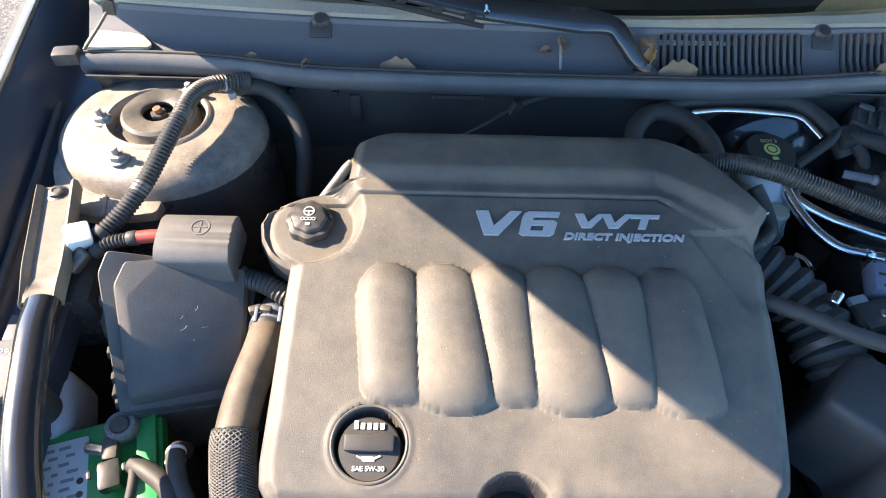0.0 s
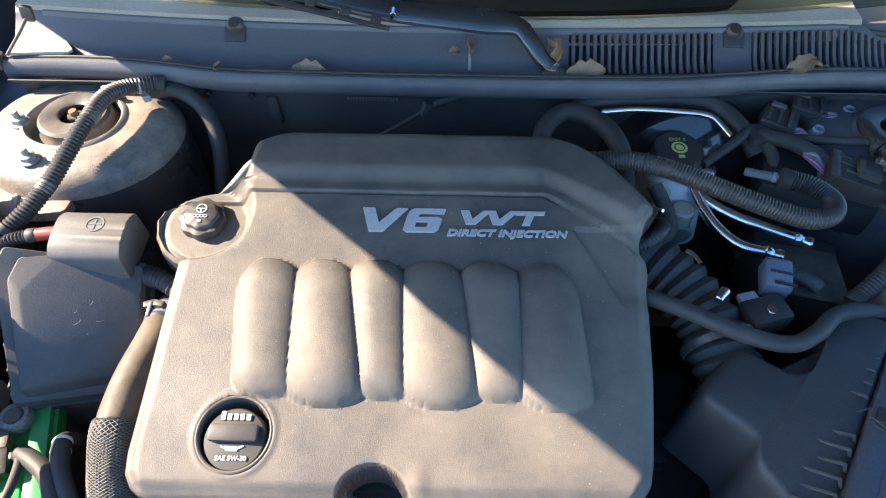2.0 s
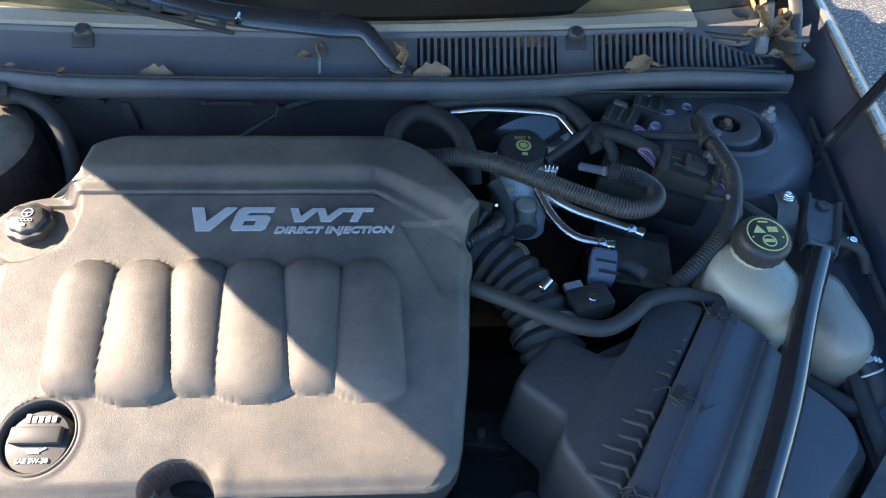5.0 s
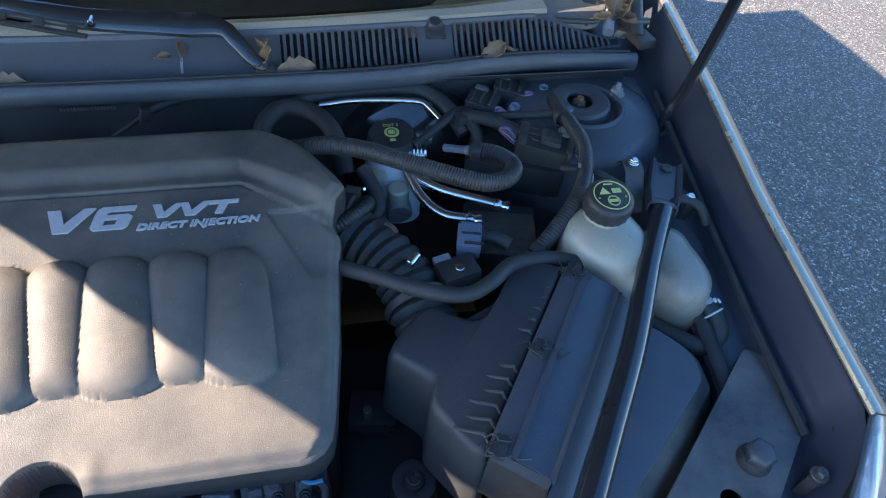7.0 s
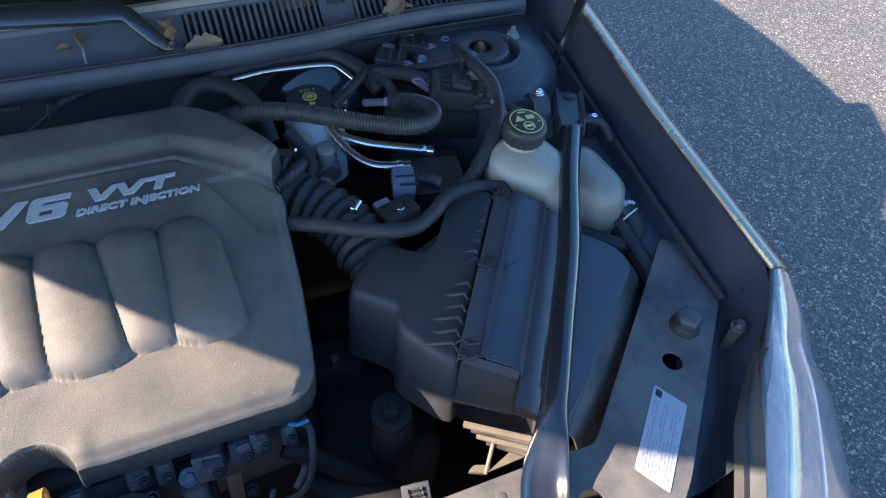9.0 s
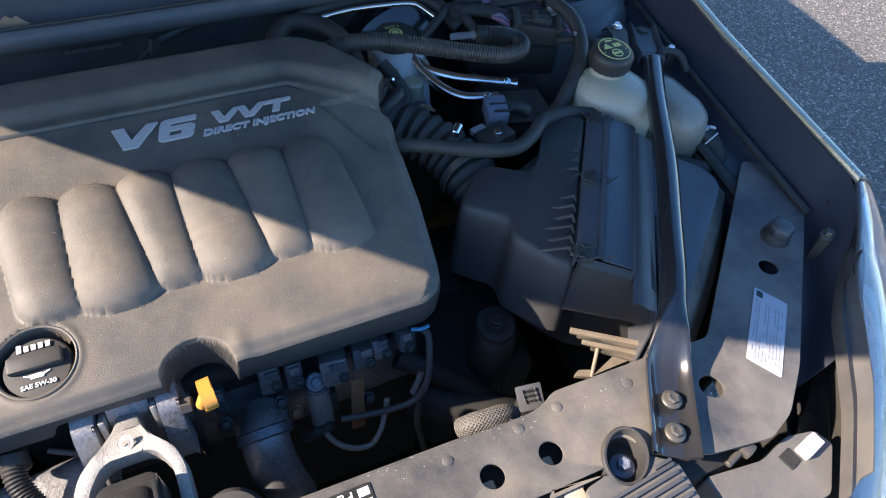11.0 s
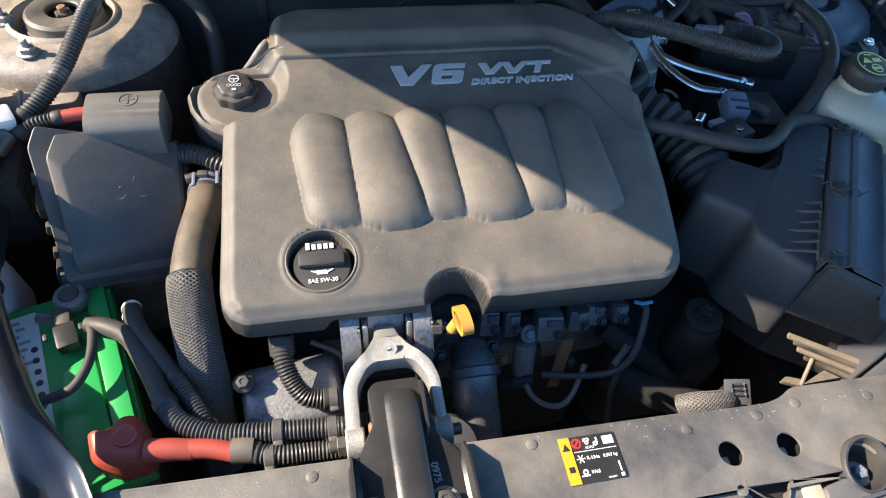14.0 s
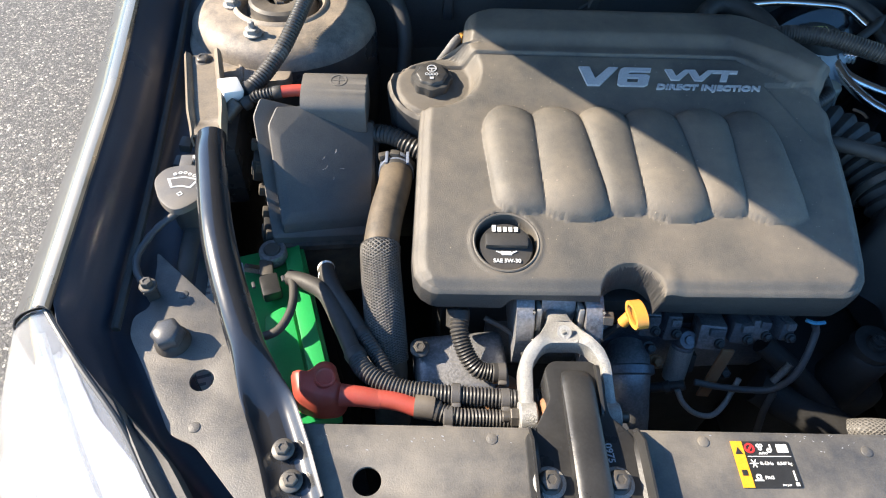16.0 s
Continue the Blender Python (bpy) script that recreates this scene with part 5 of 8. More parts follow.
part("book_symbol", flat_box(pm, -0.0025, 0.0085, 0.005, 0.0035, 0), "letters", ps)

# cable and clip at the cover's back corner
hose("bracket_arm", [(-0.125, 0.50, 0.90), (-0.112, 0.522, 0.905), (-0.100, 0.540, 0.912), (-0.094, 0.548, 0.913)], 0.0058, "alu_dark", "small grey metal arm behind the fluid cap", "bracket")
con = thing("wire_connector", (-0.089, 0.549, 0.912), "small tan plug with thin wires", "connector")
part("plug", box((-0.089, 0.548, 0.914), (0.008, 0.010, 0.012), (0, 0, 20), 0.002), "yellow", con)
part("wire", tube([(-0.087, 0.548, 0.914), (-0.08, 0.553, 0.910), (-0.075, 0.56, 0.90)], 0.0015, 6), "blue_wire", con)

# ---- fuse box ----
def lid_z(x, y):
    return 0.897 - 0.54 * (x + 0.245) + 0.64 * (y - 0.419)


def inset(poly, d):
    c = Vector((sum(p[0] for p in poly) / len(poly), sum(p[1] for p in poly) / len(poly)))
    out = []
    for p in poly:
        v = Vector(p) - c
        out.append(tuple(c + v * (1 - d / v.length)))
    return out


def loft(rings, cap=True):
    bm = bmesh.new()
    prev = None
    for ring_pts in rings:
        r = [bm.verts.new(p) for p in ring_pts]
        if prev:
            for i in range(len(r)):
                j = (i + 1) % len(r)
                bm.faces.new((prev[i], prev[j], r[j], r[i]))
        elif cap:
            bm.faces.new(r[::-1])
        prev = r
    if cap:
        bm.faces.new(prev)
    return bm


fuse = thing("fuse_box", (-0.265, 0.36, 0.70), "dusty dark grey fuse box with a sloping lid", "fuse box")
LID_FACE = rounded([(-0.2055, 0.415), (-0.281, 0.405), (-0.3125, 0.361), (-0.298, 0.287), (-0.207, 0.327)], 0.004, 3)
LID_EDGE = rounded([(-0.2035, 0.424), (-0.318, 0.396), (-0.3265, 0.372), (-0.307, 0.277), (-0.202, 0.319)], 0.004, 3)
LID_RIM = rounded([(-0.2000, 0.430), (-0.339, 0.407), (-0.3455, 0.385), (-0.319, 0.269), (-0.196, 0.311)], 0.004, 3)


def lid_ring(outline, dz, out=0.0):
    return [(x, y, lid_z(x, y) + dz) for x, y in inset(outline, -out)]


lid = part("lid", loft([lid_ring(LID_RIM, -0.034), lid_ring(LID_RIM, -0.024), lid_ring(LID_RIM, -0.0225, -0.0015), lid_ring(LID_EDGE, -0.0215, 0.001), lid_ring(LID_EDGE, -0.009), lid_ring(LID_EDGE, -0.0065, -0.002), lid_ring(LID_FACE, -0.0006, 0.001), lid_ring(LID_FACE, 0.0, -0.002)]), "fuse", fuse, "sloping lid with scuffs", smooth=25)
part("lid_groove", loft([lid_ring(LID_EDGE, -0.043, 0.001), lid_ring(LID_EDGE, -0.030, 0.001)]), "plastic", fuse)
part("base", loft([lid_ring(LID_EDGE, -0.17, -0.006), lid_ring(LID_EDGE, -0.056, 0.002), lid_ring(LID_RIM, -0.050), lid_ring(LID_RIM, -0.041), lid_ring(LID_EDGE, -0.039)]), "plastic_dusty", fuse, "ribbed black base of the fuse box", smooth=30)
for k in range(5):
    c = Vector((-0.346, 0.385)).lerp(Vector((-0.320, 0.270)), 0.12 + 0.19 * k)
    part("hook", box((c.x - 0.003, c.y, lid_z(c.x, c.y) - 0.046), (0.010, 0.009, 0.014), (0, 14, 13), 0.002), "plastic_dusty", fuse)
for x, y in ((-0.345, 0.358), (-0.331, 0.296)):
    latch = part("latch", box((x, y, lid_z(x, y) - 0.062), (0.012, 0.02, 0.035), (0, 12, 8), 0.003), "plastic", fuse)
    part("latch_tongue", box((x - 0.006, y, lid_z(x, y) - 0.066), (0.006, 0.010, 0.018), (0, 12, 8), 0.002), "box", latch)
scuffs = bmesh.new()
rnd = random.Random(3)
for k in range(5):
    x, y = -0.256 + rnd.uniform(-0.016, 0.018), 0.352 + rnd.uniform(-0.016, 0.018)
    ln = rnd.uniform(0.002, 0.009)
    a = rnd.uniform(0.2, 1.5)
    p, q = (x, y), (x + ln * math.cos(a), y + ln * math.sin(a))
    tube([(p[0], p[1], lid_z(*p) + 0.0002), ((p[0] + q[0]) / 2 + 0.001, (p[1] + q[1]) / 2, lid_z((p[0] + q[0]) / 2 + 0.001, (p[1] + q[1]) / 2) + 0.0002), (q[0], q[1], lid_z(*q) + 0.0002)], 0.0002, 5, 0.002, bm=scuffs)
part("scuffs", scuffs, "print_grey", lid)
# terminal cover with its cross mark
tprof = rounded([(0.398, 0.870), (0.398, 0.908), (0.408, 0.917), (0.425, 0.9215), (0.447, 0.9225), (0.462, 0.914), (0.466, 0.870)], 0.006, 4)
tc = part("terminal_cover", slab(tprof, -0.291, -0.212, (), 0.0015, m=Matrix(((0, 0.0, 1, 0), (1, 0, 0, 0), (0, 1, 0, 0), (0, 0, 0, 1)))), "box", fuse, "grey terminal cover with a raised cross mark")
cm = Matrix.Translation((-0.2465, 0.4365, 0.9222)) @ Matrix.Rotation(radians(2.6), 4, "X")
part("cross_mark", merge(flat_ring(cm, 0, 0, 0.0105, 0.0088, 0), flat_box(cm, -0.0072, -0.0009, 0.0144, 0.0018, 0), flat_box(cm, -0.0009, -0.0072, 0.0018, 0.0144, 0)), "box", tc)

# red cable end, ribbed cable and white plug beside the fuse box
hose("power_cable", [(-0.285, 0.437, 0.905), (-0.300, 0.436, 0.906), (-0.318, 0.434, 0.905)], 0.0075, "red", "short red power cable end at the fuse box", "cable")
hose("power_cable_conduit", [(-0.318, 0.434, 0.905), (-0.335, 0.432, 0.903), (-0.352, 0.428, 0.900), (-0.366, 0.420, 0.893)], 0.0078, "loom", "short black ribbed conduit beside the fuse box", "conduit", pitch=0.0042, depth=0.2)
wp = thing("white_connector", (-0.372, 0.43, 0.90), "white plastic connector on a taped wire", "connector")
part("shell", box((-0.381, 0.432, 0.907), (0.026, 0.027, 0.020), (10, 12, 30), 0.004), "white", wp)
part("silver_sleeve", rod((-0.372, 0.421, 0.898), (-0.388, 0.402, 0.886), 0.0095, n=16), "zinc", wp, "crinkled silver sleeve")

# conduit over the strut tower, up to the firewall
hose("ribbed_conduit", [(-0.365, 0.438, 0.898), (-0.345, 0.468, 0.906), (-0.325, 0.505, 0.920), (-0.312, 0.54, 0.934), (-0.300, 0.585, 0.946), (-0.292, 0.625, 0.949), (-0.278, 0.655, 0.942), (-0.250, 0.672, 0.935), (-0.235, 0.676, 0.932)], 0.0108, "loom", "black ribbed wiring conduit curving over the tower", "conduit", pitch=0.0046, depth=0.16)
hose("firewall_hose", [(-0.26, 0.672, 0.925), (-0.22, 0.676, 0.922), (-0.185, 0.66, 0.90), (-0.17, 0.63, 0.86), (-0.175, 0.60, 0.80)], 0.011, "rubber", "black hose running down beside the firewall")
tie = thing("cable_tie", (-0.262, 0.665, 0.936), "pale plastic cable tie round the conduit", "cable tie")
part("band", lathe((-0.266, 0.664, 0.9375), (0.6, 0.45, -0.2), [(0.0102, -0.002), (0.0108, 0), (0.0102, 0.002)], 20), "print_grey", tie)
part("lock", box((-0.256, 0.655, 0.926), (0.010, 0.008, 0.01), (0, 0, 30), 0.002), "print_grey", tie)
for p, w in (((-0.298, 0.592, 0.9465), (0.2, 0.9, 0.1)), ((-0.329, 0.497, 0.917), (0.45, 0.8, 0.3))):
    t = thing("tape_wrap", p, "grey tape wrapped round the conduit", "tape", "tape wraps")
    part("wrap", lathe(p, w, [(0.0098, -0.008), (0.0102, -0.006), (0.0102, 0.006), (0.0098, 0.008)], 20), "box", t)

# ---- battery ----
BM = pose(-0.339, 0.150, 0.0, 0, 0, 17)


def batt(x, y, z):
    return BM @ Vector((x, y, z))


battery = thing("battery", (-0.336, 0.140, 0.595), "green car battery with white printed labels", "battery")
def bbox(c, size, bevel=0.003):
    b = box(c, size, bevel=bevel)
    bmesh.ops.transform(b, matrix=BM, verts=b.verts)
    return b
part("case", bbox((0, 0, 0.68), (0.171, 0.236, 0.17), 0.006), "plastic", battery, "black battery case")
top = part("top", bbox((0, 0, 0.774), (0.173, 0.238, 0.022), 0.003), "green", battery, "bright green battery top")
part("hold_ridge", bbox((0.072, 0.0, 0.789), (0.02, 0.23, 0.008), 0.002), "green", top)
part("hatch", slab(rounded([(0.010, -0.115), (0.060, -0.105), (0.058, 0.03), (0.028, 0.02)], 0.004), 0.784, 0.790, (), 0.0015, m=BM), "green", top)
lab = part("printed_label", slab(rounded([(-0.080, -0.110), (0.012, -0.110), (0.012, 0.108), (-0.080, 0.108)], 0.003), 0.785, 0.7857, m=BM), "white", battery, "pale label with rows of small print")
rnd = random.Random(8)
marks = []
for r in range(24):
    y = 0.100 - r * 0.0090
    x = -0.075
    while x < 0.0:
        w = rnd.uniform(0.004, 0.016)
        marks.append((x, y, w))
        x += w + rnd.uniform(0.003, 0.009)
mk = bmesh.new()
for x, y, w in marks:
    add_box(mk, (x + w / 2, y, 0.7859), (w, 0.0034, 0.0005))
bmesh.ops.transform(mk, matrix=BM, verts=mk.verts)
part("fine_print", mk, "print_grey", lab)
dots = bmesh.new()
for r in range(9):
    add_lathe(dots, (0.005, 0.06 - r * 0.014, 0.7857), (0, 0, 1), [(0.0035, 0), (0.0035, 0.0006), (0, 0.0006)], 12)
bmesh.ops.transform(dots, matrix=BM, verts=dots.verts)
part("print_dots", dots, "print_black", lab)
n_post = batt(0.050, 0.101, 0.785)
part("post", rod(n_post, n_post + Vector((0, 0, 0.018)), 0.0095, n=20), "zinc", battery)
p_post = batt(0.055, -0.085, 0.785)
part("post", rod(p_post, p_post + Vector((0, 0, 0.018)), 0.0095, n=20), "zinc", battery)
part("battery_tray", bbox((0, 0, 0.585), (0.20, 0.29, 0.02), 0.004), "dark", battery)

clamp = thing("battery_clamp", n_post, "grey lead battery clamp with a bolt", "battery clamp")
cz = n_post.z
part("ring", lathe((n_post.x, n_post.y, cz + 0.004), (0, 0, 1), [(0.0095, 0), (0.0155, 0), (0.0165, 0.004), (0.0165, 0.014), (0.0150, 0.017), (0.0105, 0.017), (0.0095, 0.015)], 28), "alu_dark", clamp)
part("post_top", lathe((n_post.x, n_post.y, cz + 0.02), (0, 0, 1), [(0.010, 0), (0.009, 0.003), (0, 0.0035)], 20), "zinc", clamp)
part("jaw", box((n_post.x - 0.004, n_post.y - 0.024, cz + 0.013), (0.016, 0.024, 0.012), (0, 0, 12), 0.003), "zinc", clamp)
part("clamp_bolt", rod((n_post.x - 0.030, n_post.y - 0.022, cz + 0.013), (n_post.x - 0.006, n_post.y - 0.026, cz + 0.013), 0.006, n=6), "chrome", clamp)
hose("negative_cable_branch", [(-0.296, 0.222, 0.806), (-0.287, 0.204, 0.812), (-0.284, 0.172, 0.815), (-0.295, 0.146, 0.812), (-0.318, 0.139, 0.806), (-0.345, 0.137, 0.80)], 0.0048, "rubber", "thin black cable looping over the battery", "cable")
sensor = thing("battery_sensor", (n_post.x + 0.004, n_post.y - 0.052, cz + 0.012), "small black battery sensor with grey clips", "sensor")
part("body", box((n_post.x + 0.006, n_post.y - 0.052, cz + 0.016), (0.022, 0.030, 0.016), (0, 0, 20), 0.004), "print_black", sensor)
for d in (-0.016, 0.016):
    part("clip", box((n_post.x + 0.004 + d, n_post.y - 0.05 + d * 0.3, cz + 0.024), (0.004, 0.008, 0.004), (0, 0, 20), 0.0015), "seal", sensor)

# red positive boot and its cable
boot = thing("red_terminal_boot", (p_post.x, p_post.y, p_post.z + 0.02), "red rubber boot over the positive terminal", "terminal boot")
px, py, pz = -0.240, 0.080, 0.822
boot_out = rounded([(px - 0.034, py + 0.012), (px - 0.016, py + 0.010), (px - 0.004, py + 0.024), (px + 0.012, py + 0.022), (px + 0.016, py + 0.004), (px + 0.026, py - 0.008), (px + 0.020, py - 0.024), (px - 0.004, py - 0.026), (px - 0.026, py - 0.018)], 0.009)
part("boot", loft([[(x, y, pz + dz) for x, y in inset(boot_out, d)] for d, dz in ((-0.001, -0.030), (0.0, -0.004), (0.002, 0.003), (0.006, 0.008), (0.011, 0.010))]), "red", boot, smooth=60)
part("boot_dome", lathe((px + 0.004, py - 0.002, pz + 0.006), (0.1, 0, 1), [(0.0105, 0.002), (0.0105, 0.0085), (0.009, 0.010), (0.0075, 0.0085), (0, 0.008)], 24), "red", boot)
part("boot_sleeve", tube([(px + 0.020, py - 0.014, pz), (px + 0.044, py - 0.016, pz - 0.001), (px + 0.060, py - 0.018, pz - 0.003)], 0.0112, 16, 0.004, taper=lambda s: 1 - 0.15 * s), "red", boot)
part("cable", tube([(px + 0.055, py - 0.017, pz - 0.002), (px + 0.078, py - 0.020, pz - 0.003), (px + 0.098, py - 0.026, pz - 0.005)], 0.0092, 16, 0.004), "red", boot)
part("sleeve_end", tube([(px + 0.094, py - 0.024, pz - 0.004), (px + 0.104, py - 0.025, pz - 0.004), (px + 0.112, py - 0.026, pz - 0.005)], 0.0122, 14, 0.003), "plastic_dusty", boot)

# ---- front looms ----
hose("ribbed_conduit", [(px + 0.108, py - 0.026, pz - 0.005), (-0.105, 0.046, 0.816), (-0.075, 0.046, 0.812), (-0.045, 0.045, 0.81), (-0.02, 0.045, 0.80)], 0.0098, "loom", "black ribbed conduit carrying the battery cable", "conduit", "front conduits", pitch=0.0036, depth=0.17)
hose("ribbed_conduit", [(-0.212, 0.118, 0.815), (-0.195, 0.092, 0.818), (-0.165, 0.076, 0.818), (-0.13, 0.070, 0.818), (-0.085, 0.068, 0.815), (-0.03, 0.066, 0.812), (0.01, 0.08, 0.80)], 0.0105, "loom", "black ribbed conduit along the front of the engine", "conduit", "front conduits", pitch=0.0037, depth=0.17)
hose("ribbed_conduit", [(-0.208, 0.150, 0.806), (-0.192, 0.125, 0.808), (-0.176, 0.098, 0.806), (-0.166, 0.078, 0.80)], 0.0088, "loom", "black ribbed conduit branching off the battery cable", "conduit", "front conduits", pitch=0.0035, depth=0.17)
hose("wrapped_cable", [(-0.252, 0.240, 0.790), (-0.253, 0.230, 0.810), (-0.240, 0.198, 0.814), (-0.225, 0.175, 0.812), (-0.208, 0.150, 0.806)], 0.0095, "rubber", "black taped cable beside the battery", "cable")
hose("wrapped_cable", [(-0.294, 0.220, 0.806), (-0.270, 0.208, 0.812), (-0.248, 0.190, 0.815), (-0.229, 0.155, 0.813), (-0.212, 0.118, 0.815)], 0.0095, "rubber", "black taped cable beside the battery", "cable")
wb = thing("white_band", (-0.243, 0.208, 0.812), "white bands round a black cable end", "cable band")
for k in range(2):
    part("band", lathe((-0.2525 + 0.002 * k, 0.2305 - 0.010 * k, 0.8105), (0.25, -0.85, 0.3), [(0.0097, -0.0022), (0.0102, 0), (0.0097, 0.0022)], 18), "white", wb)


def loom_clip(p, way, r=0.0125):
    t = thing("conduit_clip", p, "grey plastic clip round a ribbed conduit", "clip", "conduit clips")
    part("band", lathe(p, way, [(r - 0.002, -0.005), (r - 0.0008, -0.004), (r - 0.0008, 0.004), (r - 0.002, 0.005)], 20), "fuse", t)
    part("catch", box((p[0], p[1] - r, p[2] + 0.002), (0.009, 0.005, 0.010), (20, 0, 0), 0.002), "fuse", t)


loom_clip((-0.105, 0.0692, 0.8165), (1, -0.05, 0))
loom_clip((-0.113, 0.046, 0.8155), (1, 0, 0), 0.0118)
loom_clip((-0.055, 0.066, 0.8135), (1, 0, 0), 0.0118)

# ---- hoses beside the cover ----
hc = thing("hose_clamp", (-0.174, 0.372, 0.836), "blue-grey spring clamp on the thick coolant hose", "hose clamp", "hose clamps")
for k, d in enumerate((-0.006, 0.006)):
    part("band", lathe((-0.1745, 0.366 + d, 0.8375 - 0.3 * d), (-0.05, -0.93, 0.3), [(0.0208, -0.0035), (0.0222, -0.003), (0.0222, 0.003), (0.0208, 0.0035)], 28), "clip_blue", hc)
for x in (-0.186, -0.160):
    part("ear", box((x, 0.366, 0.860), (0.004, 0.018, 0.005), (8, 0, 0), 0.0015), "clip_blue", hc)
stub = thing("hose_stub", (-0.174, 0.39, 0.83), "dark blue-grey pipe stub feeding the coolant hose", "pipe")
part("pipe", tube([(-0.176, 0.42, 0.80), (-0.173, 0.385, 0.832), (-0.1745, 0.362, 0.838)], 0.0195, 20), "seal", stub)
cool = thing("coolant_hose", (-0.1742, 0.372, 0.836), "dusty thick coolant hose beside the engine cover", "hose")
part("sleeve", tube([(-0.1742, 0.372, 0.836), (-0.1748, 0.355, 0.841), (-0.176, 0.33, 0.845), (-0.184, 0.28, 0.845), (-0.188, 0.23, 0.835), (-0.183, 0.18, 0.810), (-0.176, 0.13, 0.76), (-0.172, 0.09, 0.70)], 0.0205, 22, 0.006), "tan_hose", cool)
part("cuff", lathe((-0.1745, 0.360, 0.8400), (0.02, -0.93, 0.2), [(0.0203, -0.006), (0.0214, -0.004), (0.0214, 0.005), (0.0203, 0.007)], 28), "rubber", cool, "dark rubber cuff under the clamp")


def braid(name, points, r, label, strands=22, turns=1.6):
    """A woven sleeve: strands that wind both ways round a dark core."""
    t = thing(name, points[0], label, "sleeve", "braided sleeves")
    part("core", tube(points, r * 0.965, 20, 0.005), "plastic", t)
    path, total = glide(points, 0.0016)
    bm = bmesh.new()
    side_v = None
    frames = []
    for i, q in enumerate(path):
        way = (path[min(i + 1, len(path) - 1)] - path[max(i - 1, 0)]).normalized()
        if side_v is None:
            side_v = way.cross(Vector((0, 0, 1))).normalized()
        side_v = (side_v - way * side_v.dot(way)).normalized()
        frames.append((q, side_v.copy(), way.cross(side_v)))
    for d in (-1, 1):
        for k in range(strands):
            last_ring = None
            for i, (q, a, b) in enumerate(frames):
                f = 2 * math.pi * (k / strands + d * turns * i / len(frames) * total / 0.1)
                weave = 1 + 0.014 * d * math.cos(math.pi * i / 2.0 + k * math.pi)
                out = math.cos(f) * a + math.sin(f) * b
                tang = -math.sin(f) * a + math.cos(f) * b
                w = r * math.pi / strands * 0.46
                ring = [bm.verts.new(q + out * r * weave - tang * w), bm.verts.new(q + out * r * (weave + 0.03)), bm.verts.new(q + out * r * weave + tang * w)]
                if last_ring:
                    bm.faces.new((last_ring[0], last_ring[1], ring[1], ring[0]))
                    bm.faces.new((last_ring[1], last_ring[2], ring[2], ring[1]))
                last_ring = ring
    part("weave", bm, "braid", t, "grey woven strands", smooth=0)
    return t


braid("braided_sleeve", [(-0.1885, 0.242, 0.8385), (-0.188, 0.225, 0.8345), (-0.183, 0.18, 0.810), (-0.177, 0.135, 0.766)], 0.0222, "grey braided sleeve round the coolant hose")
clampL = thing("hose_clamp", (-0.1725, 0.372, 0.836), "pale blue-grey spring clamp on the hose", "hose clamp", "hose clamps")
part("band", lathe((-0.1725, 0.372, 0.836), (-0.05, 1, 0.45), [(0.021, -0.006), (0.0228, -0.005), (0.0228, 0.005), (0.021, 0.006)], 28), "zinc", clampL)
part("ear", box((-0.190, 0.376, 0.853), (0.014, 0.008, 0.010), (0, 0, 20), 0.002), "zinc", clampL)
part("ear", box((-0.176, 0.372, 0.860), (0.012, 0.008, 0.010), (0, 0, -10), 0.002), "zinc", clampL)
hose("ribbed_conduit", [(-0.21, 0.418, 0.848), (-0.200, 0.413, 0.858), (-0.18, 0.404, 0.862), (-0.158, 0.392, 0.858), (-0.13, 0.38, 0.85)], 0.0125, "loom", "grey ribbed conduit going under the engine cover", "conduit", pitch=0.0052, depth=0.16)


def profile_bar(profile, x0, x1, bevel=0.0, m=None):
    """A bar whose side view is the profile of (y, z), from x0 to x1."""
    turn = Matrix(((0, 0, 1, 0), (1, 0, 0, 0), (0, 1, 0, 0), (0, 0, 0, 1)))
    return slab(profile, x0, x1, (), bevel, m=(m @ turn) if m is not None else turn)


# ---- engine mount strut: bracket, yoke, engine ears ----
brk = thing("mount_bracket", (0.008, 0.0, ZT), "black pressed steel engine mount bracket with two bolts", "mount bracket")
base_out = rounded([(-0.046, -0.13), (0.056, -0.13), (0.058, 0.004), (0.050, 0.018), (0.036, 0.030), (0.0335, 0.076), (0.027, 0.086), (-0.013, 0.086), (-0.0205, 0.078), (-0.0185, 0.046), (-0.034, 0.020), (-0.045, 0.012)], 0.006)
part("base_plate", slab(base_out, lambda x, y: ZT + 0.0005 - 0.03 * smoothstep(0.024, 0.034, y), lambda x, y: ZT + 0.004 + 0.004 * smoothstep(0.01, 0.06, y), (), 0.002), "steel_satin", brk)
rows = []
for k in range(30):
    y = -0.13 + k * 0.00752
    end = smoothstep(25, 29, k)
    w = 0.0150 - 0.003 * end
    z = ZT + 0.021 - 0.005 * smoothstep(-0.02, 0.10, y) - 0.020 * end ** 2
    row = []
    for i in range(15):
        g = math.pi * i / 14
        flat = max(-1.0, min(1.0, 1.35 * math.cos(g)))
        row.append((0.0085 - w * flat, y, z - 0.019 + 0.019 * math.sin(g) ** 0.5))
    rows.append(row)
part("channel", sheet(rows, 0.0025), "steel_satin", brk, "raised steel channel")
part("cheek", profile_bar(rounded([(0.028, 0.838), (0.030, 0.860), (0.076, 0.868), (0.082, 0.858), (0.070, 0.830)], 0.005), 0.0275, 0.031, 0.001), "steel_satin", brk)
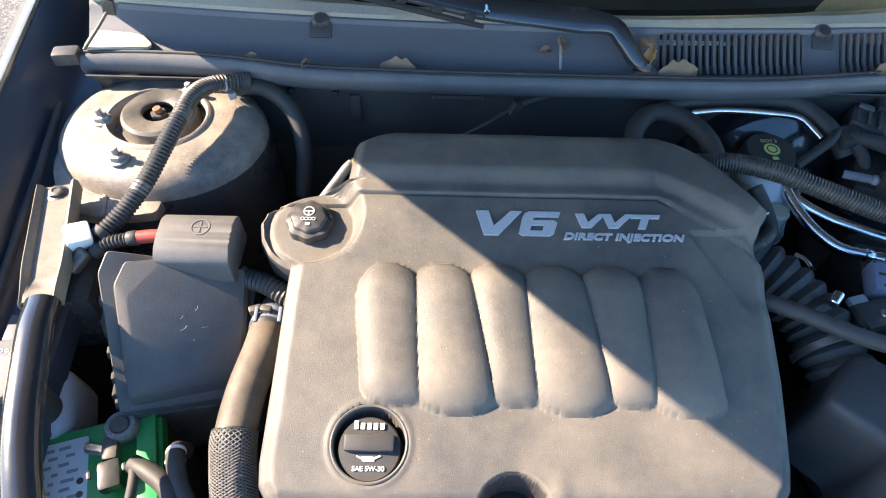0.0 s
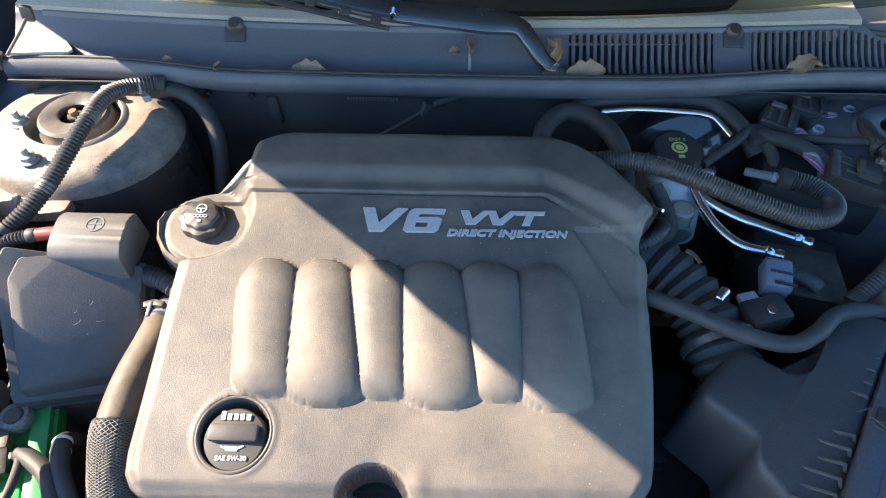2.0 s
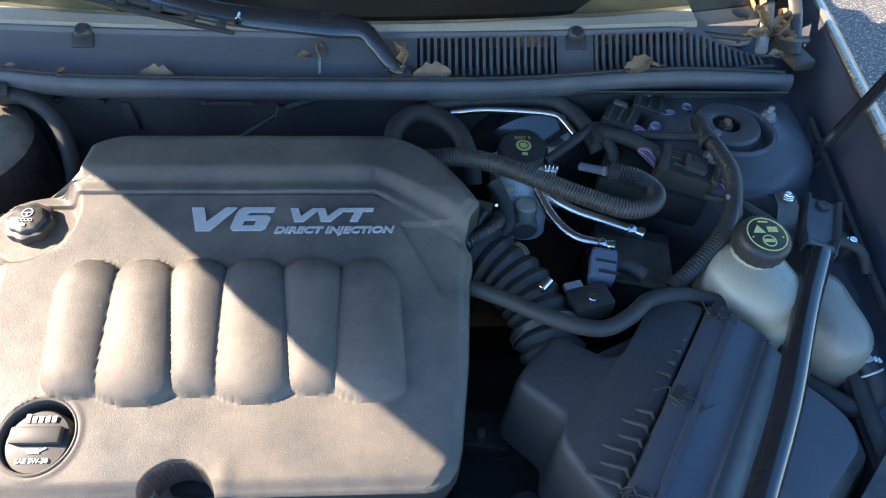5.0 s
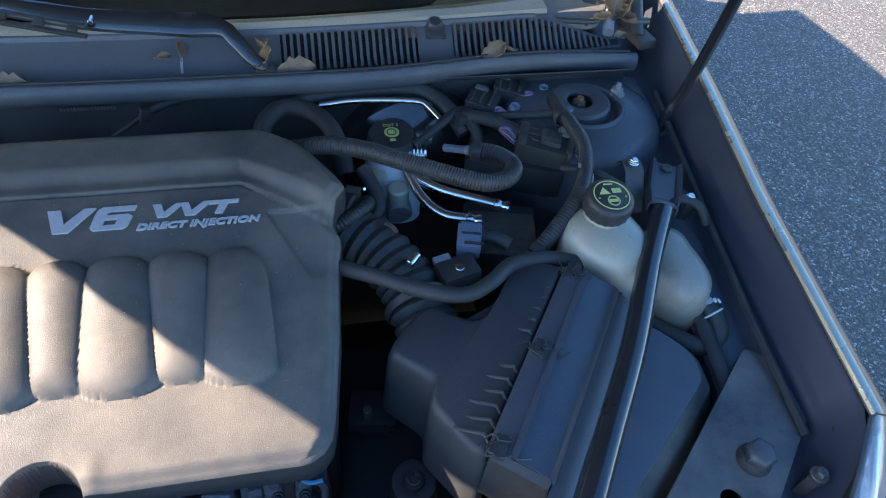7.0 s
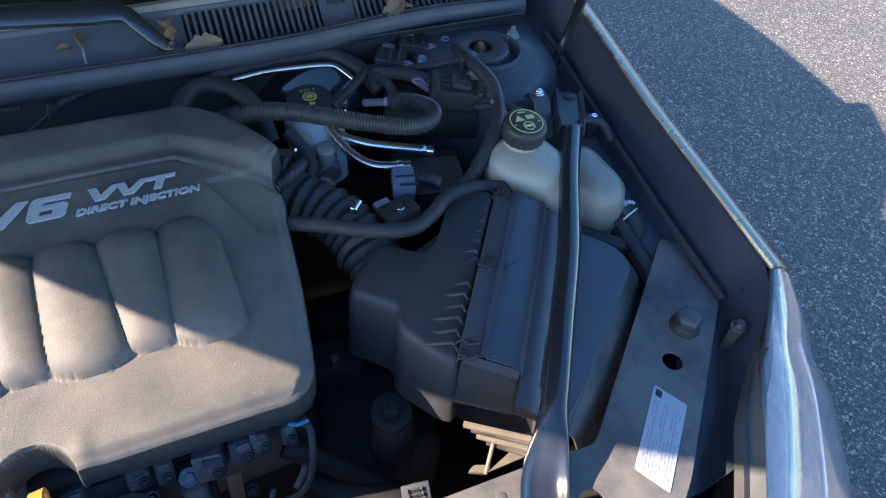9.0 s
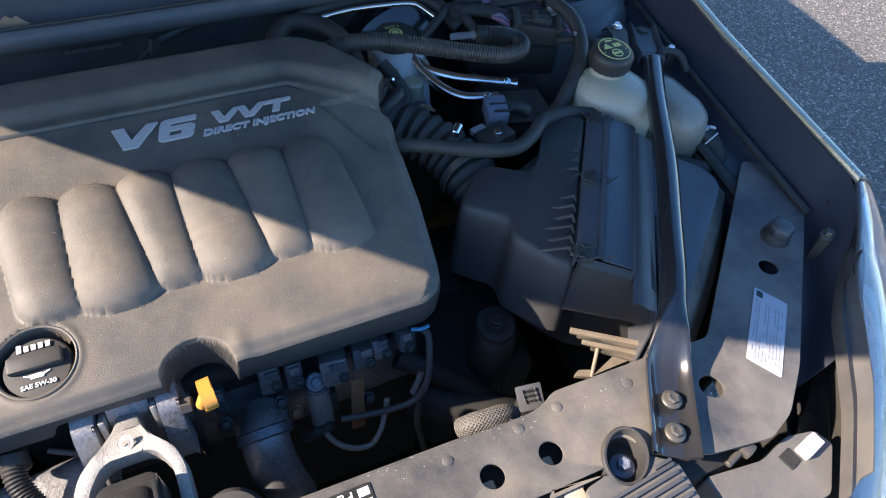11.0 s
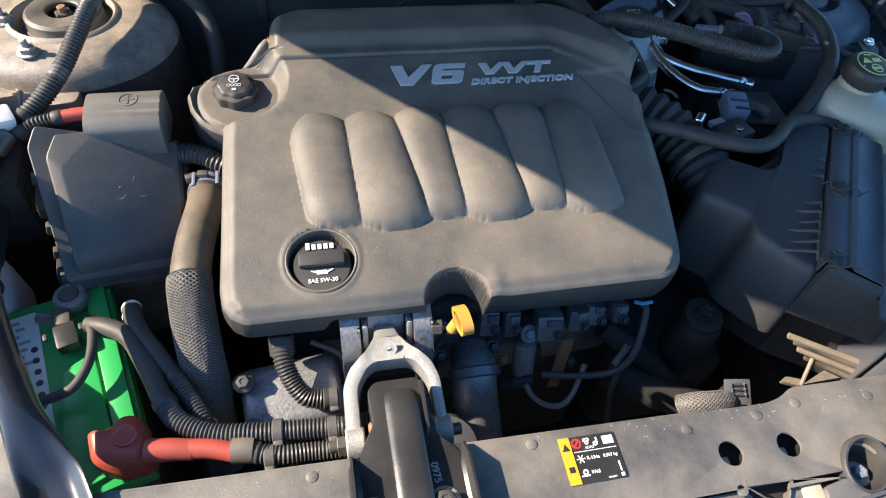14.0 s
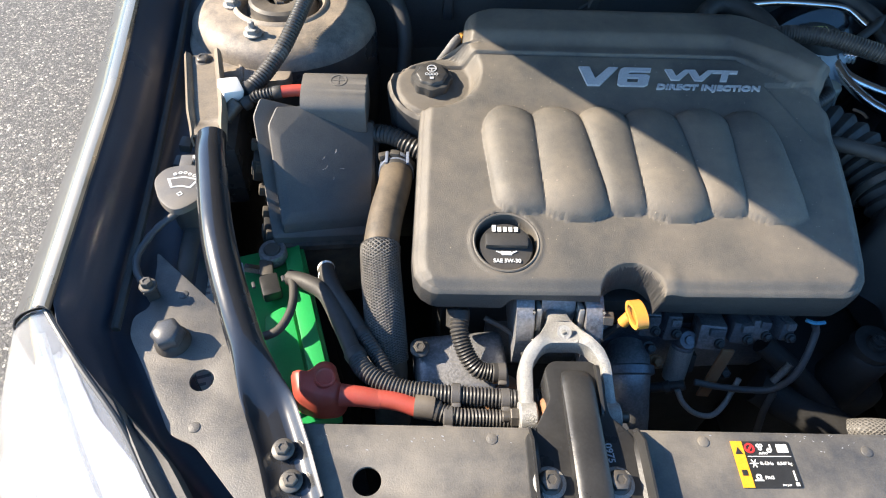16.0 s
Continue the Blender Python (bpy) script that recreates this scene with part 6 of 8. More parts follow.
for s in (-1, 1):
    xs = 0.008 + s * 0.049
    wing = []
    for k in range(10):
        y = -0.13 + k * 0.0165
        h = 0.016 * (1 - smoothstep(0.0, 0.024, y)) + 0.001
        wing.append([(xs - s * 0.006, y, ZT + 0.003), (xs - s * 0.001, y, ZT + 0.006 * min(1, h / 0.01)), (xs + s * 0.001, y, ZT + 0.003 + h)])
    part("side_flange", sheet(wing, 0.0022), "steel_satin", brk)
for x in (-0.0275, 0.0325):
    fix = part("bolt", bolt((x, -0.031, ZT + 0.005), s=0.0082, flange=0.0110, h=0.010), "zinc", brk)
    part("washer", lathe((x, -0.031, ZT + 0.0035), (0, 0, 1), [(0.0145, 0), (0.0145, 0.0012), (0.0125, 0.0022), (0.0, 0.0022)], 28), "alu", fix, "worn bright washer")
part("stamped_number", words("0975", 0.0090, Matrix.Translation((0.0262, 0.004, ZT + 0.0052)) @ Matrix.Rotation(radians(-86), 4, "Z"), 0.0003, bold=0.0001), "letters", brk, "pale stamped part number")

yoke = thing("mount_yoke", (0.006, 0.11, 0.83), "bare cast aluminium engine mount yoke", "mount yoke")


def yoke_z(x, y):
    return 0.851 + min(0, y - 0.12) * 0.30 - max(0, y - 0.12) * 0.45


yo = rounded([(-0.004, 0.170), (0.016, 0.170), (0.018, 0.146), (0.030, 0.124), (0.046, 0.108), (0.052, 0.092), (0.054, 0.030), (0.042, 0.026), (0.0410, 0.090), (0.031, 0.107), (0.022, 0.1115), (-0.009, 0.1115), (-0.017, 0.107), (-0.0280, 0.091), (-0.029, 0.028), (-0.043, 0.030), (-0.042, 0.092), (-0.035, 0.108), (-0.018, 0.124), (-0.006, 0.146)], 0.006, 4)
part("fork", slab(yo, lambda x, y: yoke_z(x, y) - 0.020, lambda x, y: yoke_z(x, y), (), 0.004), "alu", yoke)
part("emblem_ring", lathe((0.0065, 0.1235, yoke_z(0, 0.1235) - 0.0003), (0, -0.3, 1), [(0.0075, 0), (0.0075, 0.0006), (0.0065, 0.0006), (0.0065, 0.0003), (0.0040, 0.0003), (0.0040, 0.0006), (0.0030, 0.0006), (0.0030, 0)], 28), "alu", yoke)
for x in (-0.035, 0.047):
    part("eye", rod((x - 0.009, 0.045, 0.8185), (x + 0.009, 0.045, 0.8185), 0.0155, n=22), "alu", yoke)
part("pivot_bolt", rod((-0.060, 0.045, 0.8185), (0.066, 0.045, 0.8185), 0.0058, n=12), "zinc", yoke)
part("pivot_nut", rod((-0.052, 0.045, 0.8185), (-0.044, 0.045, 0.8185), 0.0095, n=6), "zinc", yoke)
part("bushing", rod((-0.022, 0.045, 0.8185), (0.034, 0.045, 0.8185), 0.019, n=24), "rust", yoke, "brown worn bushing")

ears = thing("engine_mount_ears", (0.006, 0.16, 0.82), "grimy cast aluminium mount ears on the engine", "engine bracket")
for x, w in ((-0.029, 0.020), (0.046, 0.020)):
    part("ear", profile_bar(rounded([(0.128, 0.770), (0.132, 0.815), (0.150, 0.842), (0.172, 0.850), (0.200, 0.846), (0.205, 0.770)], 0.008), x - w / 2, x + w / 2, 0.003), "alu_dark", ears)
part("centre_block", profile_bar(rounded([(0.158, 0.770), (0.160, 0.828), (0.172, 0.846), (0.205, 0.846), (0.205, 0.770)], 0.006), -0.010, 0.028, 0.003), "alu_dark", ears)
part("rubber_block", box((0.008, 0.190, 0.800), (0.085, 0.030, 0.06), (0, 0, 0), 0.006), "rubber", ears)
for x in (-0.014, 0.032):
    part("pivot_lug", box((x, 0.158, 0.826), (0.006, 0.018, 0.030), (-20, 0, 0), 0.002), "alu", ears)
part("cross_bolt", rod((0.054, 0.152, 0.832), (0.066, 0.151, 0.832), 0.0085, n=6), "zinc", ears)

# ---- dipstick ----
dip = thing("oil_dipstick", (0.066, 0.128, 0.84), "yellow ring handle of the oil dipstick", "dipstick")
dc, da, db = Vector((0.0835, 0.141, 0.857)), Vector((0.0016, -0.0145, 0.0029)), Vector((-0.0003, 0.0016, 0.0082))
dn = da.cross(db).normalized() * 0.0026
band = []
for k in range(25):
    a = 2 * math.pi * k / 24
    q, grow = dc + da * math.cos(a) + db * math.sin(a), da.normalized() * math.cos(a) + db.normalized() * math.sin(a)
    band.append([q - dn - grow * 0.0012, q - dn * 1.05, q + dn * 1.05, q + dn - grow * 0.0012])
part("ring_handle", sheet(band, 0.003), "yellow", dip)
part("plug", rod((0.080, 0.146, 0.846), (0.074, 0.144, 0.834), 0.0062, n=14), "yellow", dip)
part("tube", tube([(0.075, 0.145, 0.837), (0.064, 0.150, 0.80), (0.055, 0.16, 0.74), (0.05, 0.17, 0.68)], 0.0045, 8), "steel_satin", dip)

# ---- engine under the cover ----
eng = thing("engine_block", (0.1, 0.35, 0.35), "grimy dark engine block under the cover", "engine")
part("block", box((0.11, 0.40, 0.58), (0.46, 0.38, 0.50), bevel=0.02), "dark", eng)
part("head_front", profile_bar(rounded([(0.215, 0.60), (0.200, 0.66), (0.205, 0.72), (0.225, 0.765), (0.30, 0.80), (0.30, 0.60)], 0.01), -0.06, 0.325, 0.003), "iron", eng, "grimy cast cam cover")
part("notch_shelf", box((0.085, 0.210, 0.805), (0.13, 0.05, 0.02), (0, 0, 0), 0.004), "dark", eng)
rnd = random.Random(21)
BOSSES = [((0.0770, 0.1950, 0.7500), 0.022, 0.034, "iron"), ((0.1400, 0.1970, 0.7550), 0.024, 0.034, "alu_dark"), ((0.1660, 0.1930, 0.7550), 0.02, 0.036, "iron"), ((0.1870, 0.1880, 0.7450), 0.02, 0.022, "round"), ((0.2130, 0.1800, 0.7550), 0.032, 0.036, "alu_dark"), ((0.2480, 0.1830, 0.7600), 0.024, 0.03, "iron"), ((0.2700, 0.1850, 0.7650), 0.02, 0.028, "alu_dark"), ((0.2990, 0.1830, 0.7650), 0.018, 0.026, "iron")]
for c, w, d, kind in BOSSES:
    c = Vector(c)
    if kind == "round":
        part("cam_boss", lathe(c - Vector((0, 0, 0.016)), (0.05, -0.6, 0.8), [(0.014, -0.012), (0.0135, 0.012), (0.011, 0.016), (0.006, 0.0165), (0.0055, 0.020), (0, 0.020)], 16), "iron", eng)
        continue
    boss = part("cam_rib", box(c + Vector((0, 0.010, -0.008)), (w, 0.036, d), (-24, rnd.uniform(-6, 6), rnd.uniform(-8, 8)), 0.004), kind, eng)
    part("rib_cap", box(c + Vector((0.002, 0.002, 0.006)), (w * 0.6, 0.018, 0.010), (-24, 0, rnd.uniform(-8, 8)), 0.002), "iron" if kind == "alu_dark" else "alu_dark", boss)
    part("rib_bolt", bolt(c + Vector((w * 0.2, -0.012, -0.004)), (0, -0.7, 0.7), s=0.0042, flange=0.0065, h=0.006), "steel_satin", boss)
part("manifold_stud", bolt((0.1440, 0.1800, 0.7200), (0.05, -0.6, 0.8), s=0.0055, flange=0.009, h=0.012), "steel_satin", eng)
part("manifold_stud", bolt((0.1570, 0.1720, 0.7000), (0.05, -0.6, 0.8), s=0.0055, flange=0.009, h=0.012), "rust", eng)
part("manifold_stud", bolt((0.0790, 0.1820, 0.7100), (0.05, -0.6, 0.8), s=0.0055, flange=0.009, h=0.012), "steel_satin", eng)
part("manifold_stud", bolt((0.0650, 0.1970, 0.7300), (0.05, -0.6, 0.8), s=0.0055, flange=0.009, h=0.012), "rust", eng)
part("manifold_stud", bolt((0.2440, 0.1620, 0.6900), (0.05, -0.6, 0.8), s=0.0055, flange=0.009, h=0.012), "steel_satin", eng)
part("exhaust_elbow", tube([(0.1230, 0.1850, 0.7000), (0.1170, 0.1560, 0.7050), (0.1160, 0.1370, 0.6900), (0.1200, 0.1190, 0.6600), (0.1290, 0.1080, 0.6100)], 0.0275, 24, 0.006), "alu_dark", eng, "large grimy cast exhaust elbow")
part("elbow_collar", lathe((0.1170, 0.1560, 0.7050), (0, 0.8, 0.35), [(0.0275, -0.007), (0.0325, -0.005), (0.0325, 0.005), (0.0275, 0.007)], 28), "iron", eng)
part("heat_shield", slab(rounded([(0.02, 0.06), (0.10, 0.06), (0.11, 0.11), (0.03, 0.12)], 0.01), 0.62, 0.624, (), 0.001), "alu_dark", eng)
part("heat_web", box((0.20, 0.205, 0.675), (0.24, 0.016, 0.07), (-10, 0, 4), 0.006), "iron", eng)
sol_top, sol_foot = Vector((0.1880, 0.1830, 0.7220)), Vector((0.1860, 0.1620, 0.6720))
part("oil_switch", rod(sol_foot, sol_top, 0.0142, n=26), "alu", eng, "shiny cylindrical solenoid")
part("switch_cap", lathe(sol_top - (sol_top - sol_foot).normalized() * 0.004, sol_top - sol_foot, [(0.0134, 0), (0.0142, 0.002), (0.0142, 0.005), (0.0115, 0.008), (0.004, 0.0085), (0, 0.0085)], 24), "iron", eng)
part("switch_bracket", box(sol_foot.lerp(sol_top, 0.45) + Vector((0.016, 0.004, 0)), (0.012, 0.014, 0.030), (-20, 0, 0), 0.003), "plastic", eng)
part("steel_strap", box((0.2290, 0.1550, 0.7000), (0.016, 0.004, 0.085), (-14, 6, 0), 0.001), "rust", eng, "brown flat steel strap")
part("sensor_body", rod((0.1560, 0.1520, 0.6650), (0.1940, 0.1460, 0.6850), 0.0065, n=14), "plastic", eng)
part("sensor_collar", rod((0.1710, 0.1480, 0.6740), (0.1780, 0.1480, 0.6780), 0.0080, n=14), "rubber", eng)
part("sensor_wire", tube([(0.1830, 0.1400, 0.6840), (0.1930, 0.1300, 0.6680), (0.2110, 0.1220, 0.6550), (0.2320, 0.1200, 0.6520), (0.2480, 0.1300, 0.6580), (0.2590, 0.1440, 0.6700), (0.2670, 0.1560, 0.6850)], 0.0036, 10), "alu", eng, "silver wrapped sensor wire")
part("sensor_wire", tube([(0.2050, 0.1480, 0.6900), (0.2340, 0.1420, 0.6900), (0.2660, 0.1370, 0.6920), (0.2940, 0.1340, 0.7000), (0.3100, 0.1370, 0.7250), (0.3190, 0.1500, 0.7500), (0.3240, 0.1680, 0.7780), (0.3190, 0.1720, 0.7900)], 0.0042, 10), "seal", eng, "grey sensor lead")
part("silver_wrap", tube([(0.2940, 0.1400, 0.7080), (0.3030, 0.1460, 0.7180), (0.3110, 0.1530, 0.7300)], 0.0046, 10, 0.003), "braid", eng)
part("blue_clip", tube([(0.3030, 0.1720, 0.8000), (0.3120, 0.1680, 0.8000), (0.3240, 0.1690, 0.8000)], 0.0024, 6), "blue_wire", eng)
part("down_pipe", tube([(0.3000, 0.1330, 0.6950), (0.2930, 0.1190, 0.6700), (0.2970, 0.1020, 0.6200)], 0.0042, 10), "rubber", eng)
part("cross_pipe", tube([(0.2920, 0.1880, 0.7200), (0.3270, 0.1660, 0.7000), (0.3660, 0.1440, 0.6700), (0.4100, 0.1200, 0.6300)], 0.014, 16, 0.008), "dark", eng)
# pump and castings to the front left of the engine
part("pump_casting", box((-0.095, 0.135, 0.735), (0.105, 0.075, 0.075), (8, 0, 6), 0.014, 3), "alu_dark", eng, "rough grey pump casting")
part("pump_snout", rod((-0.05, 0.118, 0.735), (-0.045, 0.09, 0.745), 0.022, n=20), "rust", eng)
part("pump_bolt", bolt((-0.135, 0.098, 0.765), (0, -0.6, 0.8)), "zinc", eng)
part("pump_bolt", bolt((-0.142, 0.14, 0.785), (0, -0.2, 1)), "zinc", eng)
part("hose_stub", rod((-0.100, 0.175, 0.815), (-0.100, 0.158, 0.800), 0.013, n=18), "plastic", eng)
hose("ribbed_conduit", [(-0.098, 0.170, 0.815), (-0.099, 0.150, 0.808), (-0.092, 0.130, 0.796), (-0.080, 0.115, 0.787), (-0.064, 0.111, 0.783), (-0.052, 0.111, 0.782)], 0.0105, "loom", "short black ribbed elbow on the pump", "conduit", pitch=0.0036, depth=0.16)
loom_clip((-0.052, 0.111, 0.782), (1, 0, 0), 0.0125)
hose("thin_wire", [(-0.07, 0.165, 0.81), (-0.04, 0.15, 0.80), (-0.025, 0.12, 0.79), (-0.03, 0.10, 0.77)], 0.003, "rubber", "thin black wire below the cover", "wire")
part("oil_filter", lathe((0.062, 0.085, 0.66), (0.05, -0.35, 1), [(0.036, 0), (0.037, 0.01), (0.037, 0.06), (0.033, 0.068), (0.02, 0.07), (0, 0.07)], 32), "seal", eng, "dark painted oil filter can")
part("alternator", lathe((-0.10, 0.13, 0.60), (0, -0.3, 1), [(0.055, 0), (0.06, 0.03), (0.055, 0.07), (0.02, 0.08), (0, 0.08)], 28), "dark", eng)

# gearbox top and frame pieces to the right of the engine
gear = thing("gearbox", (0.40, 0.24, 0.45), "dark gearbox housing low in the bay", "gearbox")
part("housing", box((0.41, 0.29, 0.56), (0.16, 0.28, 0.20), (4, 0, 0), 0.03, 3), "dark", gear)
part("housing_neck", lathe((0.4215, 0.1765, 0.60), (0, -0.05, 1), [(0.034, 0), (0.028, 0.10), (0.026, 0.126), (0.022, 0.131), (0.0, 0.132)], 28), "dark", gear)
part("upper_boss", lathe((0.4215, 0.1765, 0.730), (0, -0.1, 1), [(0.026, 0), (0.025, 0.012), (0.018, 0.014), (0.012, 0.012), (0.0105, 0.017), (0, 0.017)], 26), "dark", gear)
part("vent", lathe((0.4215, 0.1765, 0.745), (0, -0.1, 1), [(0.0095, 0), (0.009, 0.006), (0.0065, 0.0065), (0.005, 0.004), (0, 0.004)], 18), "steel_satin", gear)
part("bracket", box((0.385, 0.285, 0.705), (0.06, 0.05, 0.035), (0, 0, -10), 0.006), "steel_satin", gear)
part("bracket_stud", rod((0.378, 0.272, 0.722), (0.378, 0.272, 0.742), 0.006, n=8), "zinc", gear)
part("low_hose", tube([(0.30, 0.16, 0.66), (0.35, 0.13, 0.65), (0.41, 0.10, 0.64), (0.45, 0.07, 0.62)], 0.024, 18, 0.01), "dark", gear)
tagw = thing("white_tag", (0.459, 0.218, 0.770), "small white paper tag hanging from the air filter box", "tag")
part("paper", box((0.4585, 0.219, 0.770), (0.020, 0.016, 0.0012), (-30, 10, -14), 0.0005), "white", tagw)
part("print", box((0.4585, 0.2185, 0.7715), (0.006, 0.006, 0.0008), (-30, 10, -14)), "print_grey", tagw)
tagg = thing("grey_tag", (0.413, 0.068, 0.742), "grey plastic tag low beside the front panel", "tag")
part("plate", box((0.413, 0.068, 0.742), (0.032, 0.030, 0.003), (30, 0, -8), 0.002), "cowl", tagg)
for k in range(3):
    part("print_bar", box((0.413, 0.068 + 0.006 - 0.005 * k, 0.7475 - 0.003 * k), (0.016, 0.0012, 0.001), (30, 0, -8)), "seal", tagg)
part("foot", box((0.413, 0.068 + 0.012, 0.72), (0.012, 0.008, 0.05), (0, 0, 0), 0.002), "dark", tagg)
braid("braided_hose", [(0.3100, 0.0460, 0.7850), (0.3230, 0.0420, 0.7970), (0.3410, 0.0390, 0.8000), (0.3560, 0.0390, 0.7960), (0.3670, 0.0390, 0.7850)], 0.0115, "grey braided hose behind the front panel", 18)

# ---- air filter housing ----
air = thing("air_filter_housing", (0.55, 0.25, 0.68), "black plastic air filter housing with ribs and clips", "air filter box")


def air_z(x, y):
    return 0.882 + 0.08 * (x - 0.50) + 0.03 * (y - 0.25)


lid_a = rounded([(0.402, 0.266), (0.420, 0.292), (0.452, 0.322), (0.502, 0.290), (0.524, 0.296), (0.574, 0.370), (0.620, 0.346), (0.482, 0.138), (0.468, 0.148), (0.437, 0.200), (0.447, 0.226)], 0.012, 4)
part("lid", loft([[(x, y, air_z(x, y) - 0.12) for x, y in inset(lid_a, -0.010)], [(x, y, air_z(x, y) - 0.018) for x, y in inset(lid_a, -0.003)], [(x, y, air_z(x, y) - 0.006) for x, y in lid_a], [(x, y, air_z(x, y) - 0.0015) for x, y in inset(lid_a, 0.004)], [(x, y, air_z(x, y)) for x, y in inset(lid_a, 0.010)]]), "lid", air, "moulded lid", smooth=50)
W = Vector((0.485 - 0.626, 0.137 - 0.342, 0)).normalized()      # along the clip side
N = Vector((-W.y, W.x, 0))


def side(s, n, dz):
    p = Vector((0.626, 0.342, 0)) + W * s + N * n
    return Vector((p.x, p.y, 0.891 + dz))


L = 0.249


def strip_bar(prof, s0=0.0, s1=L, n_s=2):
    return sheet([[side(s0 + (s1 - s0) * k / (n_s - 1), n, dz) for n, dz in prof] for k in range(n_s)], 0.002)


part("side_panel", strip_bar([(-0.004, -0.016), (-0.003, 0.000), (0.000, 0.002), (0.018, 0.002), (0.0195, 0.0055), (0.0225, 0.006), (0.0245, 0.001), (0.056, -0.004), (0.060, -0.007), (0.062, -0.014), (0.063, -0.045)], n_s=3), "panel_blue", air, "flat raised panel along the lid")
part("side_ledge", strip_bar([(0.062, -0.018), (0.070, -0.0185), (0.078, -0.023), (0.086, -0.026), (0.090, -0.032), (0.094, -0.07), (0.096, -0.16)], -0.004, L + 0.035, 3), "panel_blue", air, "lower box wall")
part("panel_end", loft([[side(L - 0.001, n, dz) for n, dz in ((-0.004, -0.09), (0.062, -0.09), (0.061, -0.008), (0.000, 0.001))], [side(L + 0.006, n, dz) for n, dz in ((-0.002, -0.09), (0.064, -0.09), (0.060, -0.014), (0.002, -0.006))]]), "lid", air)
for k in range(15):
    s = 0.006 + k * 0.0165
    if k in (7, 8):
        continue
    near = -0.044 + 0.006 * (k % 2)
    tall = [(near, -0.014), (near + 0.008, -0.010), (-0.012, 0.0015), (-0.005, -0.012)]
    rib = bmesh.new()
    vs = []
    for n, dz in tall:
        for d in (-0.0010, 0.0010):
            vs.append(rib.verts.new(side(s + d * (0.3 if n < -0.045 else 1.0), n, dz)))
    for i in range(3):
        rib.faces.new((vs[2 * i], vs[2 * i + 1], vs[2 * i + 3], vs[2 * i + 2]))
    rib.normal_update()
    bmesh.ops.solidify(rib, geom=rib.faces[:], thickness=0.003)
    part("rib", rib, "fuse", air, smooth=0)
for s in (0.004, 0.125, 0.244):
    rnd = random.Random(int(s * 1000))
    knots = [side(s + rnd.uniform(-0.009, 0.012), -0.016 + 0.0048 * i + rnd.uniform(-0.006, 0.006), 0.004 + rnd.uniform(0.0, 0.006)) for i in range(11)]
    clip = part("clip", tube(knots, 0.0009, 6, 0.002), "plastic", air, "bent wire clip")
    knots = [side(s - 0.010 + 0.0035 * i + rnd.uniform(-0.003, 0.003), 0.004 + rnd.uniform(-0.010, 0.014), 0.006 + rnd.uniform(0.0, 0.004)) for i in range(8)]
    part("clip_wire", tube(knots, 0.0011, 6, 0.002), "rubber", clip)
    part("clip_pad", box(side(s, 0.006, 0.003), (0.024, 0.016, 0.007), (0, 0, 56), 0.003), "rubber", clip)
part("lower_box", loft([[(x, y, z) for x, y in pl] for z, pl in (
    (0.66, ((0.47, 0.30), (0.60, 0.35), (0.70, 0.32), (0.610, 0.100), (0.530, 0.155), (0.495, 0.20))), (0.796, ((0.47, 0.30), (0.60, 0.35), (0.70, 0.32), (0.600, 0.090), (0.520, 0.150), (0.490, 0.20))),
    (0.799, ((0.45, 0.30), (0.60, 0.35), (0.70, 0.32), (0.576, 0.064), (0.498, 0.129), (0.468, 0.180))), (0.806, ((0.45, 0.30), (0.60, 0.35), (0.70, 0.32), (0.575, 0.064), (0.497, 0.130), (0.467, 0.181))),
    (0.868, ((0.45, 0.28), (0.60, 0.35), (0.69, 0.315), (0.556, 0.082), (0.492, 0.130), (0.462, 0.186))))]), "lid", air, "front wall of the lower box", smooth=0)
# stepped dusty rims below the box
for a, b, z, w, mat in (((0.4860, 0.1140), (0.5860, 0.0450), 0.780, 0.0035, "rim_dusty"), ((0.4930, 0.1070), (0.5830, 0.0440), 0.775, 0.0030, "plastic_dusty"), ((0.4980, 0.1010), (0.5750, 0.0440), 0.769, 0.0040, "rim_dusty"), ((0.5080, 0.0930), (0.5650, 0.0460), 0.760, 0.0035, "plastic_dusty")):
    a, b = Vector(a), Vector(b)
    b = a.lerp(b, 1.28)
    d = (b - a).normalized()
    n = Vector((-d.y, d.x))
    part("front_rim", slab(rounded([tuple(a + n * w), tuple(a - n * w), tuple(b - n * w), tuple(b + n * w)], 0.002), z - 0.004, z, (), 0.001), mat, air, "dusty brown lower rim" if mat == "rim_dusty" else "")
part("front_strut", rod((0.5130, 0.0870, 0.7620), (0.4950, 0.0640, 0.7420), 0.0024, n=8), "rim_dusty", air)
part("front_fin", slab([(0.4960, 0.0640), (0.5410, 0.0800), (0.5690, 0.0660)], 0.741, 0.745), "rim_dusty", air, "dusty brown triangular gusset")
part("front_foot", slab(rounded([(0.4790, 0.0760), (0.5000, 0.0660), (0.5070, 0.0740), (0.4890, 0.0810)], 0.003), 0.730, 0.735), "rim_dusty", air)
part("duct", slab(rounded([(0.640, 0.20), (0.548, 0.055), (0.560, 0.034), (0.744, 0.196), (0.744, 0.230), (0.712, 0.272), (0.68, 0.275)], 0.02, 5), 0.74, lambda x, y: 0.858 + 0.04 * (x - 0.65), (), 0.006), "panel_blue", air, "wide flat intake duct")

part("duct_side", sheet([[(x, y, 0.856), (x + 0.012, y - 0.008, 0.845), (x + 0.030, y - 0.020, 0.79), (x + 0.034, y - 0.024, 0.72)] for x, y in ((0.555, 0.040), (0.62, 0.090), (0.69, 0.150), (0.742, 0.200), (0.744, 0.232))], 0.002), "plastic_dusty", air, "sloping dusty side of the duct")

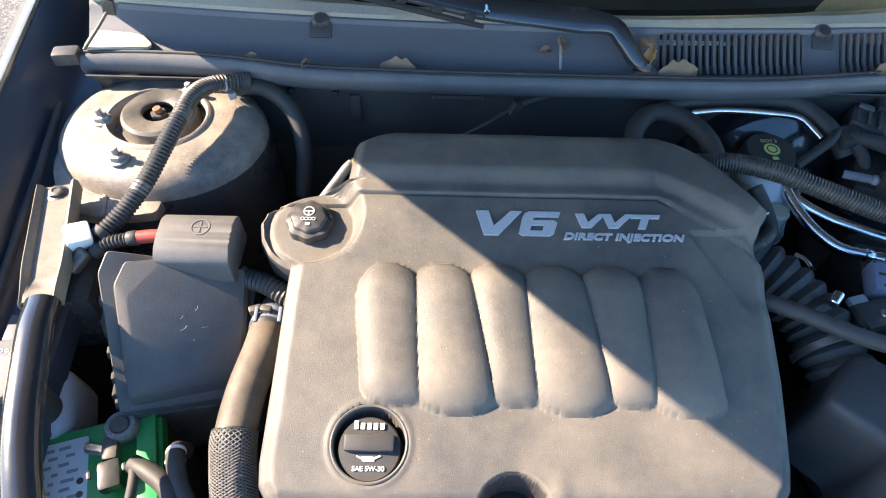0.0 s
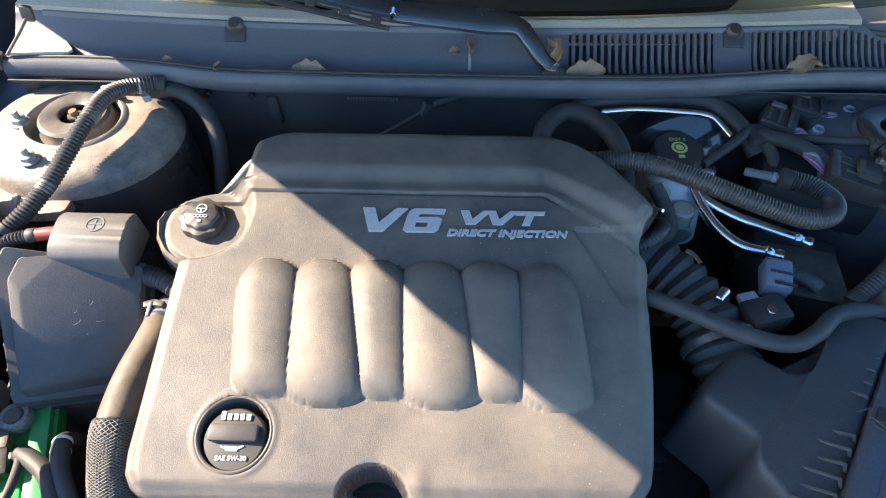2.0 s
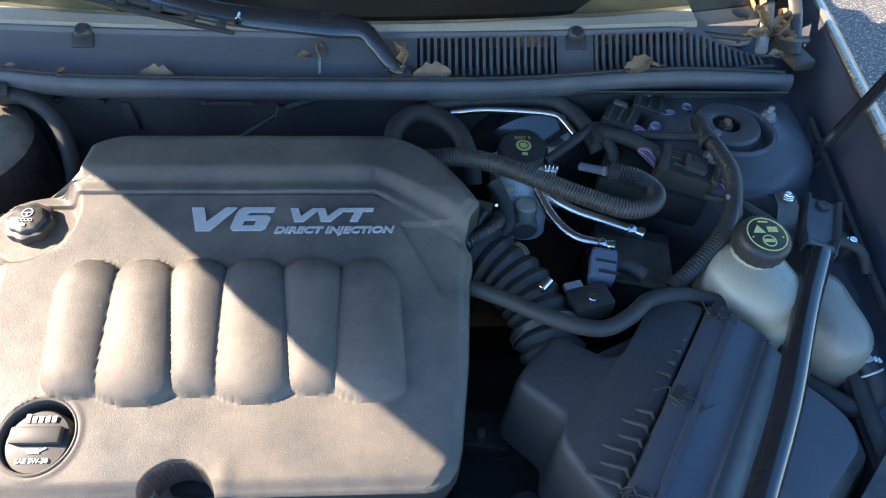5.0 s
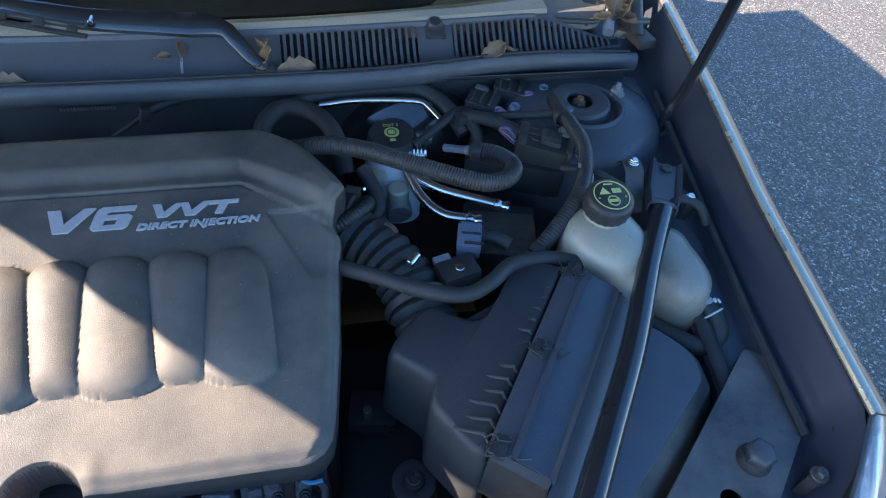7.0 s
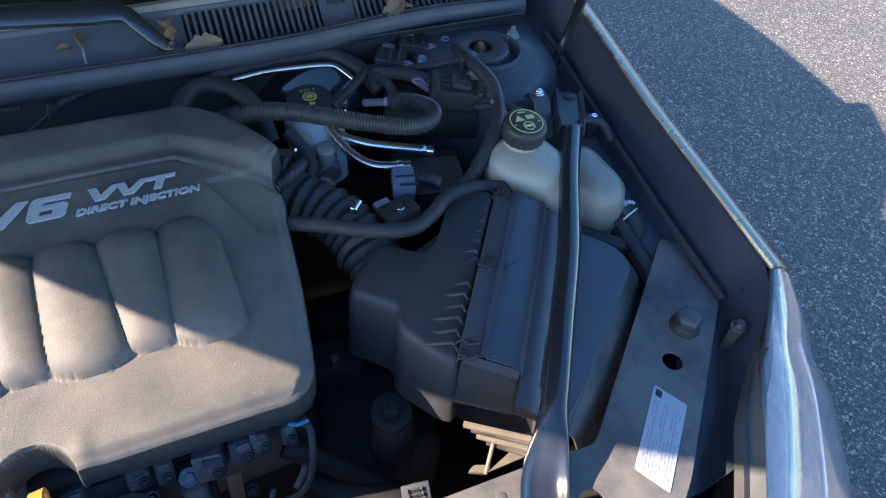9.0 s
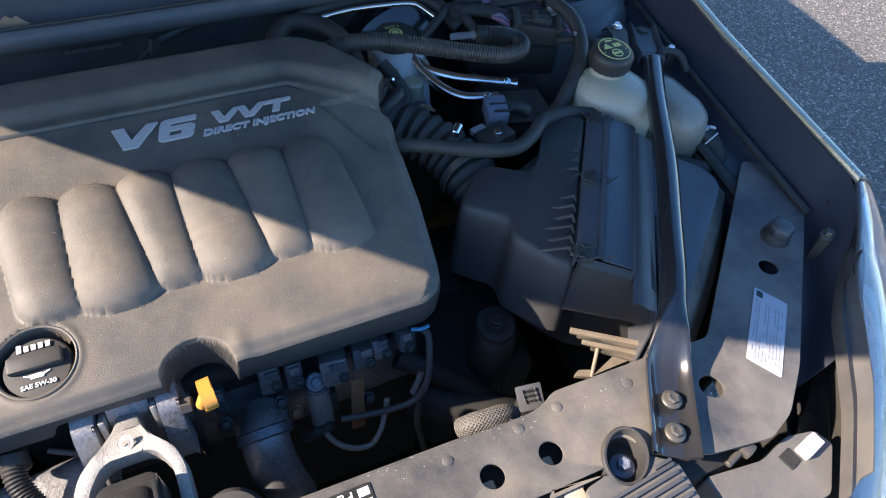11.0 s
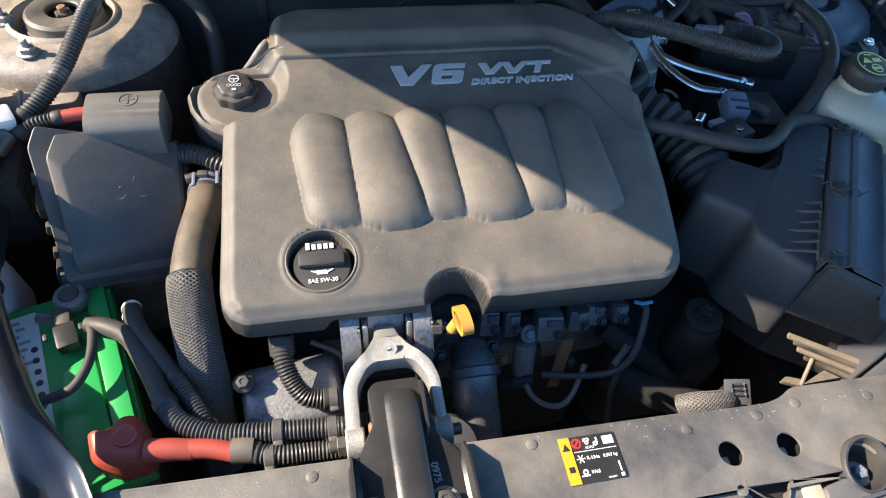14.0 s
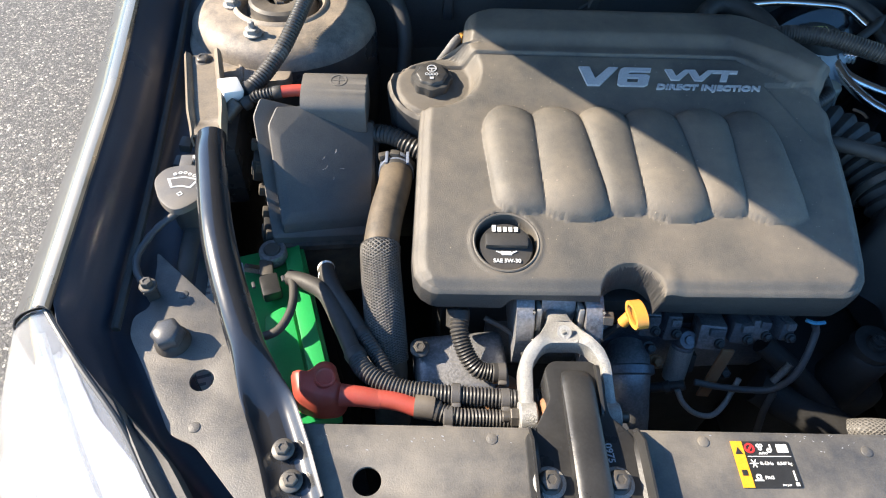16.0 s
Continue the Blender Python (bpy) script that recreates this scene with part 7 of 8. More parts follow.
# intake bellows, air meter and hoses
bel = thing("intake_bellows", (0.41, 0.42, 0.84), "black corrugated rubber intake bellows", "intake hose")
part("bellows", tube([(0.358, 0.470, 0.858), (0.385, 0.445, 0.862), (0.415, 0.415, 0.858), (0.440, 0.375, 0.850), (0.452, 0.335, 0.842), (0.458, 0.305, 0.835)], 0.040, 28, pitch=0.0165, depth=0.16, flat=0.8), "rubber", bel)
part("elbow", tube([(0.330, 0.485, 0.86), (0.345, 0.478, 0.86), (0.362, 0.466, 0.859)], 0.044, 28, 0.006), "rubber", bel)
part("clamp", lathe((0.448, 0.345, 0.845), (0.25, -0.95, -0.15), [(0.039, -0.005), (0.041, -0.004), (0.041, 0.004), (0.039, 0.005)], 32, squash=1.0), "zinc", bel)
part("clamp_screw", rod((0.440, 0.372, 0.889), (0.452, 0.385, 0.891), 0.006, n=10), "chrome", bel, "bright clamp screw")
part("clamp_tail", tube([(0.420, 0.438, 0.893), (0.428, 0.43, 0.894), (0.432, 0.42, 0.893)], 0.003, 6, flat=0.4), "chrome", bel)
maf = thing("air_flow_sensor", (0.515, 0.40, 0.86), "black air flow sensor with its plug", "sensor")
part("body", box((0.500, 0.372, 0.862), (0.05, 0.034, 0.03), (0, 0, 15), 0.005), "plastic", maf)
part("connector", box((0.522, 0.415, 0.874), (0.030, 0.040, 0.026), (6, 0, -14), 0.004), "clip_blue", maf, "grey-blue sensor plug")
part("boot", tube([(0.545, 0.425, 0.868), (0.560, 0.420, 0.868), (0.575, 0.410, 0.864)], 0.009, 12, taper=None), "plastic_dusty", maf)
part("boot_collar", rod((0.528, 0.43, 0.872), (0.546, 0.424, 0.869), 0.011, n=14), "plastic", maf)
for k in range(3):
    part("connector_rib", box((0.5235, 0.398 + 0.016 * k, 0.887), (0.024, 0.003, 0.003), (0, 0, -14), 0.001), "plastic", maf)
part("screw", rod((0.5, 0.366, 0.876), (0.5, 0.366, 0.884), 0.006, n=8), "chrome", maf)
part("flange", box((0.484, 0.385, 0.872), (0.022, 0.018, 0.008), (0, 0, 15), 0.002), "print_grey", maf)
hose("vacuum_hose", [(0.335, 0.395, 0.880), (0.36, 0.375, 0.892), (0.40, 0.352, 0.898), (0.45, 0.325, 0.899), (0.495, 0.314, 0.898), (0.528, 0.328, 0.898), (0.558, 0.352, 0.896), (0.60, 0.362, 0.890), (0.655, 0.360, 0.875)], 0.0090, "rubber", "thick black vacuum hose curving past the air box", n=18)

# ---- coolant tank ----
tank = thing("coolant_tank", (0.72, 0.36, 0.78), "milky plastic coolant tank with a black cap", "coolant tank")
ta = rounded([(0.634, 0.395), (0.650, 0.428), (0.690, 0.440), (0.728, 0.420), (0.742, 0.372), (0.726, 0.325), (0.690, 0.318), (0.650, 0.350)], 0.02, 5)
tb = rounded([(0.722, 0.395), (0.762, 0.408), (0.790, 0.396), (0.806, 0.350), (0.804, 0.306), (0.785, 0.278), (0.745, 0.285), (0.728, 0.322)], 0.02, 5)
part("body", loft([[(x, y, 0.76) for x, y in inset(ta, 0.006)], [(x, y, 0.83) for x, y in ta], [(x, y, 0.885) for x, y in inset(ta, -0.002)], [(x, y, 0.900) for x, y in inset(ta, 0.004)], [(x, y, 0.908) for x, y in inset(ta, 0.014)], [(x, y, 0.911) for x, y in inset(ta, 0.030)]]), "white_plastic", tank, "milky tank body", smooth=60)
part("side_chamber", loft([[(x, y, 0.76) for x, y in inset(tb, 0.006)], [(x, y, 0.80) for x, y in tb], [(x, y, 0.862) for x, y in inset(tb, 0.001)], [(x, y, 0.884) for x, y in inset(tb, 0.006)], [(x, y, 0.894 + 0.04 * (y - 0.34)) for x, y in inset(tb, 0.016)], [(x, y, 0.897 + 0.06 * (y - 0.34)) for x, y in inset(tb, 0.03)]]), "stained_plastic", tank, "second milky chamber with brown stain", smooth=60)
part("neck", rod((0.687, 0.405, 0.90), (0.687, 0.405, 0.925), 0.025, n=28), "white_plastic", tank)
tcap = part("cap", lathe((0.687, 0.406, 0.920), (0.03, -0.1, 1), [(0.0290, 0), (0.0300, 0.003), (0.0298, 0.017), (0.0280, 0.022), (0.0245, 0.0245), (0, 0.025)], 60, lobes=20, lobe=0.02), "plastic", tank, "black screw cap with pale yellow print")
tmx = axis_matrix((0.687, 0.406, 0.920), (0.03, -0.1, 1)) @ Matrix.Translation((0, 0, 0.0251)) @ Matrix.Diagonal((0.92, 0.92, 1, 1))
# the print is turned so that its top points away from the front of the car
ang = math.atan2((tmx.to_3x3() @ Vector((0, 1, 0))).x, (tmx.to_3x3() @ Vector((0, 1, 0))).y)
tmx = tmx @ Matrix.Rotation(ang, 4, "Z")
part("print_ring", flat_ring(tmx, 0, 0, 0.0245, 0.0230, 0, 48), "cap_yellow", tcap)
part("print_triangle", flat_poly(tmx, [(-0.0165, -0.002), (-0.0085, -0.0135), (-0.001, -0.002)], 0), "cap_yellow", tcap)
part("print_book", merge(flat_box(tmx, 0.0025, -0.011, 0.0058, 0.0075, 0), flat_box(tmx, 0.0090, -0.011, 0.0058, 0.0075, 0)), "cap_yellow", tcap)
part("print_disc", merge(flat_ring(tmx, 0.0, 0.0095, 0.0085, 0.0070, 0), flat_box(tmx, -0.006, 0.007, 0.012, 0.0045, 0)), "cap_yellow", tcap)
for x in (-0.0185, 0.0185):
    part("print_dot", flat_ring(tmx, x, 0.004, 0.0013, 0, 0, 10), "cap_yellow", tcap)
part("print_bar", flat_box(tmx, -0.006, -0.0195, 0.012, 0.002, 0), "cap_yellow", tcap)
hose("tank_hose", [(0.792, 0.300, 0.856), (0.803, 0.280, 0.848), (0.800, 0.258, 0.836), (0.775, 0.252, 0.830), (0.745, 0.275, 0.83), (0.715, 0.305, 0.83)], 0.0115, "rubber", "black hose at the foot of the coolant tank")
ck = thing("hose_clamp", (0.796, 0.290, 0.858), "pale spring clamp on the tank hose", "hose clamp", "hose clamps")
part("band", lathe((0.797, 0.288, 0.853), (0.35, -0.9, -0.35), [(0.0122, -0.0065), (0.0132, -0.0055), (0.0132, 0.0055), (0.0122, 0.0065)], 24), "print_black", ck)
for dd in (-0.0068, 0.0068):
    part("band_edge", lathe(Vector((0.797, 0.288, 0.853)) + Vector((0.35, -0.9, -0.35)).normalized() * dd, (0.35, -0.9, -0.35), [(0.0130, -0.0012), (0.0140, 0), (0.0130, 0.0012)], 24), "white", ck)
for k in range(6):
    g = k * math.pi / 6 - 0.4
    part("band_mark", box((0.797 - 0.0135 * math.cos(g), 0.2925 - 0.003, 0.8545 + 0.0135 * math.sin(g)), (0.003, 0.006, 0.003), (10, 0, 20), 0.001), "white", ck)
part("ear", box((0.788, 0.289, 0.868), (0.014, 0.006, 0.006), (0, 0, 10), 0.001), "print_blue", ck)
hose("overflow_hose", [(0.78, 0.415, 0.895), (0.80, 0.425, 0.905), (0.825, 0.415, 0.90), (0.835, 0.40, 0.88)], 0.006, "rubber", "thin black overflow hose beside the tank")
tbr = thing("tank_bracket", (0.765, 0.48, 0.88), "grey steel tank bracket with a bolt", "bracket")
part("plate", sheet([[(0.757 + d, 0.505, 0.905), (0.757 + d, 0.495, 0.916), (0.755 + d, 0.475, 0.914), (0.752 + d, 0.452, 0.893), (0.751 + d, 0.44, 0.87)] for d in (-0.013, -0.009, 0.009, 0.013)], 0.0025), "zinc", tbr)
part("bolt", bolt((0.757, 0.488, 0.917), s=0.005, flange=0.008, h=0.006), "chrome", tbr)
part("side_tab", box((0.812, 0.432, 0.888), (0.022, 0.03, 0.03), (0, 25, 15), 0.003), "steel_satin", tbr)
part("side_bolt", bolt((0.815, 0.425, 0.905), s=0.0045, flange=0.007, h=0.006), "chrome", tbr)
hose("black_pipe", [(0.665, 0.505, 0.902), (0.70, 0.48, 0.912), (0.735, 0.455, 0.905)], 0.005, "rubber", "thin black pipe in front of the strut tower", "pipe")

# ---- brake fluid reservoir and booster ----
brake = thing("brake_reservoir", (0.447, 0.60, 0.82), "brake fluid reservoir with a black cap", "brake reservoir")
part("body", loft([[(x, y, 0.80) for x, y in rounded([(0.415, 0.55), (0.48, 0.55), (0.485, 0.63), (0.41, 0.63)], 0.012)], [(x, y, 0.862) for x, y in rounded([(0.412, 0.555), (0.486, 0.555), (0.49, 0.635), (0.408, 0.635)], 0.012)], [(x, y, 0.868) for x, y in rounded([(0.418, 0.56), (0.48, 0.56), (0.484, 0.63), (0.414, 0.63)], 0.012)]]), "white_plastic", brake, "milky reservoir body", smooth=50)
part("funnel", loft([[(0.452 + 0.030 * math.cos(g), 0.545 + 0.022 * math.sin(g), 0.80) for g in [i * math.pi / 10 for i in range(20)]], [(0.450 + 0.036 * math.cos(g), 0.575 + 0.034 * math.sin(g), 0.845) for g in [i * math.pi / 10 for i in range(20)]], [(0.448 + 0.040 * math.cos(g), 0.600 + 0.040 * math.sin(g), 0.872) for g in [i * math.pi / 10 for i in range(20)]], [(0.448 + 0.036 * math.cos(g), 0.602 + 0.036 * math.sin(g), 0.879) for g in [i * math.pi / 10 for i in range(20)]]]), "reservoir", brake, "milky blue-white reservoir neck", smooth=60)
bcap = part("cap", lathe((0.449, 0.612, 0.862), (0, -0.05, 1), [(0.034, 0), (0.035, 0.004), (0.034, 0.026), (0.031, 0.031), (0, 0.032)], 48, lobes=16, lobe=0.015), "plastic", brake)
bmx = Matrix.Translation((0.449, 0.6105, 0.8945)) @ Matrix.Rotation(radians(2.8), 4, "X")
part("print_disc", flat_ring(bmx, 0, 0.0, 0.0105, 0.0, 0, 32), "cap_yellow", bcap)
part("print_ring", flat_ring(bmx, 0, 0.0, 0.007, 0.0056, 0.0005, 28), "print_black", bcap)
part("print_words", words("DOT 3", 0.0075, bmx @ Matrix.Translation((0, 0.0125, 0.0003)), 0.0002, align="CENTER"), "cap_yellow", bcap)
part("print_book", flat_box(bmx, -0.004, 0.0135, 0.008, 0.005, 0), "cap_yellow", bcap)
boost = thing("brake_booster", (0.49, 0.66, 0.72), "black round brake booster at the firewall", "brake booster")
part("drum", lathe((0.49, 0.72, 0.79), (0, -1, 0.05), [(0.115, 0), (0.118, 0.03), (0.112, 0.06), (0.08, 0.085), (0.03, 0.10), (0.0, 0.10)], 48), "steel_black", boost)
part("master_cylinder", rod((0.449, 0.635, 0.825), (0.449, 0.52, 0.82), 0.019, n=20), "alu", boost, "bare aluminium master cylinder")
part("cylinder_cap", rod((0.449, 0.535, 0.812), (0.449, 0.535, 0.86), 0.015, n=16), "white_plastic", boost)

# ---- brake control unit and lines ----
absu = thing("brake_control_unit", (0.56, 0.47, 0.78), "dark brake control unit low in the bay", "control unit")
part("block", box((0.575, 0.455, 0.80), (0.10, 0.10, 0.09), (0, 0, -12), 0.008), "dark", absu)
part("plate", box((0.575, 0.445, 0.848), (0.09, 0.085, 0.006), (-8, 0, -12), 0.002), "plastic_dusty", absu)


def line(name, pts, label, fit_to):
    t = thing(name, pts[0], label, "pipe", "bright brake lines")
    part("pipe", tube(pts, 0.0072, 12, 0.003, pitch=0.0026 if fit_to else 0.0, depth=0.05), "chrome", t)
    a, b = Vector(pts[-2]), Vector(pts[-1])
    w = (b - a).normalized()
    part("fitting", lathe(b - w * 0.006, w, [(0.0066, 0), (0.0086, 0.002), (0.0086, 0.008), (0.007, 0.010), (0.007, 0.013), (0.0086, 0.015), (0.0086, 0.021), (0.006, 0.023), (0, 0.023)], 14), "chrome", t)


line("brake_line", [(0.470, 0.590, 0.872), (0.462, 0.566, 0.872), (0.468, 0.535, 0.866), (0.482, 0.500, 0.862), (0.503, 0.475, 0.86), (0.535, 0.463, 0.86)], "bright braided brake line curving to the control unit", True)
line("brake_line", [(0.468, 0.57, 0.868), (0.476, 0.545, 0.866), (0.505, 0.520, 0.864), (0.54, 0.503, 0.862), (0.578, 0.486, 0.86)], "bright brake line running to the control unit", False)
loop = thing("brake_line_coil", (0.485, 0.582, 0.874), "small bright coil where the brake lines start", "pipe")
for k in range(4):
    part("turn", lathe((0.478 + 0.005 * k, 0.586 - 0.001 * k, 0.874), (1, -0.2, 0.1), [(0.0085, -0.0022), (0.0105, 0), (0.0085, 0.0022)], 18), "chrome", loop)
hose("air_line", [(0.352, 0.668, 0.905), (0.40, 0.672, 0.907), (0.46, 0.668, 0.907), (0.495, 0.664, 0.905), (0.508, 0.655, 0.902), (0.522, 0.632, 0.896)], 0.0048, "chrome", "bright metal air conditioning pipe", "pipe")
hose("thick_hose", [(0.305, 0.672, 0.895), (0.34, 0.688, 0.905), (0.42, 0.695, 0.908), (0.485, 0.694, 0.908), (0.515, 0.680, 0.905), (0.540, 0.645, 0.898), (0.556, 0.615, 0.88)], 0.0115, "rubber", "thick black hose along the firewall", n=18)
hose("thick_hose", [(0.268, 0.615, 0.875), (0.275, 0.645, 0.895), (0.30, 0.668, 0.903), (0.335, 0.660, 0.903), (0.362, 0.628, 0.90), (0.375, 0.595, 0.885), (0.38, 0.57, 0.86)], 0.0128, "rubber", "thick black heater hose arching behind the engine", n=18)
hose("control_cable", [(0.03, 0.66, 0.85), (0.075, 0.668, 0.875), (0.118, 0.678, 0.900)], 0.0035, "rubber", "thin black control cable at the firewall", "cable")
hose("control_cable_sleeve", [(0.115, 0.678, 0.900), (0.16, 0.688, 0.912), (0.24, 0.696, 0.918), (0.36, 0.698, 0.918), (0.46, 0.70, 0.913)], 0.0062, "rubber", "black sleeved cable along the firewall", "cable")
kn = thing("cable_joint", (0.115, 0.677, 0.90), "black plastic joint on the control cable", "clip")
part("body", box((0.115, 0.676, 0.899), (0.014, 0.012, 0.022), (0, 20, 20), 0.003), "plastic", kn)
hose("ribbed_conduit", [(0.315, 0.548, 0.925), (0.355, 0.538, 0.938), (0.40, 0.518, 0.944), (0.45, 0.492, 0.942), (0.50, 0.468, 0.938), (0.545, 0.453, 0.934), (0.577, 0.463, 0.930), (0.590, 0.490, 0.925), (0.575, 0.517, 0.922), (0.548, 0.530, 0.920)], 0.0118, "loom", "large black ribbed conduit looping over the brake lines", "conduit", n=20, pitch=0.0036, depth=0.11)
cb = thing("conduit_end", (0.54, 0.535, 0.918), "grey clamp at the end of the large conduit", "clamp")
part("collar", lathe((0.549, 0.530, 0.920), (-1, 0.3, 0), [(0.006, -0.009), (0.0105, -0.006), (0.0125, -0.004), (0.0125, 0.004), (0.0075, 0.007), (0.006, 0.007)], 22), "rubber", cb)
part("pipe", rod((0.545, 0.531, 0.919), (0.512, 0.552, 0.910), 0.0052, n=14), "clip_blue", cb)
part("pale_ring", lathe((0.540, 0.534, 0.918), (-1, 0.55, -0.2), [(0.0052, -0.003), (0.0064, -0.002), (0.0064, 0.002), (0.0052, 0.003)], 18), "print_grey", cb)
hose("black_pipe", [(0.478, 0.590, 0.885), (0.505, 0.606, 0.895), (0.528, 0.622, 0.902), (0.545, 0.640, 0.902), (0.565, 0.648, 0.898)], 0.0065, "rubber", "black rubber pipe beside the brake reservoir", "pipe")
jn = thing("pipe_junction", (0.555, 0.628, 0.895), "black plastic pipe junction", "junction")
part("body", box((0.556, 0.632, 0.895), (0.034, 0.028, 0.026), (0, 0, 20), 0.007), "plastic", jn)
part("branch", tube([(0.565, 0.62, 0.895), (0.572, 0.60, 0.885), (0.565, 0.575, 0.86), (0.56, 0.56, 0.83)], 0.0085, 12), "rubber", jn)
hose("black_pipe", [(0.40, 0.535, 0.90), (0.412, 0.515, 0.885), (0.418, 0.49, 0.87), (0.405, 0.475, 0.86)], 0.0095, "rubber", "short black breather pipe beside the cover", "pipe")
# black fittings at the right edge of the cover
fit_t = thing("throttle_fittings", (0.37, 0.47, 0.88), "cluster of black throttle fittings beside the cover", "fittings")
part("collar", rod((0.362, 0.488, 0.875), (0.388, 0.472, 0.88), 0.024, n=20), "plastic", fit_t)
part("lug", box((0.385, 0.492, 0.896), (0.02, 0.012, 0.016), (0, 0, -25), 0.003), "plastic_dusty", fit_t)
part("pin", rod((0.395, 0.498, 0.898), (0.40, 0.488, 0.905), 0.0022, n=8), "chrome", fit_t)
part("pin", rod((0.350, 0.452, 0.902), (0.356, 0.444, 0.906), 0.002, n=8), "chrome", fit_t)
hose("ribbed_conduit", [(0.345, 0.435, 0.885), (0.365, 0.442, 0.893), (0.388, 0.456, 0.896), (0.402, 0.475, 0.89), (0.405, 0.50, 0.87)], 0.009, "loom", "short black ribbed conduit beside the cover", "conduit", pitch=0.0046, depth=0.16)

# ---- connectors and loom at the right strut tower ----
def wire_fan(owner, a, b, side_way, n, spread, sag):
    """A fan of thin wires from one connector face to where the loom takes them."""
    a, b, side_way = Vector(a), Vector(b), Vector(side_way).normalized()
    for k in range(n):
        u = k - (n - 1) / 2
        p, q = a + side_way * u * spread, b + side_way * u * spread * 0.35
        mid = p.lerp(q, 0.5) + Vector((0, 0, sag * (1 - 0.2 * abs(u)))) + side_way * u * spread * 0.25
        part("wire", tube([p, mid, q], 0.0013, 6), ("purple", "wire_pink", "purple", "print_grey")[k % 4], owner)


def plug(owner, c, size, turn, tab_at):
    body = part("body", box(c, size, (0, 6, turn), 0.004), "plastic", owner)
    r = Matrix.Rotation(radians(turn), 3, "Z")
    for k in range(3):
        off = r @ Vector((size[0] * (-0.3 + 0.3 * k), 0, size[2] / 2))
        part("rib", box(Vector(c) + off, (0.004, size[1] * 0.86, 0.004), (0, 6, turn), 0.001), "plastic_dusty", body)
    part("tab", box(Vector(c) + r @ Vector((tab_at[0], tab_at[1], size[2] / 2 + 0.002)), (0.020, 0.009, 0.005), (0, 6, turn), 0.0015), "box", body, "worn grey locking tab")
    part("collar", box(Vector(c) + r @ Vector((0, -size[1] * 0.5, -0.002)), (size[0] * 0.9, 0.006, size[2] * 0.8), (0, 6, turn), 0.002), "rubber", body)


cn = thing("connector_block", (0.60, 0.665, 0.88), "black multi-way connectors with purple wires", "connector")
plug(cn, (0.590, 0.660, 0.897), (0.046, 0.044, 0.030), -28, (-0.006, 0.016))
plug(cn, (0.638, 0.686, 0.899), (0.050, 0.036, 0.028), -20, (-0.010, 0.012))
for p in ((0.632, 0.636, 0.905), (0.688, 0.678, 0.905)):
    part("retainer", lathe((p[0], p[1], p[2] - 0.012), (0.05, -0.1, 1), [(0.010, 0), (0.0105, 0.006), (0.0085, 0.009), (0.0085, 0.016), (0.0065, 0.019), (0.0045, 0.017), (0, 0.016)], 8), "clip_blue", cn, "grey-blue plastic retainer", smooth=25)
wire_fan(cn, (0.596, 0.634, 0.903), (0.622, 0.634, 0.900), (-0.5, 0.85, 0), 6, 0.0034, 0.008)
wire_fan(cn, (0.646, 0.664, 0.906), (0.680, 0.668, 0.900), (-0.4, 0.9, 0), 6, 0.0034, 0.008)
cn2 = thing("connector_block", (0.655, 0.555, 0.885), "black connector block with striped wires", "connector")
part("body", box((0.655, 0.553, 0.898), (0.066, 0.052, 0.032), (0, 6, -22), 0.005), "plastic", cn2)
part("end_cap", box((0.625, 0.565, 0.900), (0.012, 0.050, 0.036), (0, 6, -22), 0.003), "plastic_dusty", cn2)
part("end_cap", box((0.686, 0.541, 0.896), (0.010, 0.044, 0.032), (0, 6, -22), 0.003), "plastic_dusty", cn2)
lock = part("raised_lock", box((0.661, 0.548, 0.917), (0.028, 0.028, 0.008), (0, 6, -22), 0.002), "plastic_dusty", cn2)
part("lock_slot", box((0.665, 0.551, 0.9205), (0.018, 0.016, 0.003), (0, 6, -22), 0.001), "plastic", lock)
for k in range(3):
    part("rib", box((0.640 + 0.001 * k, 0.575 - 0.014 * k, 0.915), (0.018, 0.003, 0.004), (0, 6, -22), 0.001), "plastic_dusty", cn2)
wire_fan(cn2, (0.618, 0.570, 0.905), (0.600, 0.592, 0.905), (0.35, 0.93, 0), 8, 0.0045, 0.008)
wire_fan(cn2, (0.692, 0.538, 0.900), (0.694, 0.512, 0.905), (0.35, 0.93, 0), 6, 0.0045, 0.006)
part("support", box((0.63, 0.59, 0.86), (0.14, 0.12, 0.05), (0, 0, -20), 0.008), "dark", cn2)
hose("wire_loom", [(0.555, 0.632, 0.90), (0.585, 0.615, 0.905), (0.612, 0.594, 0.905), (0.63, 0.575, 0.903)], 0.0095, "rubber", "taped black wire loom at the connectors", "wire loom")
hose("wire_loom", [(0.690, 0.668, 0.898), (0.694, 0.640, 0.910), (0.688, 0.605, 0.920), (0.692, 0.570, 0.925), (0.696, 0.525, 0.925), (0.688, 0.485, 0.920), (0.672, 0.450, 0.912), (0.64, 0.415, 0.895), (0.60, 0.385, 0.87)], 0.0105, "loom", "thick taped black wire loom curving down past the tank", "wire loom", n=16, pitch=0.0042, depth=0.06)
hose("wire_loom", [(0.585, 0.630, 0.898), (0.618, 0.618, 0.906), (0.655, 0.606, 0.914), (0.686, 0.600, 0.919)], 0.0058, "rubber", "thin taped black wire loom at the tower", "wire loom")
lc = thing("loom_clip", (0.687, 0.605, 0.922), "pale clip on the wire loom", "clip")
part("band", lathe((0.684, 0.585, 0.9235), (0.3, -0.9, 0.1), [(0.0108, -0.004), (0.0122, 0), (0.0108, 0.004)], 18), "rubber", lc)
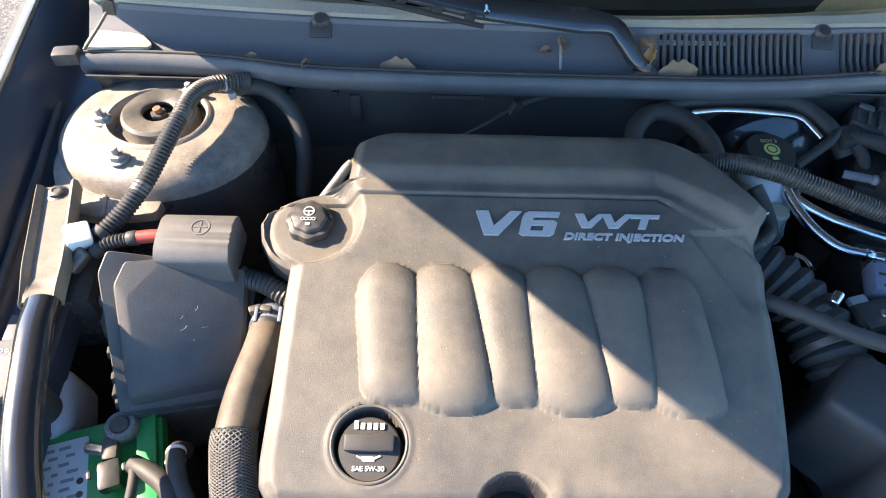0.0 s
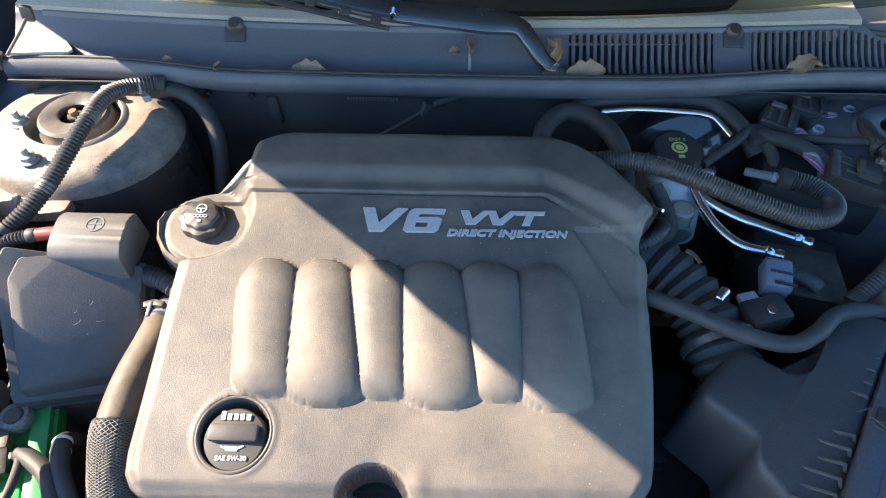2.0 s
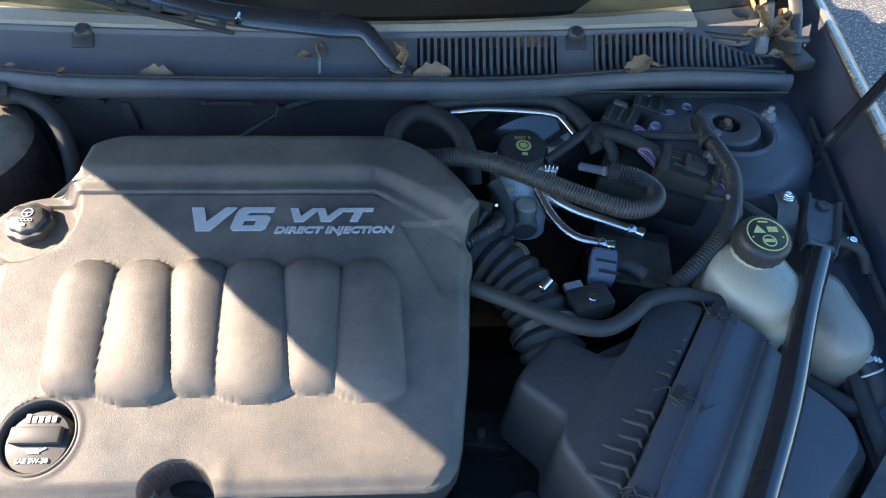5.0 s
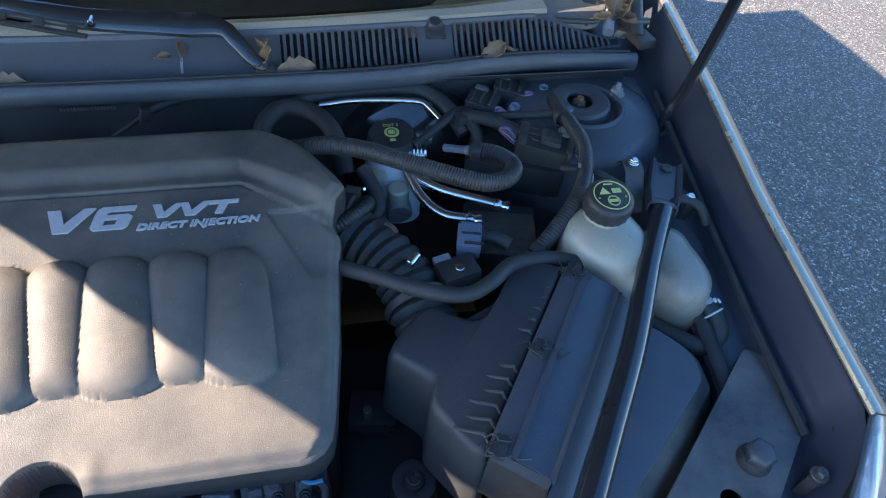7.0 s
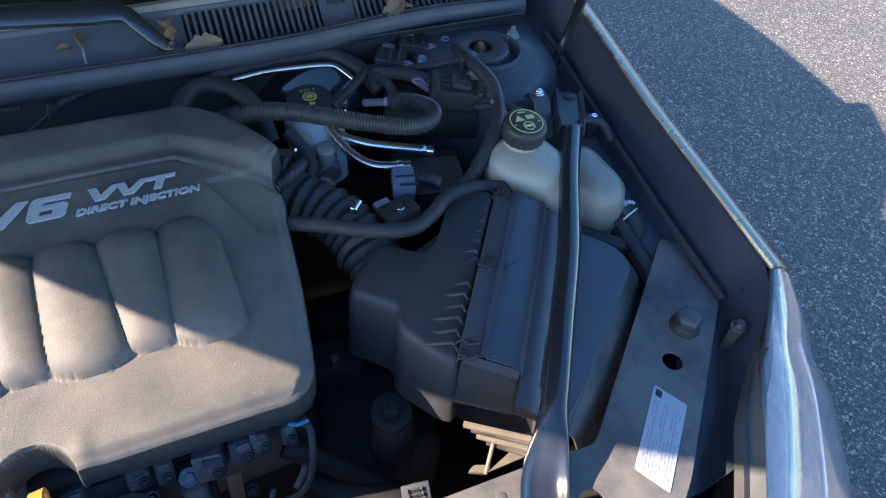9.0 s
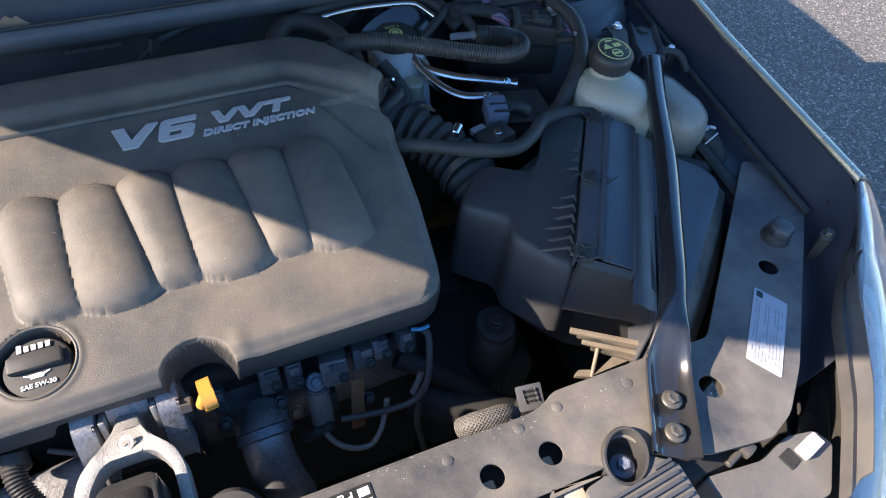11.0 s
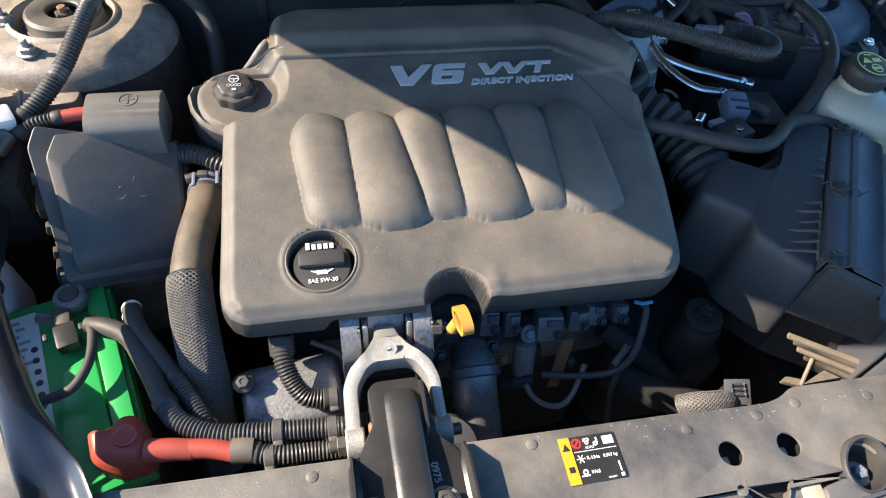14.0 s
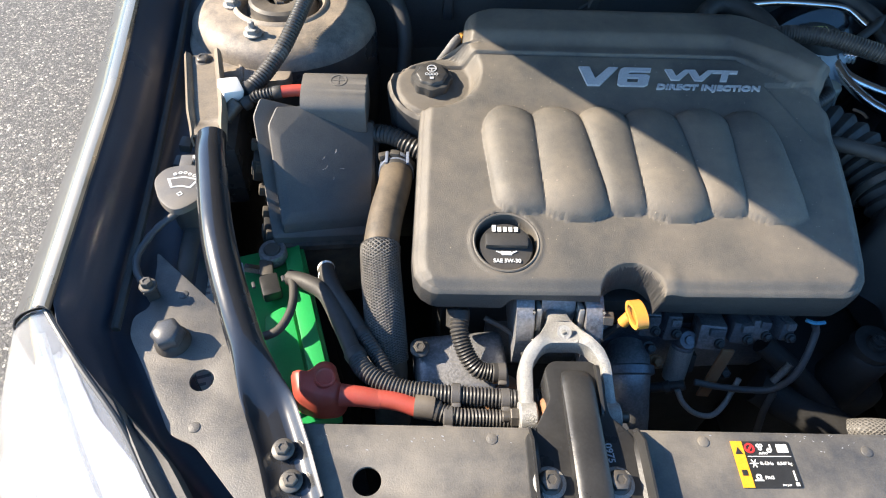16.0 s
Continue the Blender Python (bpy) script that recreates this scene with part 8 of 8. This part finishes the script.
part("tab", box((0.700, 0.598, 0.926), (0.010, 0.010, 0.006), (0, 0, 20), 0.002), "clip_blue", lc)
tl = thing("loom_tab", (0.682, 0.468, 0.905), "grey plastic strap end on the loom", "clip")
part("strap", tube([(0.676, 0.482, 0.925), (0.690, 0.478, 0.922), (0.692, 0.466, 0.912), (0.684, 0.455, 0.900)], 0.0045, 8, flat=0.5), "print_grey", tl)

# ---- washer filler on the left ----
wash = thing("washer_filler_cap", (-0.406, 0.270, 0.893), "grey washer fluid filler cap with printed symbol", "washer cap")
part("cap", slab(rounded([(-0.406 + (a + 0.406) * 1.4, 0.280 + (c - 0.280) * 1.4) for a, c in ((-0.430, 0.284), (-0.424, 0.298), (-0.405, 0.303), (-0.387, 0.297), (-0.382, 0.282), (-0.390, 0.262), (-0.405, 0.250), (-0.420, 0.262))], 0.012), 0.888, 0.897, (), 0.003), "box", wash)
part("neck", rod((-0.406, 0.276, 0.80), (-0.406, 0.276, 0.889), 0.019, n=22), "plastic", wash)
part("tab", box((-0.411, 0.319, 0.894), (0.014, 0.018, 0.003), (0, 0, 4), 0.001), "box", wash)
wmx = Matrix.Translation((-0.406, 0.280, 0.8972)) @ Matrix.Diagonal((1.35, 1.35, 1, 1))
part("screen_symbol", merge(flat_poly(wmx, [(-0.013, -0.005), (0.0, -0.008), (0.013, -0.005), (0.008, 0.005), (0.0, 0.0035), (-0.008, 0.005)], 0), *[flat_ring(wmx, -0.008 + 0.004 * k, -0.0105 - 0.002 * math.sin(k), 0.0016, 0.0009, 0, 10) for k in range(5)]), "letters_white", wash)
part("screen_inner", flat_poly(wmx, [(-0.0105, -0.004), (0.0, -0.0065), (0.0105, -0.004), (0.0068, 0.0035), (0.0, 0.002), (-0.0068, 0.0035)], 0.0004), "box", wash)
part("book_symbol", flat_ring(wmx, 0.001, 0.0115, 0.0026, 0.0016, 0, 4), "letters_white", wash)
hose("washer_hose", [(-0.408, 0.266, 0.872), (-0.431, 0.248, 0.864), (-0.441, 0.228, 0.862), (-0.445, 0.205, 0.862), (-0.440, 0.186, 0.862), (-0.430, 0.171, 0.863)], 0.0042, "seal", "thin grey cable with knots beside the washer cap", "cable", pitch=0.016, depth=0.18)
wt = thing("washer_tank", (-0.41, 0.24, 0.70), "blue-grey washer fluid tank below the fender", "washer tank")
part("tank", box((-0.436, 0.288, 0.755), (0.096, 0.085, 0.10), (6, 0, 14), 0.026, 4), "print_blue", wt)
for y, z in ((0.345, 0.865), (0.375, 0.868)):
    part("valve", box((-0.432, y, z), (0.014, 0.018, 0.012), (0, 10, 0), 0.003), "plastic", wt)
hose("paint_wire", [(-0.405, 0.322, 0.885), (-0.398, 0.315, 0.905), (-0.388, 0.30, 0.90)], 0.002, "print_grey", "thin pale strap at the washer cap", "strap")

# ---- headlamps ----
LAMP_EDGE = [(-0.25, 0.345), (-0.153, 0.452), (-0.096, 0.510), (-0.030, 0.562), (0.029, 0.602), (0.060, 0.635), (0.115, 0.682)]


def headlamp(s, label):
    t = thing("headlamp", (XC + s * 0.62, 0.0, 0.72), label, "headlamp", "headlamps")
    rows, back = [], []
    for k in range(22):
        f = k / 21
        # inner edge runs from the fender's end forwards and inwards
        y = 0.115 - 0.36 * f
        inner = along(LAMP_EDGE, y)
        outer = along([(-0.25, 0.62), (-0.10, 0.715), (0.0, 0.757), (0.06, 0.752), (0.115, 0.728)], y)
        row, brow = [], []
        for j in range(12):
            u = j / 11
            x = inner + (outer - inner) * u
            z = 0.897 - 0.12 * f ** 1.3 - (0.105 * u ** 1.9 + 0.012 * u) * min(1.0, (outer - inner) / 0.15)
            row.append((XC + s * x, y, z))
            brow.append((XC + s * (x + 0.004), y, z - 0.055 - 0.02 * math.sin(u * 3.1)))
        rows.append(row)
        back.append(brow)
        for out, low in ((0.010, 0.018), (0.019, 0.045), (0.027, 0.085), (0.034, 0.14), (0.038, 0.21)):
            row.append((XC + s * (x + out), y, z - low))
    lens = part("lens", sheet(rows, 0.003), "hazy", t, "weathered curved headlamp lens")
    lens.visible_shadow = False
    part("reflector", sheet(back, 0.003), "reflector", t, "bright reflector behind the lens")
    edge = [r[0] for r in rows]
    part("inner_frame", tube([(r[3][0], r[3][1], r[3][2] - 0.010) for r in rows[1::3]], 0.0035, 8, 0.01), "chrome", t)
    part("inner_frame", tube([(r[7][0], r[7][1], r[7][2] - 0.014) for r in rows[4:18:3]], 0.0025, 8, 0.01), "chrome", t)
    part("rim", tube([(p[0], p[1], p[2] + 0.0005) for p in edge[::3]], 0.0026, 8, 0.01), "seal", t)
    side_wall = [[Vector(a) + Vector((0, 0, 0.001)), Vector(a) + Vector((0, 0, -0.03)), Vector(a) + Vector((0, 0, -0.12))] for a in edge]
    part("housing", sheet(side_wall, 0.003), "plastic", t, "black lamp housing")
    flange = []
    for k in range(16):
        y = 0.045 - 0.205 * k / 15
        x = along(LAMP_EDGE, y) - 0.003
        w = 0.022 * smoothstep(0.05, -0.02, y) + 0.006
        z = 0.876 - 0.10 * (0.045 - y)
        flange.append([(XC + s * x, y, z), (XC + s * (x - w * 0.25), y, z - 0.010), (XC + s * (x - w * 0.55), y - 0.004, z - 0.014), (XC + s * (x - w), y - 0.008, z - 0.010), (XC + s * (x - w - 0.003), y - 0.009, z - 0.030)])
    part("mount_flange", sheet(flange, 0.002), "fuse", t, "grey moulded flange along the lamp")
    tab = [(0.680, 0.121), (0.670, 0.134), (0.655, 0.117), (0.655, 0.098)]
    part("corner_tab", slab(rounded([(XC + s * x, y) for x, y in (tab if s < 0 else tab[::-1])], 0.002), 0.866, 0.870, (), 0.001), "steel_satin", t, "small dark bracket behind the lamp")
    return t


headlamp(-1, "clear headlamp glaring white in the sun")
headlamp(1, "clear headlamp reflecting blue sky")

# black shrouds between the panel and the lamps
for s in (-1, 1):
    sh = thing("lamp_shroud", (XC + s * 0.58, 0.05, 0.80), "black plastic shroud between panel and headlamp", "shroud", "lamp shrouds")
    rows = []
    for k in range(14):
        f = k / 13
        y = 0.16 - 0.32 * f
        inner = along([(-0.16, 0.42), (-0.06, 0.49), (0.02, 0.555), (0.10, 0.61), (0.16, 0.63)], y)
        outer = along([(-0.16, 0.445), (-0.06, 0.54), (0.05, 0.63), (0.10, 0.675), (0.16, 0.69)], y)
        rows.append([(XC + s * (inner + (outer - inner) * u), y, 0.775 - 0.035 * math.sin(math.pi * u) - 0.03 * f + 0.03 * u) for u in [i / 6 for i in range(7)]])
    part("sheet", sheet(rows, 0.002), "dark", sh)
    part("edge_bead", tube([r[5] for r in rows[::2]], 0.003, 8), "rubber", sh)

# ---- front trim over the grille ----
trim = thing("grille_trim", (0.42, -0.09, 0.83), "grey plastic trim with fine ribs ahead of the panel", "trim cover")
part("plate", slab(rounded([(0.374, -0.071), (0.401, -0.067), (0.404, -0.078), (0.414, -0.084), (0.430, -0.081), (0.442, -0.072), (0.446, -0.066), (0.468, -0.083), (0.466, -0.150), (0.366, -0.150), (0.366, -0.10)], 0.006), 0.836, 0.851, (), 0.002), "box", trim)
for k in range(9):
    y = -0.079 - k * 0.0072
    a, b = 0.378 - 0.05 * (-y - 0.079), 0.462
    if k == 0:
        a = 0.442
    part("fine_rib", box(((a + b) / 2, y, 0.8525), (b - a, 0.0036, 0.0045), (0, 0, 5), 0.0012), "seal", trim)
# tan slab on the grey trim; its paleness stands for sunlight
part("pale_wall", slab(rounded([(0.356, -0.061), (0.375, -0.067), (0.368, -0.150), (0.346, -0.150)], 0.002), 0.828, 0.846, (), 0.002), "tan_plate", trim, "trim face with sunlight put into its pale colour")
part("front_sheet", slab(rounded([(0.19, -0.054), (0.300, -0.054), (0.308, -0.070), (0.318, -0.082), (0.338, -0.080), (0.346, -0.066), (0.362, -0.066), (0.362, -0.16), (0.19, -0.16)], 0.003), 0.830, lambda x, y: 0.8445 + 0.10 * (y + 0.054), (), 0.002), "box", trim)
part("sheet_rib", tube([(0.262, -0.066, 0.8435), (0.28, -0.10, 0.8405), (0.31, -0.155, 0.8345)], 0.003, 8), "box", trim)
oc, ou, ov = Vector((0.424, -0.060, 0.0)), Vector((0.58, 0.815, 0.0)), Vector((0.815, -0.58, 0.0))


def oval(z, grow, n=40):
    return [oc + ou * ((0.026 + grow) * math.cos(2 * math.pi * k / n)) + ov * ((0.0205 + grow) * math.sin(2 * math.pi * k / n)) + Vector((0, 0, z + 0.004 * math.cos(2 * math.pi * k / n))) for k in range(n)]


part("oval_collar", loft([oval(z, g) for z, g in ((0.842, 0.0025), (0.8535, 0.0018), (0.856, 0.0), (0.8555, -0.0022), (0.846, -0.0035), (0.830, -0.0045), (0.827, -0.0050))], False), "plastic", trim, "oval plastic collar")
part("collar_floor", slab([(p.x, p.y) for p in oval(0.0, -0.0045)], 0.826, 0.831), "dark", trim)
part("collar_bolt", bolt((0.4255, -0.0620, 0.831), s=0.0060, flange=0.0120, h=0.010), "clip_blue", trim)
fr = thing("bumper_clip", (0.58, -0.11, 0.81), "black bumper clip with a white block", "clip")
part("carrier", slab(rounded([(0.495, -0.10), (0.56, -0.108), (0.60, -0.098), (0.632, -0.104), (0.64, -0.122), (0.60, -0.16), (0.50, -0.16)], 0.006), 0.80, 0.828, (), 0.003), "box", fr)
part("white_block", box((0.611, -0.116, 0.832), (0.026, 0.014, 0.012), (0, 0, 14), 0.002), "white", fr)
# dark pad laid on the carrier for the shade inside a hole
part("recess_shade", box((0.586, -0.118, 0.8285), (0.016, 0.016, 0.003), (0, 0, 14), 0.001), "dark", fr)
part("pin", rod((0.52, -0.100, 0.834), (0.545, -0.093, 0.836), 0.0035, n=10), "zinc", fr)
part("catch", box((0.545, -0.094, 0.838), (0.014, 0.016, 0.012), (0, 0, 20), 0.003), "zinc", fr)
fascia = thing("front_bumper", (XC, -0.22, 0.4), "dark grey painted front bumper", "bumper")
rows = []
for k in range(29):
    u = -1 + k / 14
    y = -0.30 + 0.33 * abs(u) ** 2.6
    rows.append([(XC + u * 0.72, y + 0.10, 0.79 - 0.03 * abs(u)), (XC + u * 0.74, y + 0.05, 0.775 - 0.03 * abs(u)), (XC + u * 0.76, y, 0.73), (XC + u * 0.80, y - 0.03, 0.6), (XC + u * 0.82, y, 0.35)])
part("skin", sheet(rows, 0.004), "paint", fascia)
